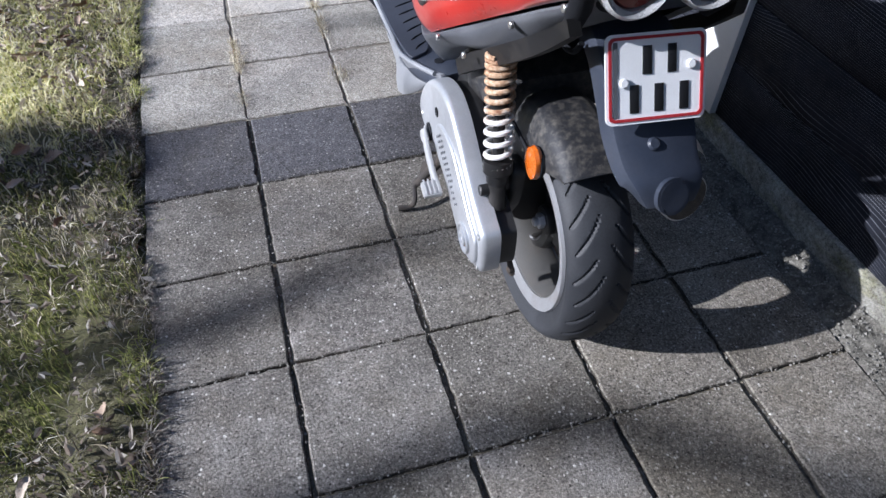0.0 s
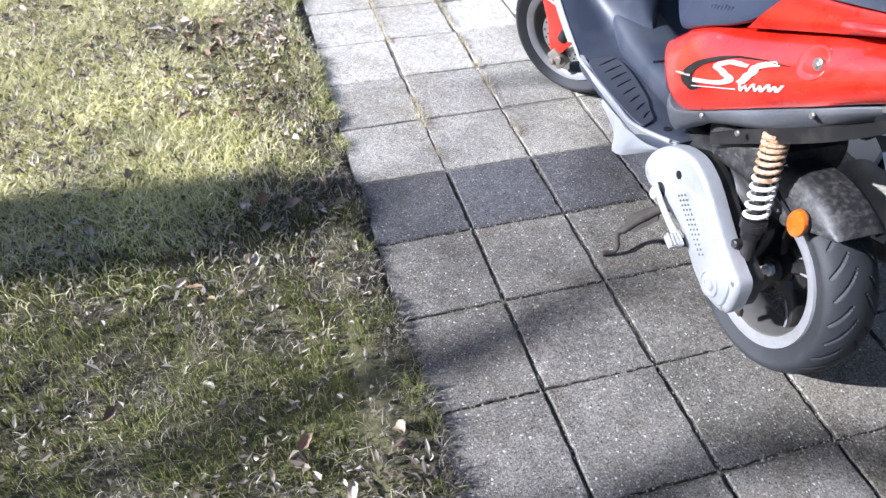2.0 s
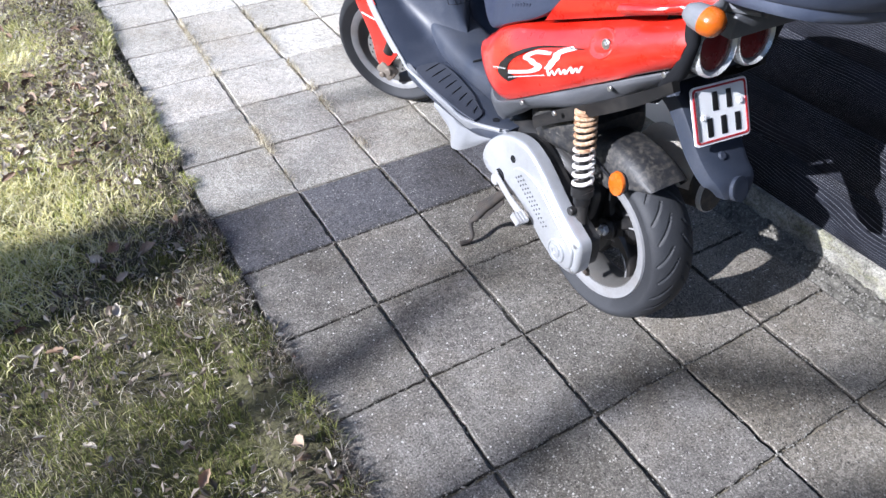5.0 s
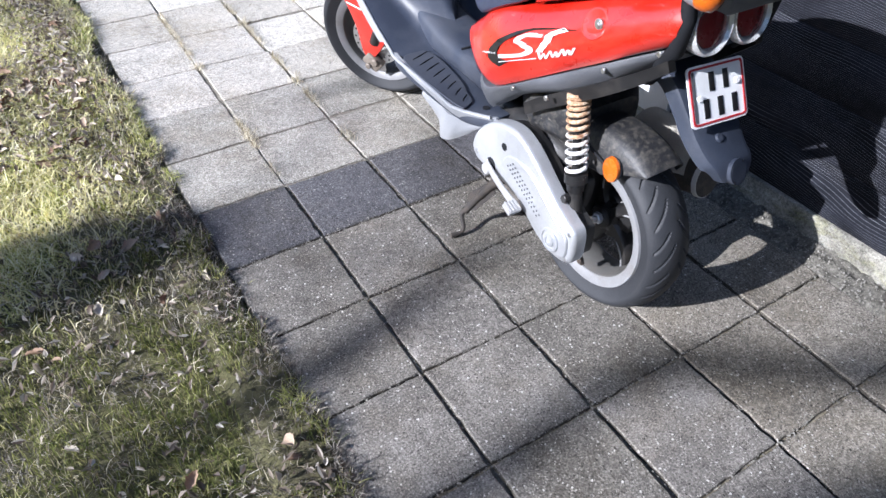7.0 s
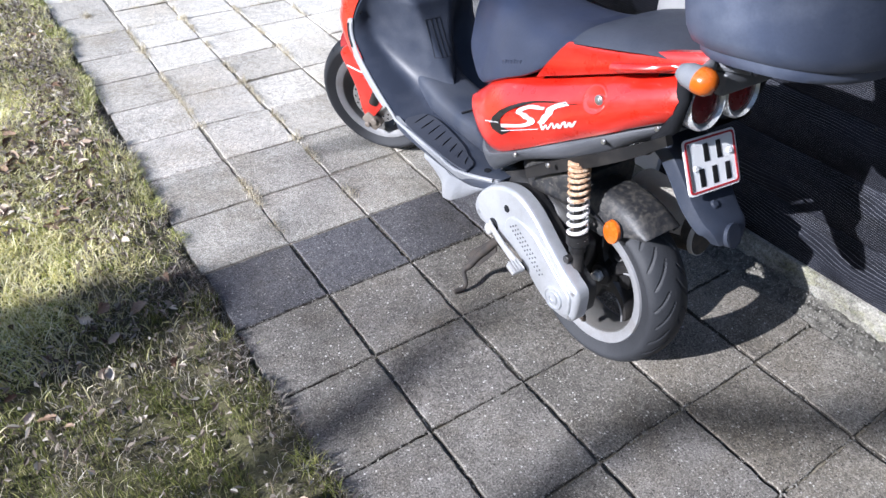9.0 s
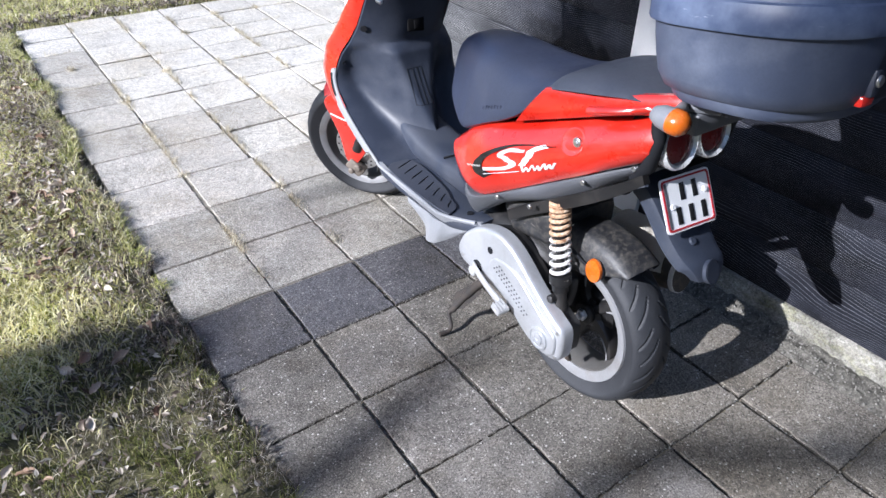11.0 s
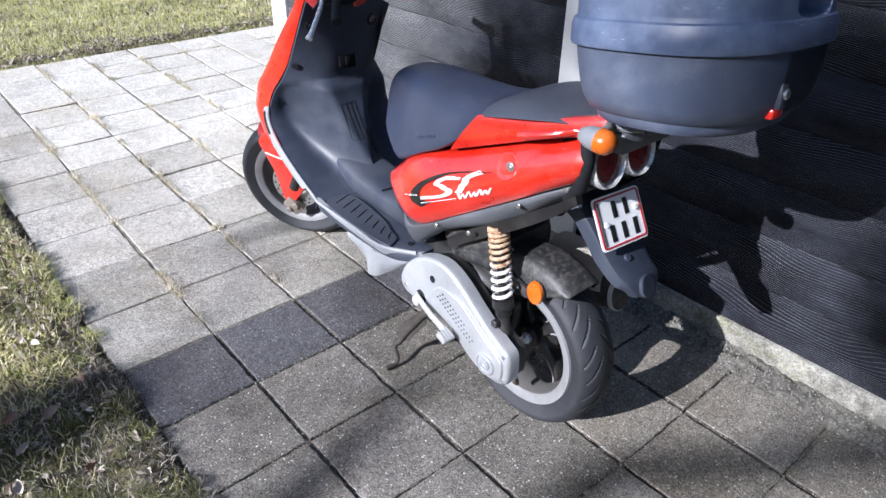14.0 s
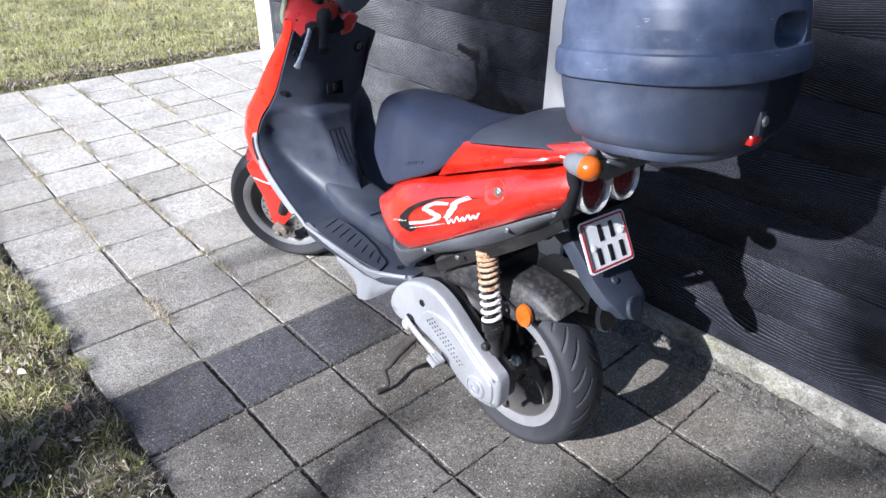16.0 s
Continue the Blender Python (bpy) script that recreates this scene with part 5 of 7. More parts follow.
def shield_y(i, s):
    """y of the inner shield at row i, s from -1 to 1 across; below the ledge a spine rises towards the rider between flat wings, most at the far knee."""
    z = SH[0][i]
    low = min(1.0, max(0.0, (0.752 - z) / 0.03))
    ridge = 0.96 - 0.46 * min(1.0, max(0.0, (0.74 - z) / 0.30))
    f = min(1.0, max(0.0, (abs(s) - ridge + 0.62) / 0.62))
    wing = f * f * (3 - 2 * f)
    dip = abs(s) ** 2.2 * (1 - low) + wing * low
    knee = min(1.0, max(0.0, (s - 0.35) / 0.6))
    knee = knee * knee * (3 - 2 * knee) * min(1.0, max(0.0, (0.752 - z) / 0.05)) ** 0.5
    step = (0.012 + 0.034 * knee) * low
    return SH[1][i] + (SH[2][i] - SH[1][i]) * dip * (1 - 0.45 * knee) - step * (1 - abs(s) ** 8)


def shield_z(i, s):
    return SH[0][i] - (0.040 * max(0.0, s - 0.45) / 0.55 if i < 3 else 0.040 * max(0.0, s - 0.45) / 0.55 * max(0, 1 - (i - 3) / 12))


bm = bmesh.new()
NS = 40
front_rows, back_rows = [], []
for i in range(NZ):
    front_rows.append([(SH[3][i] * (-1 + 2 * j / NS) + 0.010 * min(1, max(0, (SH[0][i] - 0.72) / 0.08)) * (1 - j / NS), shield_y(i, -1 + 2 * j / NS), shield_z(i, -1 + 2 * j / NS)) for j in range(NS + 1)])
    back_rows.append([(p[0], p[1] + 0.02, p[2]) for p in front_rows[-1]])
a, b = grid(bm, front_rows), grid(bm, back_rows)
edge = [(0, j) for j in range(NS + 1)] + [(i, NS) for i in range(1, NZ)] + [(NZ - 1, j) for j in range(NS - 1, -1, -1)] + [(i, 0) for i in range(NZ - 2, 0, -1)]
for k in range(len(edge)):
    (i0, j0), (i1, j1) = edge[k], edge[(k + 1) % len(edge)]
    bm.faces.new((a[i0][j0], a[i1][j1], b[i1][j1], b[i0][j0]))
shield = part("leg_shield", bm, INNER, scooter, "charcoal plastic inner leg shield", angle=28)


def on_shield(x, z):
    i = min(range(NZ), key=lambda k: abs(SH[0][k] - z))
    return Vector((x, shield_y(i, max(-1, min(1, x / SH[3][i]))), SH[0][i]))


def shield_normal(x, z):
    """Unit normal of the inner shield, towards the rider."""
    du = on_shield(x + 0.012, z) - on_shield(x - 0.012, z)
    dv = on_shield(x, z + 0.02) - on_shield(x, z - 0.02)
    n = du.cross(dv).normalized()
    return n if n.y < 0 else -n


# flush dark discs put the shade inside the screw recesses into colour
for x, z in ((-0.184, 0.672), (-0.150, 0.803), (-0.124, 0.931)):
    c, n = on_shield(x, z), shield_normal(x, z)
    bm = bmesh.new()
    disc(bm, c + n * 0.0004, n, 0.0110 if z > 0.7 else 0.0065, 0.0024, 24, 0.0006)
    recess = part("screw_recess", bm, NEAR_BLACK, shield)
    bm = bmesh.new()
    disc(bm, c + n * 0.0015 + Vector((0.003, 0, -0.003)), n, 0.0062 if z > 0.7 else 0.0035, 0.0016, 18)
    part("screw", bm, INNER, recess)
# vertical vent strip
TOPV, LOWV = on_shield(-0.016, 0.672), on_shield(-0.010, 0.566)
for dx in (-0.026, -0.006, 0.010, 0.026):
    bm = bmesh.new()
    tube(bm, [on_shield(TOPV.x + dx + (LOWV.x - TOPV.x) * f, TOPV.z + (LOWV.z - TOPV.z) * f) + Vector((0, -0.0004, 0)) for f in (k / 8 for k in range(9))], 0.0008, 6)
    part("vent_line", bm, NEAR_BLACK, shield)
for c in (TOPV, LOWV):
    bm = bmesh.new()
    tube(bm, [on_shield(c.x + dx, c.z) + Vector((0, -0.0004, 0)) for dx in (-0.026, -0.013, 0, 0.013, 0.026)], 0.0008, 6)
    part("vent_line", bm, NEAR_BLACK, shield)
bm = bmesh.new()
c, n = on_shield(0.006, 0.805), shield_normal(0.006, 0.805)
block(bm, c + n * 0.001, (0.060, 0.008, 0.050), 0.003, pose(0, 0, 0, -13, 6, 0))
hookbox = part("bag_hook_recess", bm, MATT_BLACK, shield, "black bag hook recess")
bm = bmesh.new()
block(bm, c + n * 0.005 + Vector((0.004, 0, -0.004)), (0.026, 0.008, 0.026), 0.002, pose(0, 0, 0, -14, 6, 0))
part("hook", bm, MATT_BLACK, hookbox)
bm = bmesh.new()
c, n = on_shield(0.098, 0.925), shield_normal(0.098, 0.925)
disc(bm, c, n, 0.022, 0.004, 24, 0.0015)
lock_ring = part("ignition_surround", bm, NEAR_BLACK, shield, "ignition lock")
bm = bmesh.new()
disc(bm, c + n * 0.002, n, 0.0115, 0.004, 18, 0.0015)
barrel = part("key_barrel", bm, PIPE, lock_ring)
bm = bmesh.new()
block(bm, c + n * 0.0042, (0.003, 0.001, 0.011), 0.0)
part("key_slot", bm, NEAR_BLACK, barrel)
# red outer front and the silver edge
bm = bmesh.new()
rows = []
for i in range(0, 60, 2):
    z, hw, ye = SH[0][i], SH[3][i], SH[2][i]
    nose = ye + 0.055 + 0.16 * min(1, max(0.0, (1.02 - z) / 0.3)) ** 0.8
    side_y = ye + 0.004
    row = []
    for j in range(41):
        s = -1 + 2 * j / 40
        q = abs(s)
        bulge = (0.022 + 0.016 * math.sin(math.pi * min(1, max(0, (z - 0.66) / 0.3)))) * math.sin(math.pi * min(1.0, (1 - q) * 3.2)) if q > 0.69 else 0.0
        row.append((math.copysign(1, s) * ((hw + 0.003) * q ** 0.5 + bulge) + (0.011 * q ** 2 * min(1, max(0, (z - 0.72) / 0.08)) if s < 0 else -0.022 * q), side_y + (nose - side_y) * (1 - q ** 2.6), z + 0.008 - (0.06 * max(0.0, s) if i < 20 else 0.06 * max(0.0, s) * max(0.0, 1 - (i - 20) / 8)) + (0.02 if i == 0 and s < 0 else 0)))
    rows.append(row)
grid(bm, rows)
front = part("front_fairing", bm, RED, scooter, "glossy red front fairing")
for side in (-1, 1):
    bm = bmesh.new()
    pts = [(side * (SH[3][i] + 0.005), SH[2][i] + 0.005, SH[0][i]) for i in range(44, NZ, 2)] + [(side * 0.204, 0.66, 0.412), (side * 0.203, 0.52, 0.411), (side * 0.201, 0.42, 0.412), (side * 0.160, 0.31, 0.428)]
    tube(bm, curve_points(pts, 50), [0.0015, 0.003, 0.0042] + [0.0055] * 47, 8)
    part("edge_strip", bm, SKIRT, scooter, "pale grey edge strip")
    bm = bmesh.new()
    rows = []
    for i in range(44, 70, 2):
        x, y, z = side * (SH[3][i] + 0.008), SH[2][i] + 0.006, SH[0][i]
        rows.append([(x, y + 0.002, z), (x + side * 0.004, y + 0.014, z - 0.006), (x, y + 0.034, z - 0.014), (x - side * 0.02, y + 0.03, z - 0.012)])
    grid(bm, rows, close_u=True, cap=True)
    part("fairing_wing", bm, SKIRT, front, "pale grey wing edge")
    bm = bmesh.new()
    rows = []
    for i in range(46, 56, 2):
        x, y, z = side * (SH[3][i] + 0.012), SH[2][i] + 0.014, SH[0][i]
        rows.append([(x, y, z), (x + side * 0.002, y + 0.006, z - 0.003), (x, y + 0.012, z - 0.006)])
    grid(bm, rows)
    part("wing_slot", bm, NEAR_BLACK, front)

# front fork, mudguard and brake
bm = bmesh.new()
for side in (-1, 1):
    tube(bm, [(side * 0.085, 0.0, 0.0), (side * 0.085, -0.10, 0.22), (side * 0.05, -0.24, 0.50)], [0.020, 0.022, 0.022], 14)
part("front_fork", bm, BLACK, scooter, "black front fork", m=STEER)
bm = bmesh.new()
rows = []
for i in range(27):
    an = radians(62 + 98 * i / 26)
    row = []
    for j in range(13):
        s = -1 + 2 * j / 12
        r = 0.272 - 0.033 * abs(s) ** 3
        row.append((0.078 * s, r * math.cos(an), r * math.sin(an)))
    rows.append(row)
grid(bm, rows)
bmesh.ops.solidify(bm, geom=bm.faces[:], thickness=0.004)
fender = part("front_mudguard", bm, RED, scooter, "glossy red front mudguard", m=STEER)
bm = bmesh.new()
pillow(bm, [(0.110, 0.195), (0.07, 0.235), (0.0, 0.262), (-0.14, 0.22), (-0.10, 0.10), (-0.03, -0.02), (0.02, -0.075), (0.05, -0.05), (0.065, 0.05), (0.09, 0.13)], -0.092, -0.074, 0.006, 60, 2)
part("fork_guard", bm, RED, fender, "red fork guard")
bm = bmesh.new()
pts = [(-0.0935, 0.088, 0.150), (-0.0935, 0.04, 0.134), (-0.0935, -0.01, 0.126)]
tube(bm, pts, 0.003, 6)
part("white_line", bm, DECAL_WHITE, fender)
bm = bmesh.new()
block(bm, (-0.080, 0.015, -0.085), (0.040, 0.075, 0.055), 0.010, pose(0, 0, 0, 40, 0, 0))
disc(bm, (-0.103, 0.0, -0.078), (1, 0, 0), 0.014, 0.012, 16, 0.003)
disc(bm, (-0.103, 0.03, -0.098), (1, 0, 0), 0.012, 0.012, 16, 0.003)
part("brake_caliper", bm, PIPE, scooter, "dirty metal brake caliper", m=STEER)

# handlebar, turned with the wheel
COWL = (((-0.142, 0.800, 0.995), (-0.118, 0.790, 1.017), (-0.082, 0.780, 1.034), (-0.030, 0.798, 1.031), (0.016, 0.840, 1.036)),
        ((-0.147, 0.846, 1.014), (-0.104, 0.828, 1.038), (-0.058, 0.818, 1.052), (-0.006, 0.828, 1.048), (0.024, 0.852, 1.048)),
        ((-0.140, 0.880, 1.030), (-0.094, 0.880, 1.074), (-0.045, 0.880, 1.090), (0.000, 0.880, 1.082), (0.028, 0.875, 1.066)),
        ((-0.122, 0.930, 1.030), (-0.084, 0.945, 1.086), (-0.040, 0.952, 1.104), (0.004, 0.945, 1.092), (0.036, 0.920, 1.066)))
ribs = [curve_points(r, 25) for r in COWL]
bm = bmesh.new()
grid(bm, list(zip(*[curve_points([r[k] for r in ribs], 19) for k in range(25)])))
bmesh.ops.solidify(bm, geom=bm.faces[:], thickness=0.004)
bmesh.ops.recalc_face_normals(bm, faces=bm.faces)
cowl = part("handlebar_cowl", bm, RED, scooter, "glossy red handlebar cowl")
bm = bmesh.new()
tube(bm, [p + Vector((0, 0.002, -0.003)) for p in ribs[0]], 0.0035, 6)
part("cowl_lip", bm, NEAR_BLACK, cowl, "black edge of the cowl")
for k, x in ((0, -0.126), (1, -0.030)):
    bm = bmesh.new()
    disc(bm, (x, 0.846 - 0.02 * k, 1.030 + 0.022 * k), (-0.3, -0.7, 0.6), 0.004, 0.006, 10)
    part("screw", bm, NEAR_BLACK, cowl)
bm = bmesh.new()
loft(bm, [(0.93, 0.05, 0.985, 1.05), (0.88, 0.07, 0.975, 1.04), (0.82, 0.05, 0.985, 1.025)], power=3)
part("bar_clamp", bm, NEAR_BLACK, scooter, "black handlebar clamp", m=pose(-0.03, 0, 0))
bm = bmesh.new()
tube(bm, [(-0.045, 0.86, 1.058), (-0.045, 0.86, 1.082), (-0.046, 0.859, 1.086), (-0.046, 0.858, 1.115), (-0.046, 0.857, 1.125)], [0.021, 0.019, 0.014, 0.013, 0.009], 16)
part("mirror_stem", bm, NEAR_BLACK, scooter, "black rubber-capped mirror mount")
for nm, p0, p1 in (("hand_grip", Vector((-0.112, 0.722, 1.040)), Vector((-0.180, 0.622, 0.994))), ("hand_grip", Vector((0.16, 0.98, 1.06)), Vector((0.23, 1.06, 1.04)))):
    bm = bmesh.new()
    tube(bm, [p0 + (p1 - p0) * f for f in (-0.35, -0.05, 0.0, 0.06, 0.10, 0.92, 0.97, 1.0)], [0.021, 0.021, 0.020, 0.017, 0.0130, 0.0125, 0.0135, 0.010], 18)
    part(nm, bm, NEAR_BLACK, scooter, "black rubber grip")
bm = bmesh.new()
tube(bm, curve_points([(-0.124, 0.778, 1.022), (-0.146, 0.752, 1.008), (-0.180, 0.722, 0.985), (-0.206, 0.704, 0.962), (-0.223, 0.700, 0.940)], 18), [0.007] * 4 + [0.0065] * 10 + [0.007, 0.0085, 0.0105, 0.008], 10)
part("brake_lever", bm, BEZEL, scooter, "silver brake lever")
bm = bmesh.new()
block(bm, (-0.112, 0.775, 1.020), (0.045, 0.045, 0.030), 0.009, pose(0, 0, 0, 0, 0, 34))
disc(bm, (-0.126, 0.757, 1.022), (0, 0, 1), 0.008, 0.012, 14, 0.002)
tube(bm, curve_points([(-0.115, 0.76, 1.035), (-0.100, 0.752, 1.044), (-0.080, 0.765, 1.030)], 10), 0.0035, 6)
part("switch_block", bm, NEAR_BLACK, scooter, "black switch block")
bm = bmesh.new()
pillow(bm, [(-0.034, 1.070), (-0.030, 1.046), (-0.042, 1.024), (-0.060, 1.019), (-0.105, 1.032), (-0.138, 1.054), (-0.165, 1.095), (-0.100, 1.120), (-0.05, 1.110)], 0.846, 0.900, 0.012, 60, 3)
throttle = part("throttle_housing", bm, GREY, scooter, "grey throttle-side housing", m=pose(0, 0, 0, 0, 0, 90))
bm = bmesh.new()
disc(bm, (0.846, -0.056, 1.030), (1, 0, 0), 0.006, 0.006, 12, 0.001)
part("bolt", bm, STEEL, throttle)
bm = bmesh.new()
pillow(bm, [(-0.018, 1.016), (-0.018, 0.978), (-0.028, 0.969), (-0.058, 0.976), (-0.074, 0.998), (-0.084, 1.020), (-0.05, 1.035)], 0.834, 0.880, 0.010, 50, 3)
part("lower_cowl", bm, RED, scooter, "red lower handlebar cowl", m=pose(0, 0, 0, 0, 0, 90))
# small screen in front of the cowl
bm = bmesh.new()
line = curve_points([(-0.080, 0.955, 1.150), (-0.100, 0.942, 1.100), (-0.112, 0.932, 1.065), (-0.128, 0.928, 1.018), (-0.121, 0.915, 0.990), (-0.104, 0.898, 0.978)], 24)
rows = [[(p.x - 0.003, p.y - 0.006, p.z), (p.x + 0.002, p.y - 0.007, p.z), (p.x + 0.012, p.y + 0.022, p.z + 0.004), (p.x + 0.006, p.y + 0.024, p.z + 0.004)] for p in line]
grid(bm, rows, close_u=True, cap=True)
part("fly_screen", bm, SCREEN, scooter, "small greenish fly screen")

# centre stand
bm = bmesh.new()
tube(bm, curve_points([(-0.100, 0.285, 0.235), (-0.130, 0.322, 0.188), (-0.158, 0.356, 0.124), (-0.178, 0.380, 0.072)], 14), [0.016] * 4 + [0.014] * 4 + [0.011] * 6, 10)
grid(bm, [[Vector((-0.122, 0.322, 0.205)) + o, Vector((-0.166, 0.384, 0.132)) + o, Vector((-0.178, 0.386, 0.074)) + o, Vector((-0.160, 0.350, 0.090)) + o, Vector((-0.128, 0.306, 0.165)) + o] for o in (Vector((-0.003, -0.002, 0)), Vector((0.003, 0.002, 0)))], close_u=True, cap=True)
tube(bm, curve_points([(-0.178, 0.382, 0.078), (-0.188, 0.386, 0.054), (-0.194, 0.364, 0.026), (-0.208, 0.360, 0.012), (-0.238, 0.364, 0.010)], 16), [0.009] * 4 + [0.0065] * 9 + [0.008] * 3, 8)
part("centre_stand", bm, STAND, scooter, "rusty brown centre stand leg")

# ---- top case ----
case = thing("top_case", "scuffed blue-grey plastic top case on the scooter's rack", "top case", pose(0.565, -0.876, 0, 0, 0, -0.6) @ pose(0, -0.16, 1.105) @ pose(0, 0, 0, -8.0, 3.4, 0) @ pose(0, 0.16, -1.11))
CASE_Y, CASE_X, CASE_S = -0.312, -0.007, 1.10


def case_ring(hx, hy, z, power=3.6, n=96, cy=CASE_Y):
    pts = []
    for k in range(n):
        a = 2 * math.pi * k / n
        c, s = math.cos(a), math.sin(a)
        pts.append((CASE_X + CASE_S * hx * math.copysign(abs(c) ** (2 / power), c), cy + CASE_S * hy * math.copysign(abs(s) ** (2 / power), s), z))
    return pts


bm = bmesh.new()
rows = [case_ring(hx, hy, z, pw) for hx, hy, z, pw in ((0.124, 0.114, 0.970, 2.8), (0.141, 0.128, 0.973, 2.8), (0.148, 0.135, 0.982, 2.8), (0.150, 0.137, 0.992, 2.8), (0.163, 0.149, 0.999, 2.8), (0.173, 0.158, 1.020, 2.8), (0.179, 0.163, 1.05, 2.8), (0.184, 0.167, 1.085, 2.8), (0.187, 0.169, 1.115, 2.8))]
grid(bm, rows, close_u=True, cap=True)
part("case_tub", bm, BOX_LOW, case, "dark blue-grey lower tub")
bm = bmesh.new()
rows = []
LID = ((0.189, 0.171, 1.108), (0.194, 0.176, 1.109), (0.196, 0.178, 1.114), (0.195, 0.177, 1.142), (0.192, 0.174, 1.152), (0.188, 0.170, 1.155), (0.187, 0.169, 1.162), (0.1865, 0.1685, 1.19), (0.183, 0.165, 1.22), (0.179, 0.161, 1.240), (0.172, 0.154, 1.262), (0.160, 0.142, 1.283), (0.140, 0.124, 1.300), (0.105, 0.094, 1.313), (0.06, 0.055, 1.320))
heights = [r[2] for r in LID[:6]] + [1.155 + 0.00225 * k for k in range(1, 39)] + [r[2] for r in LID[9:]]
for z in heights:
    hx, hy = (float(np.interp(z, [r[2] for r in LID], [r[k] for r in LID])) for k in (0, 1))
    row = []
    for x, y, zz in case_ring(hx, hy, z, 2.8, 480):
        # rounded finger recess in the rear of the lid
        if y < CASE_Y - 0.06:
            q = (abs(x - 0.004) / 0.062) ** 3 + (abs(z - 1.180) / 0.027) ** 3
            y += 0.038 * min(1.0, max(0.0, (1.0 - q) / 0.35))
        row.append((x, y, zz))
    rows.append(row)
grid(bm, rows, close_u=True, cap=True)
lid = part("case_lid", bm, BOX, case, "scuffed lid with overlapping rim", angle=32)
bm = bmesh.new()
rows = []
for hx, hy, z in ((0.1665, 0.1515, 1.003), (0.1745, 0.1595, 1.022), (0.1805, 0.1645, 1.05), (0.1855, 0.1685, 1.085), (0.1880, 0.1700, 1.104)):
    ring = [p for p in case_ring(hx, hy, z, 2.8, 288) if p[1] < CASE_Y and -0.058 < p[0] < 0.135]
    rows.append([ring[round(k * (len(ring) - 1) / 40)] for k in range(41)])
grid(bm, rows)
bmesh.ops.solidify(bm, geom=bm.faces[:], thickness=0.002)
part("rear_panel", bm, CASE_DARK, case, "darker rear panel of the tub")
bm = bmesh.new()
block(bm, (-0.046, -0.487, 1.036), (0.024, 0.016, 0.044), 0.006)
latch = part("case_latch", bm, CASE_DARK, case, "latch with key lock")
bm = bmesh.new()
disc(bm, (-0.046, -0.496, 1.040), (0, 1, 0), 0.0095, 0.006, 18, 0.002)
part("lock_barrel", bm, STEEL, latch)
bm = bmesh.new()
block(bm, (-0.046, -0.480, 1.008), (0.036, 0.016, 0.018), 0.005)
part("red_button", bm, RED_PLASTIC, case, "red release button")


# ---- paving slabs ----
paving = thing("paving", "weathered grey concrete paving slabs with open dark joints", "paving", kind="structure")


def slab_mesh(name, w, h, seed, mat, edge):
    """A worn slab: chamfered, slightly uneven edge, its middle at the origin and its top at 0."""
    bm = bmesh.new()
    rng = random.Random(seed)
    n = 14
    out = []
    for x0, y0, x1, y1 in ((-1, -1, 1, -1), (1, -1, 1, 1), (1, 1, -1, 1), (-1, 1, -1, -1)):
        for k in range(n):
            f = k / n
            out.append(((x0 + (x1 - x0) * f) * w / 2 + rng.gauss(-0.0006, 0.0014), (y0 + (y1 - y0) * f) * h / 2 + rng.gauss(-0.0006, 0.0014)))
    rows = []
    for ins, z in ((0.0, -0.05), (0.0, -0.006), (0.0014, -0.0016), (0.0048, 0.0)):
        rows.append([(x * (1 - 2 * ins / w), y * (1 - 2 * ins / h), z + (-abs(rng.gauss(0, 0.0016)) if z < 0 else 0)) for x, y in out])
    grid(bm, rows, close_u=True, cap=True)
    bmesh.ops.recalc_face_normals(bm, faces=bm.faces)
    me = bpy.data.meshes.new(name)
    bm.to_mesh(me)
    bm.free()
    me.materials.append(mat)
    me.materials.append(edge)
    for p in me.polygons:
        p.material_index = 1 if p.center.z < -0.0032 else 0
    smooth_mesh(me, 9)
    return me


GAP = 0.007
WIDE_X, WIDE_Y = 0.3085, 0.318
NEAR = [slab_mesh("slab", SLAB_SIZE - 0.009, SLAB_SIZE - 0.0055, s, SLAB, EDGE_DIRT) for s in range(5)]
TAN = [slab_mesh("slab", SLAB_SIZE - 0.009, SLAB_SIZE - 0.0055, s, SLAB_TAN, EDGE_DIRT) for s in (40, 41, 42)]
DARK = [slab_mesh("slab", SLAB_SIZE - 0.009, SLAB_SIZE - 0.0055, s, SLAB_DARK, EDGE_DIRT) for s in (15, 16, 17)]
BRIGHT = [slab_mesh("slab", WIDE_X - 0.0075, WIDE_Y - 0.0065, s, SLAB_BRIGHT, SAND_PALE) for s in range(5, 10)]
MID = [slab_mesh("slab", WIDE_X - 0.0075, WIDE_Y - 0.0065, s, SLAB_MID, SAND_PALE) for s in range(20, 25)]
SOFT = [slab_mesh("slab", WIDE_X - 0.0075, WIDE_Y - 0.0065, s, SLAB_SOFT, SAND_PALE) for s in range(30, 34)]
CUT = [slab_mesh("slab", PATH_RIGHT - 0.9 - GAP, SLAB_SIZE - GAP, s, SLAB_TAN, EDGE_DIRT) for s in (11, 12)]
CUT_BRIGHT = [slab_mesh("slab", PATH_RIGHT - 0.92 - GAP, WIDE_Y - 0.009, s, SLAB_BRIGHT, SAND_PALE) for s in (13, 14)]
rng = random.Random(7)
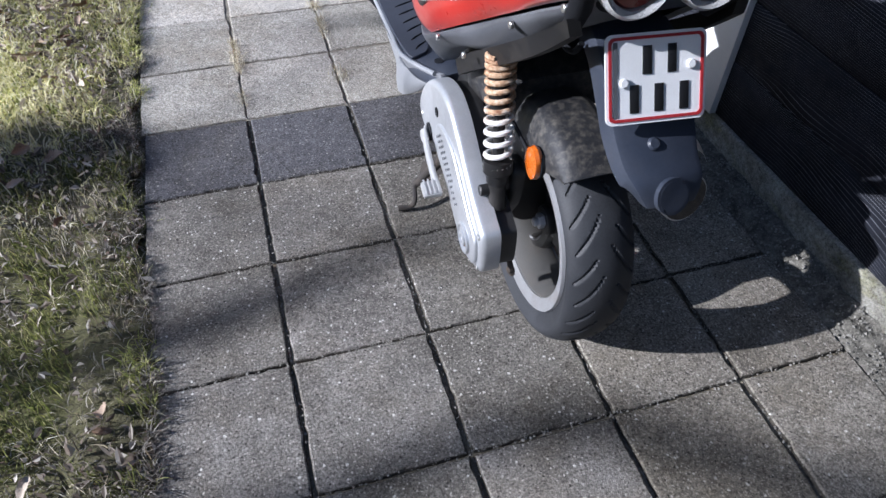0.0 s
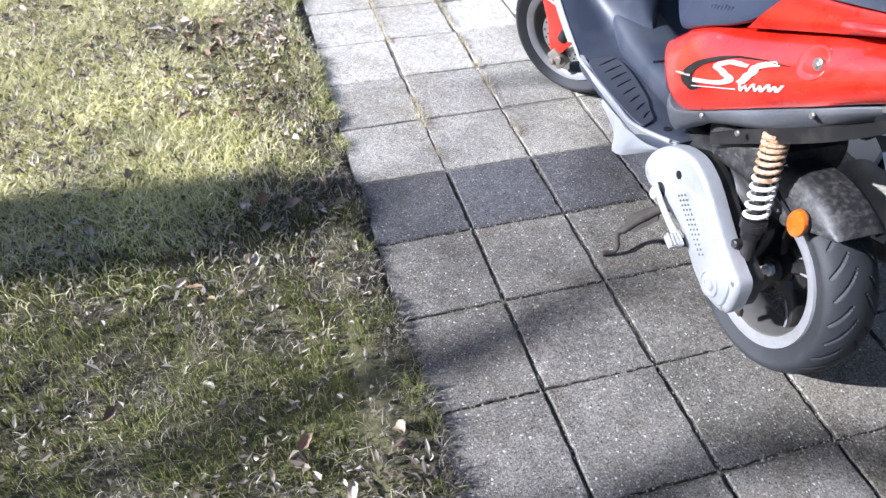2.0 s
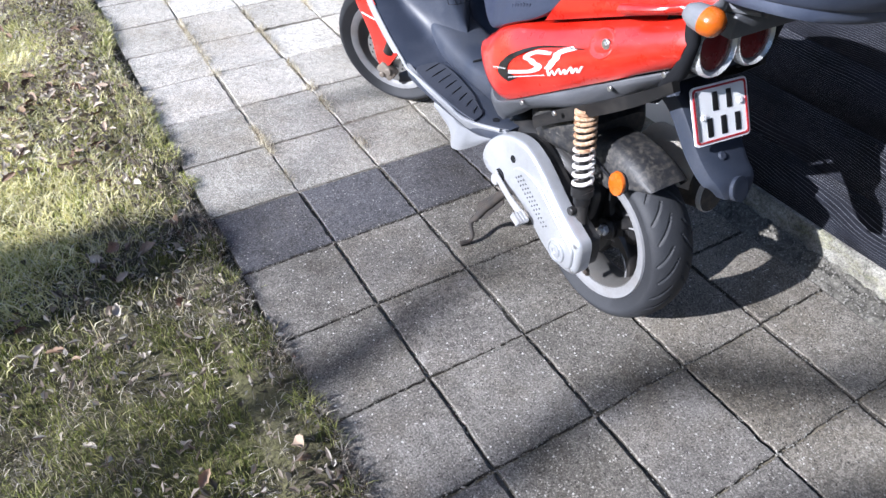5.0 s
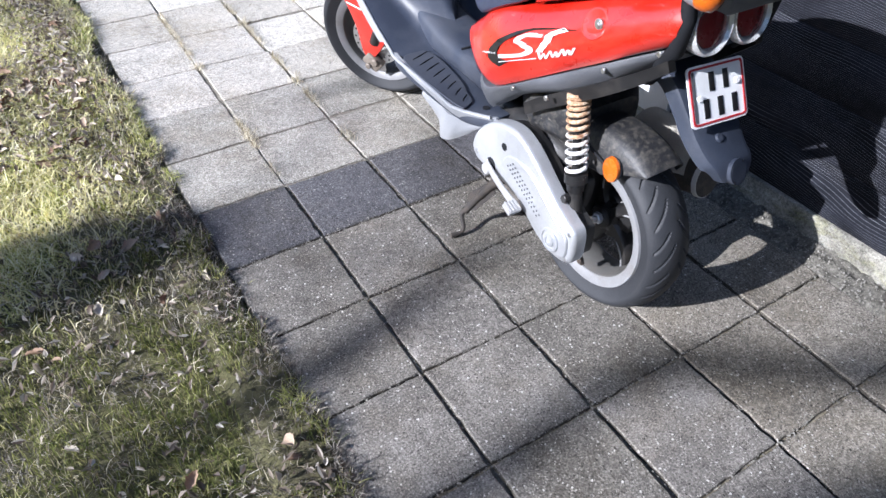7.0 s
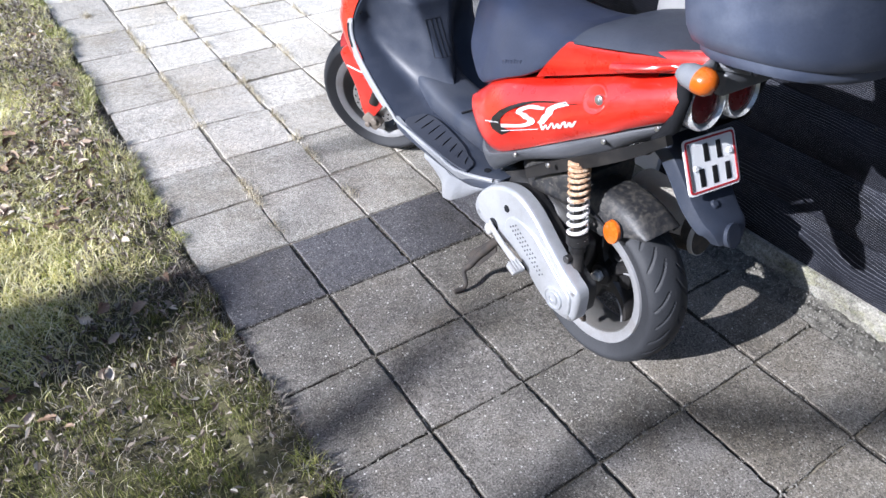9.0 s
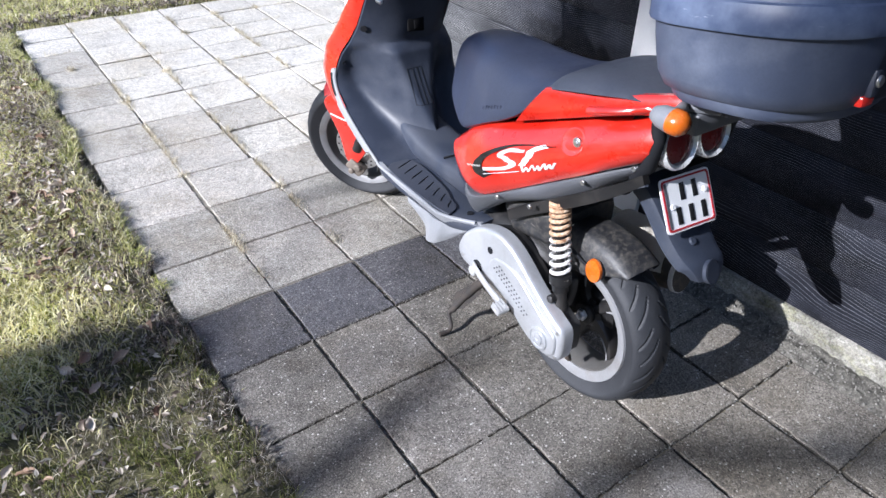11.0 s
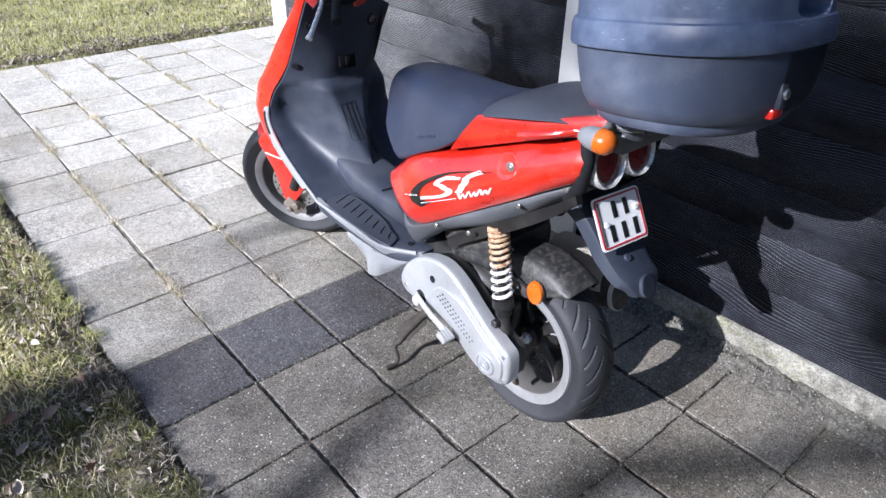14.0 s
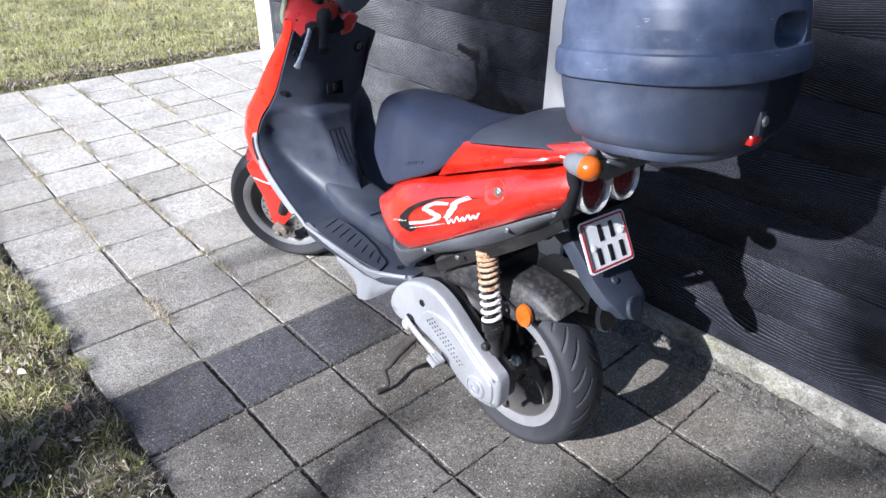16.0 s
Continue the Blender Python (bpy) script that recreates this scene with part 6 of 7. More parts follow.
for j in range(-9, 11):
    for i in range(-1, 11):
        old = j >= 0
        x, y = (-0.006 + (i + 0.5) * WIDE_X, (j + 0.5) * WIDE_Y) if old else ((i + 0.5) * SLAB_SIZE, (j + 0.5) * SLAB_SIZE)
        if i > 3 and y < 1.75:
            continue
        if i == 3 and y < 1.75:
            me, x = (rng.choice(CUT_BRIGHT), (0.92 + PATH_RIGHT) / 2) if old else (rng.choice(CUT), (0.9 + PATH_RIGHT) / 2)
        else:
            # paler slabs further off and to the right put sun glare into the colour
            glare = 0.55 * (x - 0.35) + 0.28 * (y - 1.5)
            me = rng.choice((SOFT if j == 0 or (j == 1 and i < 2) else BRIGHT if glare + rng.uniform(-0.22, 0.22) > 0 else MID) if old else DARK if j == -1 else TAN if i == 2 and j < -2 else NEAR)
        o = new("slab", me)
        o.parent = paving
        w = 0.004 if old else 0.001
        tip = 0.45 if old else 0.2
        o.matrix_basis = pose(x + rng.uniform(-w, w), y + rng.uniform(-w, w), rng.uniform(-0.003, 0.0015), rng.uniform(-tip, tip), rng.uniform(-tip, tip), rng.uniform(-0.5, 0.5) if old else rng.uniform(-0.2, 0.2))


bm = bmesh.new()
grid(bm, [[(x, y, -0.0046 - 0.0065 * abs(noise.noise((x * 3.1, y * 3.1, 3))) * (1 if x < 0.45 else 0.45)) for x in [-0.296 + 0.05 * i for i in range(78)]] for y in [-0.004 + 0.05 * j for j in range(71)]])
part("joint_sand", bm, SAND_PALE, paving, "pale sand filling the old joints")
bm = bmesh.new()
grid(bm, [[(x, y, -0.0125 - 0.004 * abs(noise.noise((x * 9, y * 9, 3)))) for x in [-0.296 + 0.05 * i for i in range(31)]] for y in [-2.72 + 0.05 * j for j in range(55)]])
part("joint_sand", bm, SAND, paving, "sandy filling in the joints")


# ---- grass, straw, leaves ----
def blades(name, mat, places, length, width, lean, seed, label, category, flat_share=0.0):
    """Many tapered, bent blades in one mesh, rooted at the given places."""
    g = np.random.default_rng(seed)
    n = len(places)
    ang, turn = g.uniform(0, 2 * np.pi, n), g.uniform(0, 2 * np.pi, n)
    L = length * g.uniform(0.45, 1.25, n)
    tilt = np.abs(g.normal(0, lean, n)) + (g.random(n) < flat_share) * g.uniform(0.6, 1.2, n)
    tilt = np.clip(tilt, 0, 1.45)
    wd = width * g.uniform(0.6, 1.3, n)
    dirs = np.c_[np.cos(ang), np.sin(ang)]
    wx, wy = np.cos(turn) * wd / 2, np.sin(turn) * wd / 2
    pts = [places]
    for step, bend in ((0.36, 0.35), (0.34, 0.9), (0.30, 1.35)):
        an = np.clip(tilt * bend, 0, 1.62)
        pts.append(pts[-1] + np.c_[dirs * (L * step * np.sin(an))[:, None], L * step * np.cos(an)])
        side = g.normal(0, 0.22, n)
        dirs = np.c_[dirs[:, 0] - dirs[:, 1] * side, dirs[:, 1] + dirs[:, 0] * side]
        dirs /= np.linalg.norm(dirs, axis=1)[:, None]
    off = np.c_[wx, wy, np.zeros(n)]
    v = np.stack([pts[0] - off, pts[0] + off, pts[1] - off * 0.95, pts[1] + off * 0.95, pts[2] - off * 0.7, pts[2] + off * 0.7, pts[3]], 1).reshape(-1, 3)
    k = (np.arange(n) * 7)[:, None]
    quads, tris = np.concatenate([k + np.array([[0, 1, 3, 2]]), k + np.array([[2, 3, 5, 4]])]), k + np.array([[4, 5, 6]])
    me = bpy.data.meshes.new(name)
    me.vertices.add(len(v))
    me.vertices.foreach_set("co", v.ravel())
    loops = np.concatenate([quads.ravel(), tris.ravel()])
    me.loops.add(len(loops))
    me.loops.foreach_set("vertex_index", loops.astype(np.int32))
    me.polygons.add(3 * n)
    me.polygons.foreach_set("loop_start", np.concatenate([np.arange(2 * n) * 4, 8 * n + np.arange(n) * 3]).astype(np.int32))
    me.polygons.foreach_set("loop_total", np.concatenate([np.full(2 * n, 4), np.full(n, 3)]).astype(np.int32))
    me.update(calc_edges=True)
    me.materials.append(mat)
    return tagged(new(name, me), label, category, kind="stuff")


def edge_x(y):
    return PATH_LEFT + 0.02 - 0.045 * min(1, max(0, y + 0.6)) + 0.042 * noise.noise((0.3, y * 3.1, 0.7)) + 0.040 * noise.noise((0.9, y * 11.0, 2.7))


def crust(x, y):
    """Height of the soil and thatch that has crept over the edge of the slabs."""
    f = min(1.0, max(0.0, edge_x(y) - x) / 0.09)
    return -0.003 + 0.016 * f ** 0.6 + 0.006 * f * noise.noise((x * 24, y * 24, 3.3)) + 0.004 * f * noise.noise((x * 70, y * 70, 8.1))


bm = bmesh.new()
rows = []
for i in range(620):
    y = -2.6 + 0.01 * i
    x1 = edge_x(y) + 0.010 * noise.noise((0.2, y * 40.0, 6.0))
    rows.append([(x, y, crust(x, y)) for x in [-0.48] + [-0.42 + (x1 + 0.42) * j / 12 for j in range(13)]])
    rows[-1][0] = (-0.50, y, -0.03)
grid(bm, rows)
tagged(part("soil_edge", bm, SOIL, label="dark soil and thatch creeping over the slab edges", angle=70), category="soil", kind="structure")


def scatter(n, x0, x1, y0, y1, seed, keep):
    """Places on the lawn, kept where keep(x, y, r) says so."""
    g = np.random.default_rng(seed)
    xs, ys, r = g.uniform(x0, x1, n), g.uniform(y0, y1, n), g.random(n)
    return np.array([(x, y, max(lawn_height(x, y), crust(x, y) if -0.42 < x < edge_x(y) else -1.0) - 0.002) for x, y, k in zip(xs, ys, r) if keep(x, y, k)])


def lush(x, y):
    """Share of green: thin and withered near the paving edge, patchy elsewhere."""
    d = min(1.0, max(0.0, edge_x(y) - x) / 0.6)
    return 0.28 + 0.42 * d + 0.22 * min(1.0, max(0.0, y / 0.3)) + 0.8 * noise.noise((x * 2.6, y * 2.6, 4.1)) + 1.3 * noise.noise((x * 11, y * 11, 7.7))


def bare(x, y):
    """Bare, trodden spots where the soil shows."""
    return noise.noise((x * 6.5, y * 6.5, 12.3)) > 0.10 + 0.50 * min(1, max(0, edge_x(y) - x) / 0.7) + 0.35 * min(1, max(0, y + 0.2) / 0.6)


def shady(x, y):
    """The mossy stretch of lawn by the near slabs and along the paving, coloured as if shaded."""
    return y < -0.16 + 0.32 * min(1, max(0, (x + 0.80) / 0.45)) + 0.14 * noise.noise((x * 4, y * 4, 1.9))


blades("lawn_grass", GREEN, scatter(120000, -2.0, -0.26, -1.7, 3.4, 21, lambda x, y, k: not shady(x, y) and x < edge_x(y) and k < lush(x, y) * (0.6 + 0.4 * min(1, max(0, (y + 0.5) / 0.7))) + 0.08 and not bare(x, y)), 0.046, 0.0022, 0.9, 31, "short patchy green lawn grass", "grass", 0.25)
blades("damp_grass", GREEN_SHADED, scatter(150000, -2.0, -0.26, -1.7, 3.4, 21, lambda x, y, k: shady(x, y) and x < edge_x(y) and k < lush(x, y) * 1.1 + 0.15 and not bare(x, y)), 0.046, 0.0020, 0.8, 41, "mossy green grass near the paving, coloured darker for tree shade", "grass", 0.1)
blades("withered_grass", STRAW, scatter(105000, -2.0, -0.24, -1.7, 3.4, 22, lambda x, y, k: x < edge_x(y) + 0.004 and k < (1.0 - 0.75 * lush(x, y)) * (0.22 if bare(x, y) else 0.75 + 0.7 * noise.noise((x * 13, y * 13, 5.5))) * (0.42 if shady(x, y) else 1.25)), 0.050, 0.0019, 0.9, 32, "withered straw-coloured grass along the paving", "grass", 0.6)
blades("matted_grass", MATTED, scatter(120000, -2.0, -0.3, -0.4, 3.4, 26, lambda x, y, k: x < edge_x(y) - 0.01 and k < min(1, (y + 0.5) / 0.6) * (0.3 if shady(x, y) else 1.0) * (0.22 + 0.78 * min(1, max(0, edge_x(y) - 0.1 - x) / 0.45)) and not bare(x, y)), 0.062, 0.0036, 0.3, 36, "matted yellow-green grass, coloured pale for strong sun", "grass", 1.0)
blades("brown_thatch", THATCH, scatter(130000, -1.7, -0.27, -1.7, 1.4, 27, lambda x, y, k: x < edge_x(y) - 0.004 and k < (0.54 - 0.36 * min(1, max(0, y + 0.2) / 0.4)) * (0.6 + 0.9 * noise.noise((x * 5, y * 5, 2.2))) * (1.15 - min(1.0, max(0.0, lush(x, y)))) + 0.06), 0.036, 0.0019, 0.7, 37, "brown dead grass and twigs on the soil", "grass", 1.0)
blades("overhanging_grass", THATCH, scatter(50000, -0.42, -0.2, -1.7, 3.4, 25, lambda x, y, k: abs(x - edge_x(y) + 0.006) < 0.034 + 0.030 * noise.noise((1.5, y * 7, 4.1)) and k < 0.7 + 1.0 * noise.noise((x * 4, y * 9, 2.2))), 0.044, 0.0019, 1.0, 35, "straw hanging over the edge of the paving", "grass", 1.0)
blades("overhanging_green", GREEN, scatter(34000, -0.42, -0.2, -1.7, 3.4, 28, lambda x, y, k: abs(x - edge_x(y) + 0.008) < 0.032 + 0.030 * noise.noise((7.5, y * 6, 1.3)) and k < 0.15 + 1.6 * noise.noise((x * 4, y * 6, 8.2))), 0.050, 0.0022, 0.9, 38, "green grass hanging over the edge of the paving", "grass", 0.75)
blades("far_lawn_grass", GREEN, scatter(90000, -2.5, 4.4, 3.44, 7.5, 23, lambda x, y, k: y > 3.50 + 0.06 * noise.noise((x * 3, 0.4, 6)) and k < 0.8 + 0.6 * noise.noise((x * 1.9, y * 1.9, 1.1))), 0.055, 0.0040, 0.7, 33, "sunlit green lawn beyond the paving", "grass", 0.25)
blades("far_matted_grass", MATTED, scatter(95000, -2.5, 4.4, 3.5, 7.5, 29, lambda x, y, k: y > 3.51 + 0.06 * noise.noise((x * 3, 0.4, 6)) and k < 0.85 + 0.5 * noise.noise((x * 2.5, y * 2.5, 3))), 0.06, 0.0036, 0.4, 39, "matted grass beyond the paving, coloured pale for strong sun", "grass", 1.0)
blades("far_withered_grass", STRAW, scatter(75000, -2.5, 4.4, 3.42, 7.5, 24, lambda x, y, k: y > 3.48 + 0.06 * noise.noise((x * 3, 0.4, 6)) and k < (1.0 if y < 3.8 else 0.6)), 0.06, 0.0034, 0.8, 34, "withered grass in the far lawn", "grass", 0.6)


g = np.random.default_rng(40)
spots = []
for line in (-0.006, 0.3025, 0.611, 0.9195):
    for y, dx, k in zip(g.uniform(0.06, 3.4, 2600), g.normal(0, 0.008, 2600), g.random(2600)):
        if noise.noise((line * 7, y * 4.0, 9.1)) > (0.0 if line < 0.5 else 0.2) and k < 0.9:
            spots.append((line + dx, y, -0.004))
for y in (2.226, 2.544, 2.862, 3.18):
    for x, dy, k in zip(g.uniform(-0.3, 2.4, 700), g.normal(0, 0.008, 700), g.random(700)):
        if noise.noise((x * 3.0, y * 7.0, 5.1)) > 0.22:
            spots.append((x, y + dy, -0.004))
for x, y, n in ((0.302, 1.27, 90), (-0.006, 0.95, 70), (0.302, 0.64, 80), (0.611, 0.40, 70), (0.611, 1.58, 60), (-0.006, 1.90, 110), (0.302, 2.23, 120), (0.611, 2.86, 110), (-0.15, 2.54, 90), (0.92, 3.18, 80), (1.23, 3.18, 70), (0.302, 0.16, 60), (-0.006, 0.35, 60)):
    spots += [(x + dx, y + dy, -0.002) for dx, dy in zip(g.normal(0, 0.014, n), g.normal(0, 0.022, n))]
blades("joint_grass", STRAW, np.array(spots), 0.034, 0.0020, 0.9, 41, "dry grass tufts in the paving joints", "grass", 0.5)

def pebbles(name, places, size, seed, label):
    """Many small angular stones in one mesh."""
    g = np.random.default_rng(seed)
    n = len(places)
    unit = np.array([(1, 0, 0), (-1, 0, 0), (0, 1, 0), (0, -1, 0), (0, 0, 1), (0, 0, -1)], float)
    s = size * g.uniform(0.35, 1.4, n) ** 1.6
    v = (places[:, None, :] + unit[None] * g.uniform(0.55, 1.2, (n, 6, 1)) * s[:, None, None] + g.normal(0, 0.15, (n, 6, 3)) * s[:, None, None]).reshape(-1, 3)
    tri = np.array([(0, 2, 4), (2, 1, 4), (1, 3, 4), (3, 0, 4), (2, 0, 5), (1, 2, 5), (3, 1, 5), (0, 3, 5)])
    f = (np.arange(n)[:, None, None] * 6 + tri[None]).reshape(-1, 3)
    me = bpy.data.meshes.new(name)
    me.from_pydata(v.tolist(), [], f.tolist())
    me.materials.append(GRIT)
    return tagged(new(name, me), label, "grit", kind="stuff")


g = np.random.default_rng(90)
k = 4200
strip = np.c_[g.uniform(PATH_RIGHT - 0.015, 1.25, k), g.uniform(-2.4, 1.6, k), g.uniform(0.004, 0.016, k)]
strip[:, 2] += 0.018 * (strip[:, 0] - PATH_RIGHT) / 0.08
pebbles("mortar_crumbs", strip, 0.0028, 91, "crumbs of broken mortar along the plinth")
k = 3200
joint = np.c_[g.uniform(-0.29, 1.16, k), -0.30 * g.integers(0, 7, k) + g.normal(0, 0.0035, k), g.uniform(-0.006, -0.001, k)]
along = np.c_[0.30 * g.integers(0, 4, k // 2) + g.normal(0, 0.003, k // 2), g.uniform(-2.0, 0.0, k // 2), g.uniform(-0.010, -0.003, k // 2)]
pebbles("joint_grit", np.concatenate([joint, along]), 0.0022, 92, "sand and grit lying in the joints")

litter = thing("leaf_litter", "curled dry fallen leaves lying in the grass", "leaves")


def leaf_mesh(seed):
    """A dry leaf: ragged outline, rolled in along its length and twisted."""
    rng = random.Random(seed)
    bm = bmesh.new()
    w = rng.uniform(0.42, 0.75)
    roll0, roll1, twist, bend = rng.uniform(0.3, 1.3), rng.uniform(0.3, 1.6), rng.uniform(-1.2, 1.2), rng.uniform(-0.6, 0.8)
    rows = []
    for i in range(10):
        f = i / 9
        half = w * 0.5 * math.sin(math.pi * min(1, f * 0.95 + 0.03)) ** 0.65 * rng.uniform(0.78, 1.12) + 0.008
        roll = roll0 + (roll1 - roll0) * f
        row = []
        for j in range(7):
            s = -1 + j / 3
            an = s * roll
            y, z = half * math.sin(an) / max(0.3, roll), half * (1 - math.cos(an)) / max(0.3, roll) * 1.6
            c, d = math.cos(twist * (f - 0.5)), math.sin(twist * (f - 0.5))
            row.append((f - 0.5, y * c - z * d, y * d + z * c + bend * 0.4 * (f - 0.5) ** 2 + 0.025 * rng.uniform(-1, 1)))
        rows.append(row)
    grid(bm, rows)
    tube(bm, [(-0.5, 0, bend * 0.1), (-0.62, 0.02, bend * 0.1 + 0.02)], 0.008, 4)
    bmesh.ops.recalc_face_normals(bm, faces=bm.faces)
    me = bpy.data.meshes.new("leaf")
    bm.to_mesh(me)
    bm.free()
    me.materials.append(LEAF)
    me.shade_smooth()
    return me


LEAVES = [leaf_mesh(s) for s in range(14)]
rng = random.Random(19)
count = 0
while count < 280:
    if count < 250:
        x, y = (rng.uniform(-0.85, -0.3), rng.uniform(-0.2, 1.3)) if count % 5 < 2 else (rng.uniform(-1.7, -0.3), rng.uniform(-1.4, 2.6))
        near = min(1, max(0, (x + 1.7) / 1.1))
        if x > edge_x(y) - 0.02 or rng.random() > 0.2 + 0.8 * near or noise.noise((x * 3.0, y * 3.0, 3.3)) < rng.uniform(-0.4, 0.3):
            continue
    else:
        x, y = rng.uniform(-0.5, 3.0), 3.58 + abs(rng.gauss(0, 0.25))
    o = new("leaf", rng.choice(LEAVES))
    o.parent = litter
    size = rng.uniform(0.030, 0.062)
    o.matrix_basis = pose(x, y, max(0, lawn_height(x, y), crust(x, y)) + (rng.uniform(0.016, 0.030) if x < edge_x(y) - 0.10 else rng.uniform(0.006, 0.014)), rng.uniform(-40, 40), rng.uniform(-25, 25), rng.uniform(0, 360)) @ Matrix.Scale(size, 4)
    count += 1


bits = bmesh.new()
rng = random.Random(77)
n_bits = 0
while n_bits < 15500:
    x, y = rng.uniform(-2.2, -0.25), rng.uniform(-1.7, 3.1)
    far = n_bits > 12500
    if far:
        x, y = rng.uniform(-1.0, 3.8), 3.50 + (abs(rng.gauss(0, 0.10)) if rng.random() < 0.3 else rng.uniform(0, 3.4))
    elif x > edge_x(y) or rng.random() > (0.10 if y < -0.2 else 0.26) + (0.30 if y < -0.2 else 0.74) * min(1, (x + 2.2) / 1.9) or noise.noise((x * 2.6, y * 2.6, 3.3)) < rng.uniform(-0.5, 0.35):
        continue
    m = pose(x, y, max(0, lawn_height(x, y), crust(x, y) if not far else 0) + (rng.uniform(0.008, 0.030) if x < edge_x(y) - 0.08 or far else rng.uniform(0.003, 0.012)), rng.uniform(-60, 60), rng.uniform(-60, 60), rng.uniform(0, 360))
    L, w, cu = rng.uniform(0.005, 0.016) * (1.7 if far else 1) * (1.5 if n_bits % 5 == 0 else 1), rng.uniform(0.0026, 0.007) * (1.6 if far else 1) * (1.4 if n_bits % 5 == 0 else 1), rng.uniform(0.3, 1.4)
    a, b, c, d, e, f = [bits.verts.new(m @ Vector(p)) for p in ((-L, 0, 0), (-0.2 * L, w, cu * w), (0.5 * L, 0.8 * w, cu * w), (L, 0, 0.5 * cu * L), (0.3 * L, -0.7 * w, cu * w), (-0.3 * L, -w, cu * w))]
    bits.faces.new((a, b, c, d))
    bits.faces.new((a, d, e, f))
    n_bits += 1
tagged(part("leaf_fragments", bits, SCRAPS, label="pale broken leaf fragments strewn in the grass", angle=10), category="leaves", kind="stuff")


# ---- unseen evergreen hedges added to block low sky light ----
def make_hedge(x0, y0, x1, y1, height, seed):
    bm = bmesh.new()
    a, b = Vector((x0, y0, 0)), Vector((x1, y1, 0))
    side = (b - a).cross(Vector((0, 0, 1))).normalized()
    rows = []
    for i in range(60):
        p = a + (b - a) * i / 59
        rows.append([p + side * (w * (1 + 0.35 * noise.noise((i * 0.7, z, seed)))) + Vector((0, 0, z * (1 + 0.08 * noise.noise((i * 0.5, w, seed + 3))))) for w, z in ((-0.9, -0.1), (-1.0, height * 0.3), (-0.8, height * 0.7), (-0.35, height), (0.35, height), (0.8, height * 0.7), (1.0, height * 0.3), (0.9, -0.1))])
    grid(bm, rows, close_u=True, cap=True)
    return tagged(part("hedge", bm, HEDGE, label="unseen tall dark hedge added to cut low sky light", angle=60), category="hedge", kind="structure")


make_hedge(-24, -30, -24, 34, 8.5, 1)
make_hedge(-24, -20, 30, -20, 7.0, 5)


# ---- unseen bare trees added on the lawn to shade the paving and wall ----
def bare_tree(x, y, height, radius, seed, clear=0.6, bends=(), limbs=9):
    """bends: (z, y, radius) along a crooked trunk; without them it is straight."""
    rng = random.Random(seed)
    tree = thing("bare_tree", "unseen leafless tree with grey bark, added to cast shade", "tree", pose(x, y, -0.02), group="lawn trees")
    bm = bmesh.new()
    if bends:
        c = curve_points([(r, yy, z) for z, yy, r in bends], 21)
        pts = [Vector((0, p.y, p.z)) for p in c]
        tube(bm, pts, [p.x for p in c], 16)
        pts = pts[::2]
    else:
        pts = [Vector((0.05 * math.sin(5 * f + seed) * f, 0.04 * math.cos(4 * f + seed) * f, f * height)) for f in (i / 10 for i in range(11))]
        tube(bm, pts, [radius * (1.25 if i == 0 else 1 - 0.55 * i / 10) for i in range(11)], 14)
    part("trunk", bm, BARK, tree)
    bm = bmesh.new()

    def branch(p, d, length, r, level):
        q = [p]
        for k in range(4):
            d = (d + Vector((rng.gauss(0, 0.16), rng.gauss(0, 0.16), rng.gauss(0.05, 0.1)))).normalized()
            q.append(q[-1] + d * length / 4)
        tube(bm, q, [r, r * 0.85, r * 0.7, r * 0.55, r * 0.35], 6)
        if level < 3:
            for k in range(3 + (level == 0)):
                s = q[rng.randint(1, 4)]
                dd = (d + Vector((rng.gauss(0, 0.7), rng.gauss(0, 0.7), abs(rng.gauss(0.5, 0.4))))).normalized()
                branch(s, dd, length * rng.uniform(0.5, 0.75), r * 0.55, level + 1)

    for k in range(limbs):
        f = clear + (1 - clear) * k / (limbs - 1)
        p = pts[min(10, int(f * 10))]
        a = rng.uniform(0, 2 * math.pi)
        branch(p, Vector((math.cos(a), math.sin(a), rng.uniform(0.3, 1.2))).normalized(), height * rng.uniform(0.2, 0.32), radius * 0.4 * (1.2 - f * 0.6), 0)
    part("crown", bm, BARK, tree)
    return tree


def shade_line(x0, line, base):
    """Bends of a trunk at x0 whose shadow runs along points of (x, y, radius) on the paving."""
    bends = [(SUN_SLOPE * (x - x0), y - SUN_DRIFT * (x - x0), r) for x, y, r in line]
    return ((0.0, bends[0][1], base),) + tuple(bends)


bare_tree(-12.0, 0.0, 6.2, 0.045, 3, 0.95, shade_line(-12.0, ((-3.5, 0.08, 0.20), (-1.8, 0.0, 0.19), (-0.8, -0.06, 0.21), (-0.50, -0.09, 0.18), (-0.30, -0.15, 0.09)), 0.22), 2)
bare_tree(-12.6, 0.0, 7.0, 0.04, 4, 0.97, shade_line(-12.6, ((-2.0, -0.86, 0.03), (-0.6, -0.80, 0.035), (-0.15, -0.755, 0.05), (0.15, -0.68, 0.04), (0.40, -0.62, 0.025)), 0.08), 2)
bare_tree(-13.2, 0.0, 8.0, 0.05, 5, 0.93, shade_line(-13.2, ((-2.0, -1.27, 0.05), (-0.3, -1.22, 0.048), (0.1, -1.22, 0.048), (0.35, -1.17, 0.045), (0.6, -1.21, 0.048), (0.9, -1.42, 0.05), (1.4, -1.75, 0.05)), 0.07), 4)
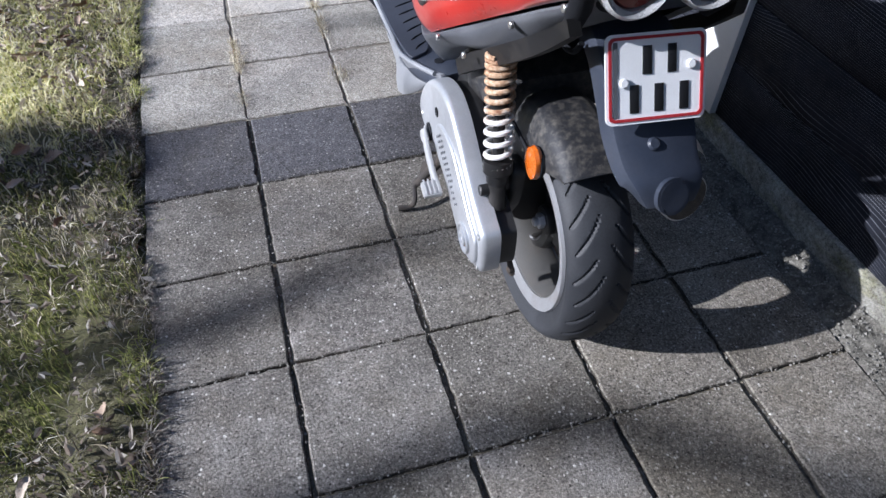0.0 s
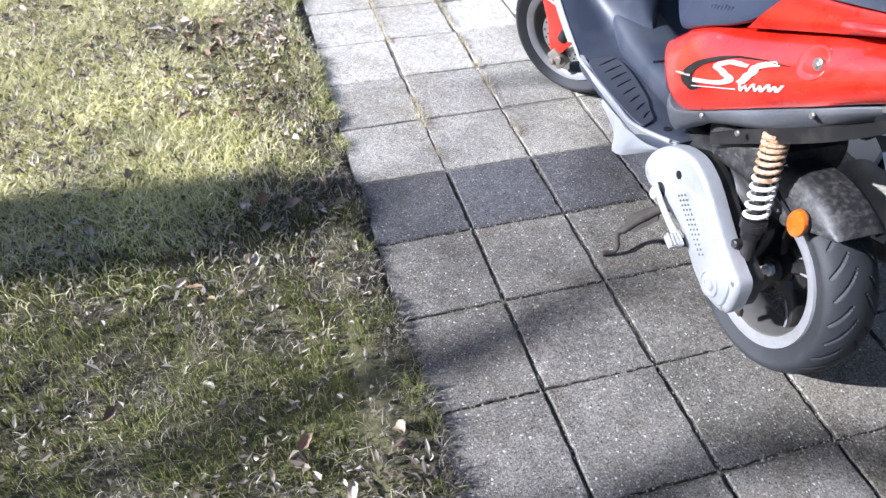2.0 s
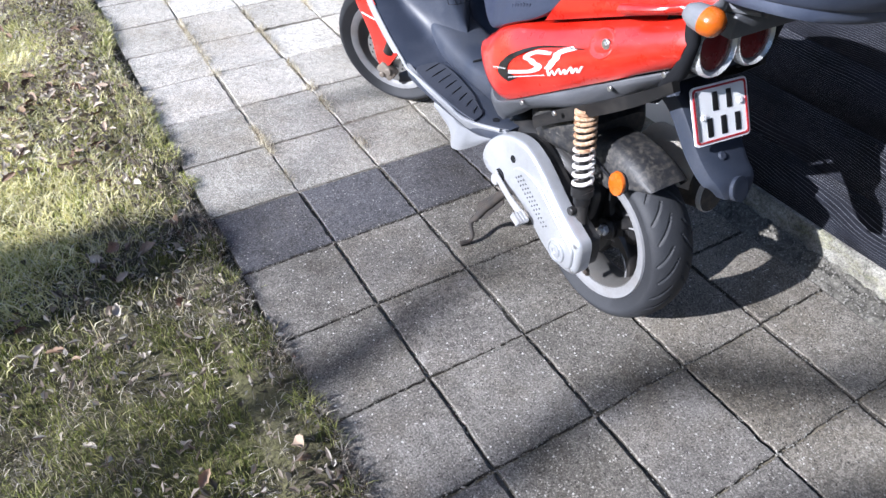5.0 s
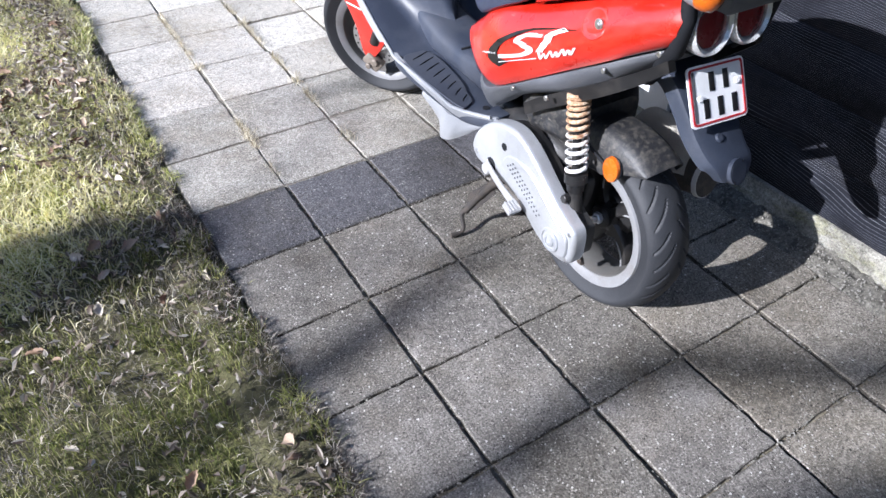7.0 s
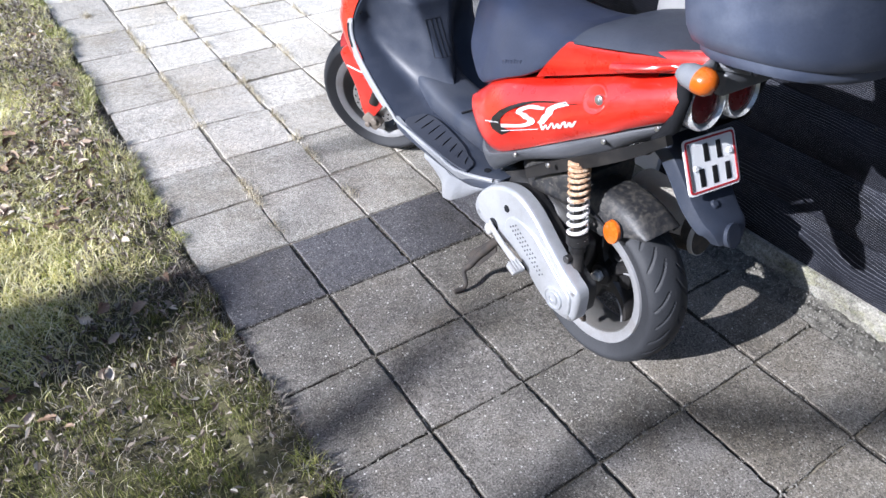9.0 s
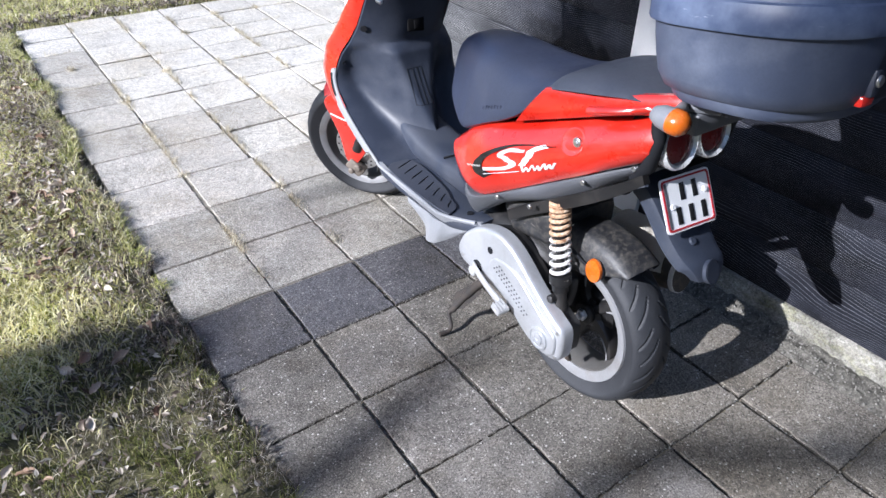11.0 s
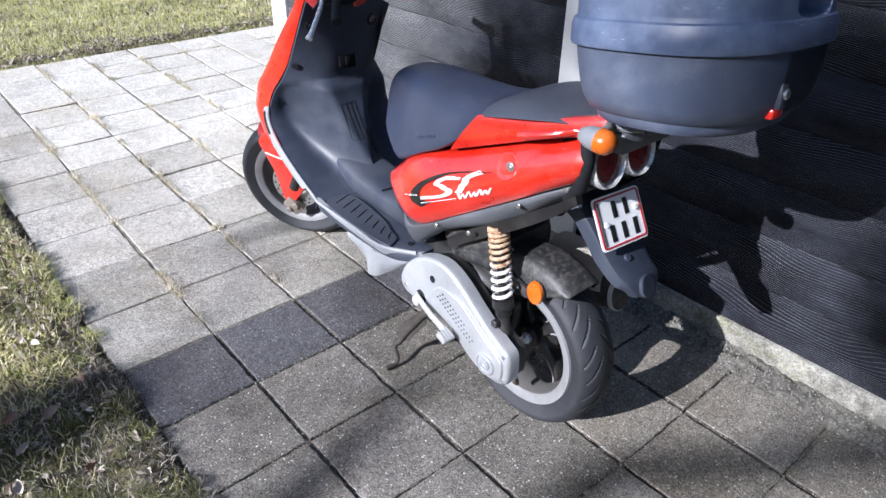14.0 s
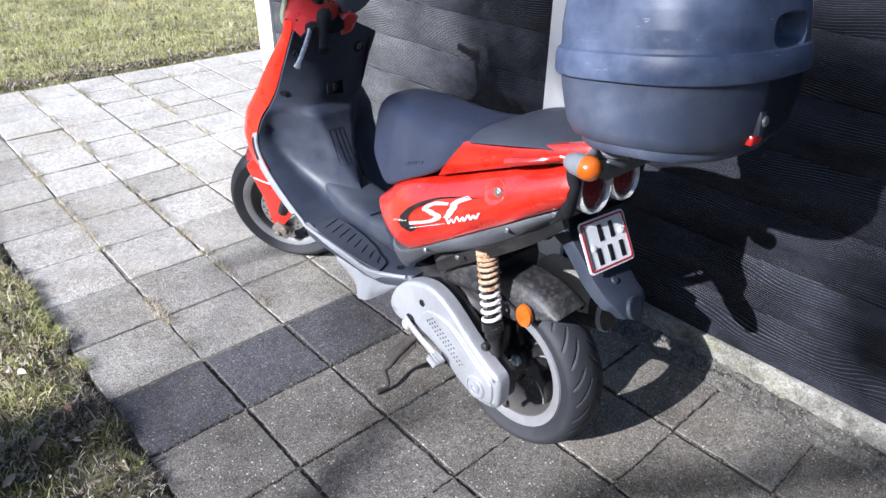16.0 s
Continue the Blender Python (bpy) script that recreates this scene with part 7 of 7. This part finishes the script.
bare_tree(-13.8, 0.0, 11.0, 0.065, 6, 0.80, shade_line(-13.8, ((-2.0, -1.66, 0.06), (0.0, -1.62, 0.06), (0.6, -1.66, 0.06), (1.2, -1.85, 0.06), (3.0, -1.9, 0.05)), 0.09), 14)
bare_tree(-13.0, 0.0, 7.3, 0.03, 21, 0.97, shade_line(-13.0, ((-2.0, -6.0, 0.05), (1.0, -6.0, 0.045), (2.5, -5.0, 0.04), (2.9, -3.0, 0.03), (3.2, -1.0, 0.025), (2.2, 0.3, 0.03), (1.4, 0.44, 0.035), (0.8, 0.46, 0.035), (0.30, 0.52, 0.02)), 0.04), 2)
bare_tree(-15.0, -1.85, 11.5, 0.09, 8, 0.78, limbs=12)


def shade_crown(bm, y, z0, z1, half, count, seed):
    """A loose crown of leaves round the top of a stem, added to dapple the wall."""
    g = np.random.default_rng(seed)
    for k in range(count):
        f = g.random()
        r = half * (0.45 + 0.55 * math.sin(math.pi * min(1, f * 1.15 + 0.08))) * g.random() ** 0.5
        a = g.uniform(0, 2 * math.pi)
        m = pose(r * math.cos(a), y + r * math.sin(a), z0 + (z1 - z0) * f, g.uniform(0, 180), g.uniform(0, 180), g.uniform(0, 360)) @ Matrix.Scale(g.uniform(0.03, 0.06), 4)
        bm.faces.new([bm.verts.new(m @ Vector(p)) for p in ((-1, 0, 0), (-0.2, 0.7, 0.1), (1, 0, 0.2), (-0.2, -0.7, 0.1))])


# unseen tree added to carry leaf clumps that shade parts of the wall
shade_tree = bare_tree(-14.0, 0.0, 9.0, 0.05, 11, 0.98, shade_line(-14.0, ((-2.0, -6.0, 0.10), (1.0, -6.0, 0.09), (2.5, -5.0, 0.07), (2.9, -3.0, 0.05), (3.3, -1.5, 0.035), (3.3, 0.1, 0.025)), 0.14), 2)
bm = bmesh.new()
for y, low, half, count, seed in ((-0.29, 0.42, 0.26, 750, 12), (0.02, 0.68, 0.18, 260, 13), (-1.95, 0.40, 0.40, 700, 14), (-1.66, 0.24, 0.40, 900, 16)):
    shade_crown(bm, y - SUN_DRIFT * 15.27, SUN_SLOPE * 15.27 + low, SUN_SLOPE * 15.27 + 2.3, half, count, seed)
part("shade_crown", bm, HEDGE, shade_tree, "unseen dark leaf crown added to shade the wall", angle=10)
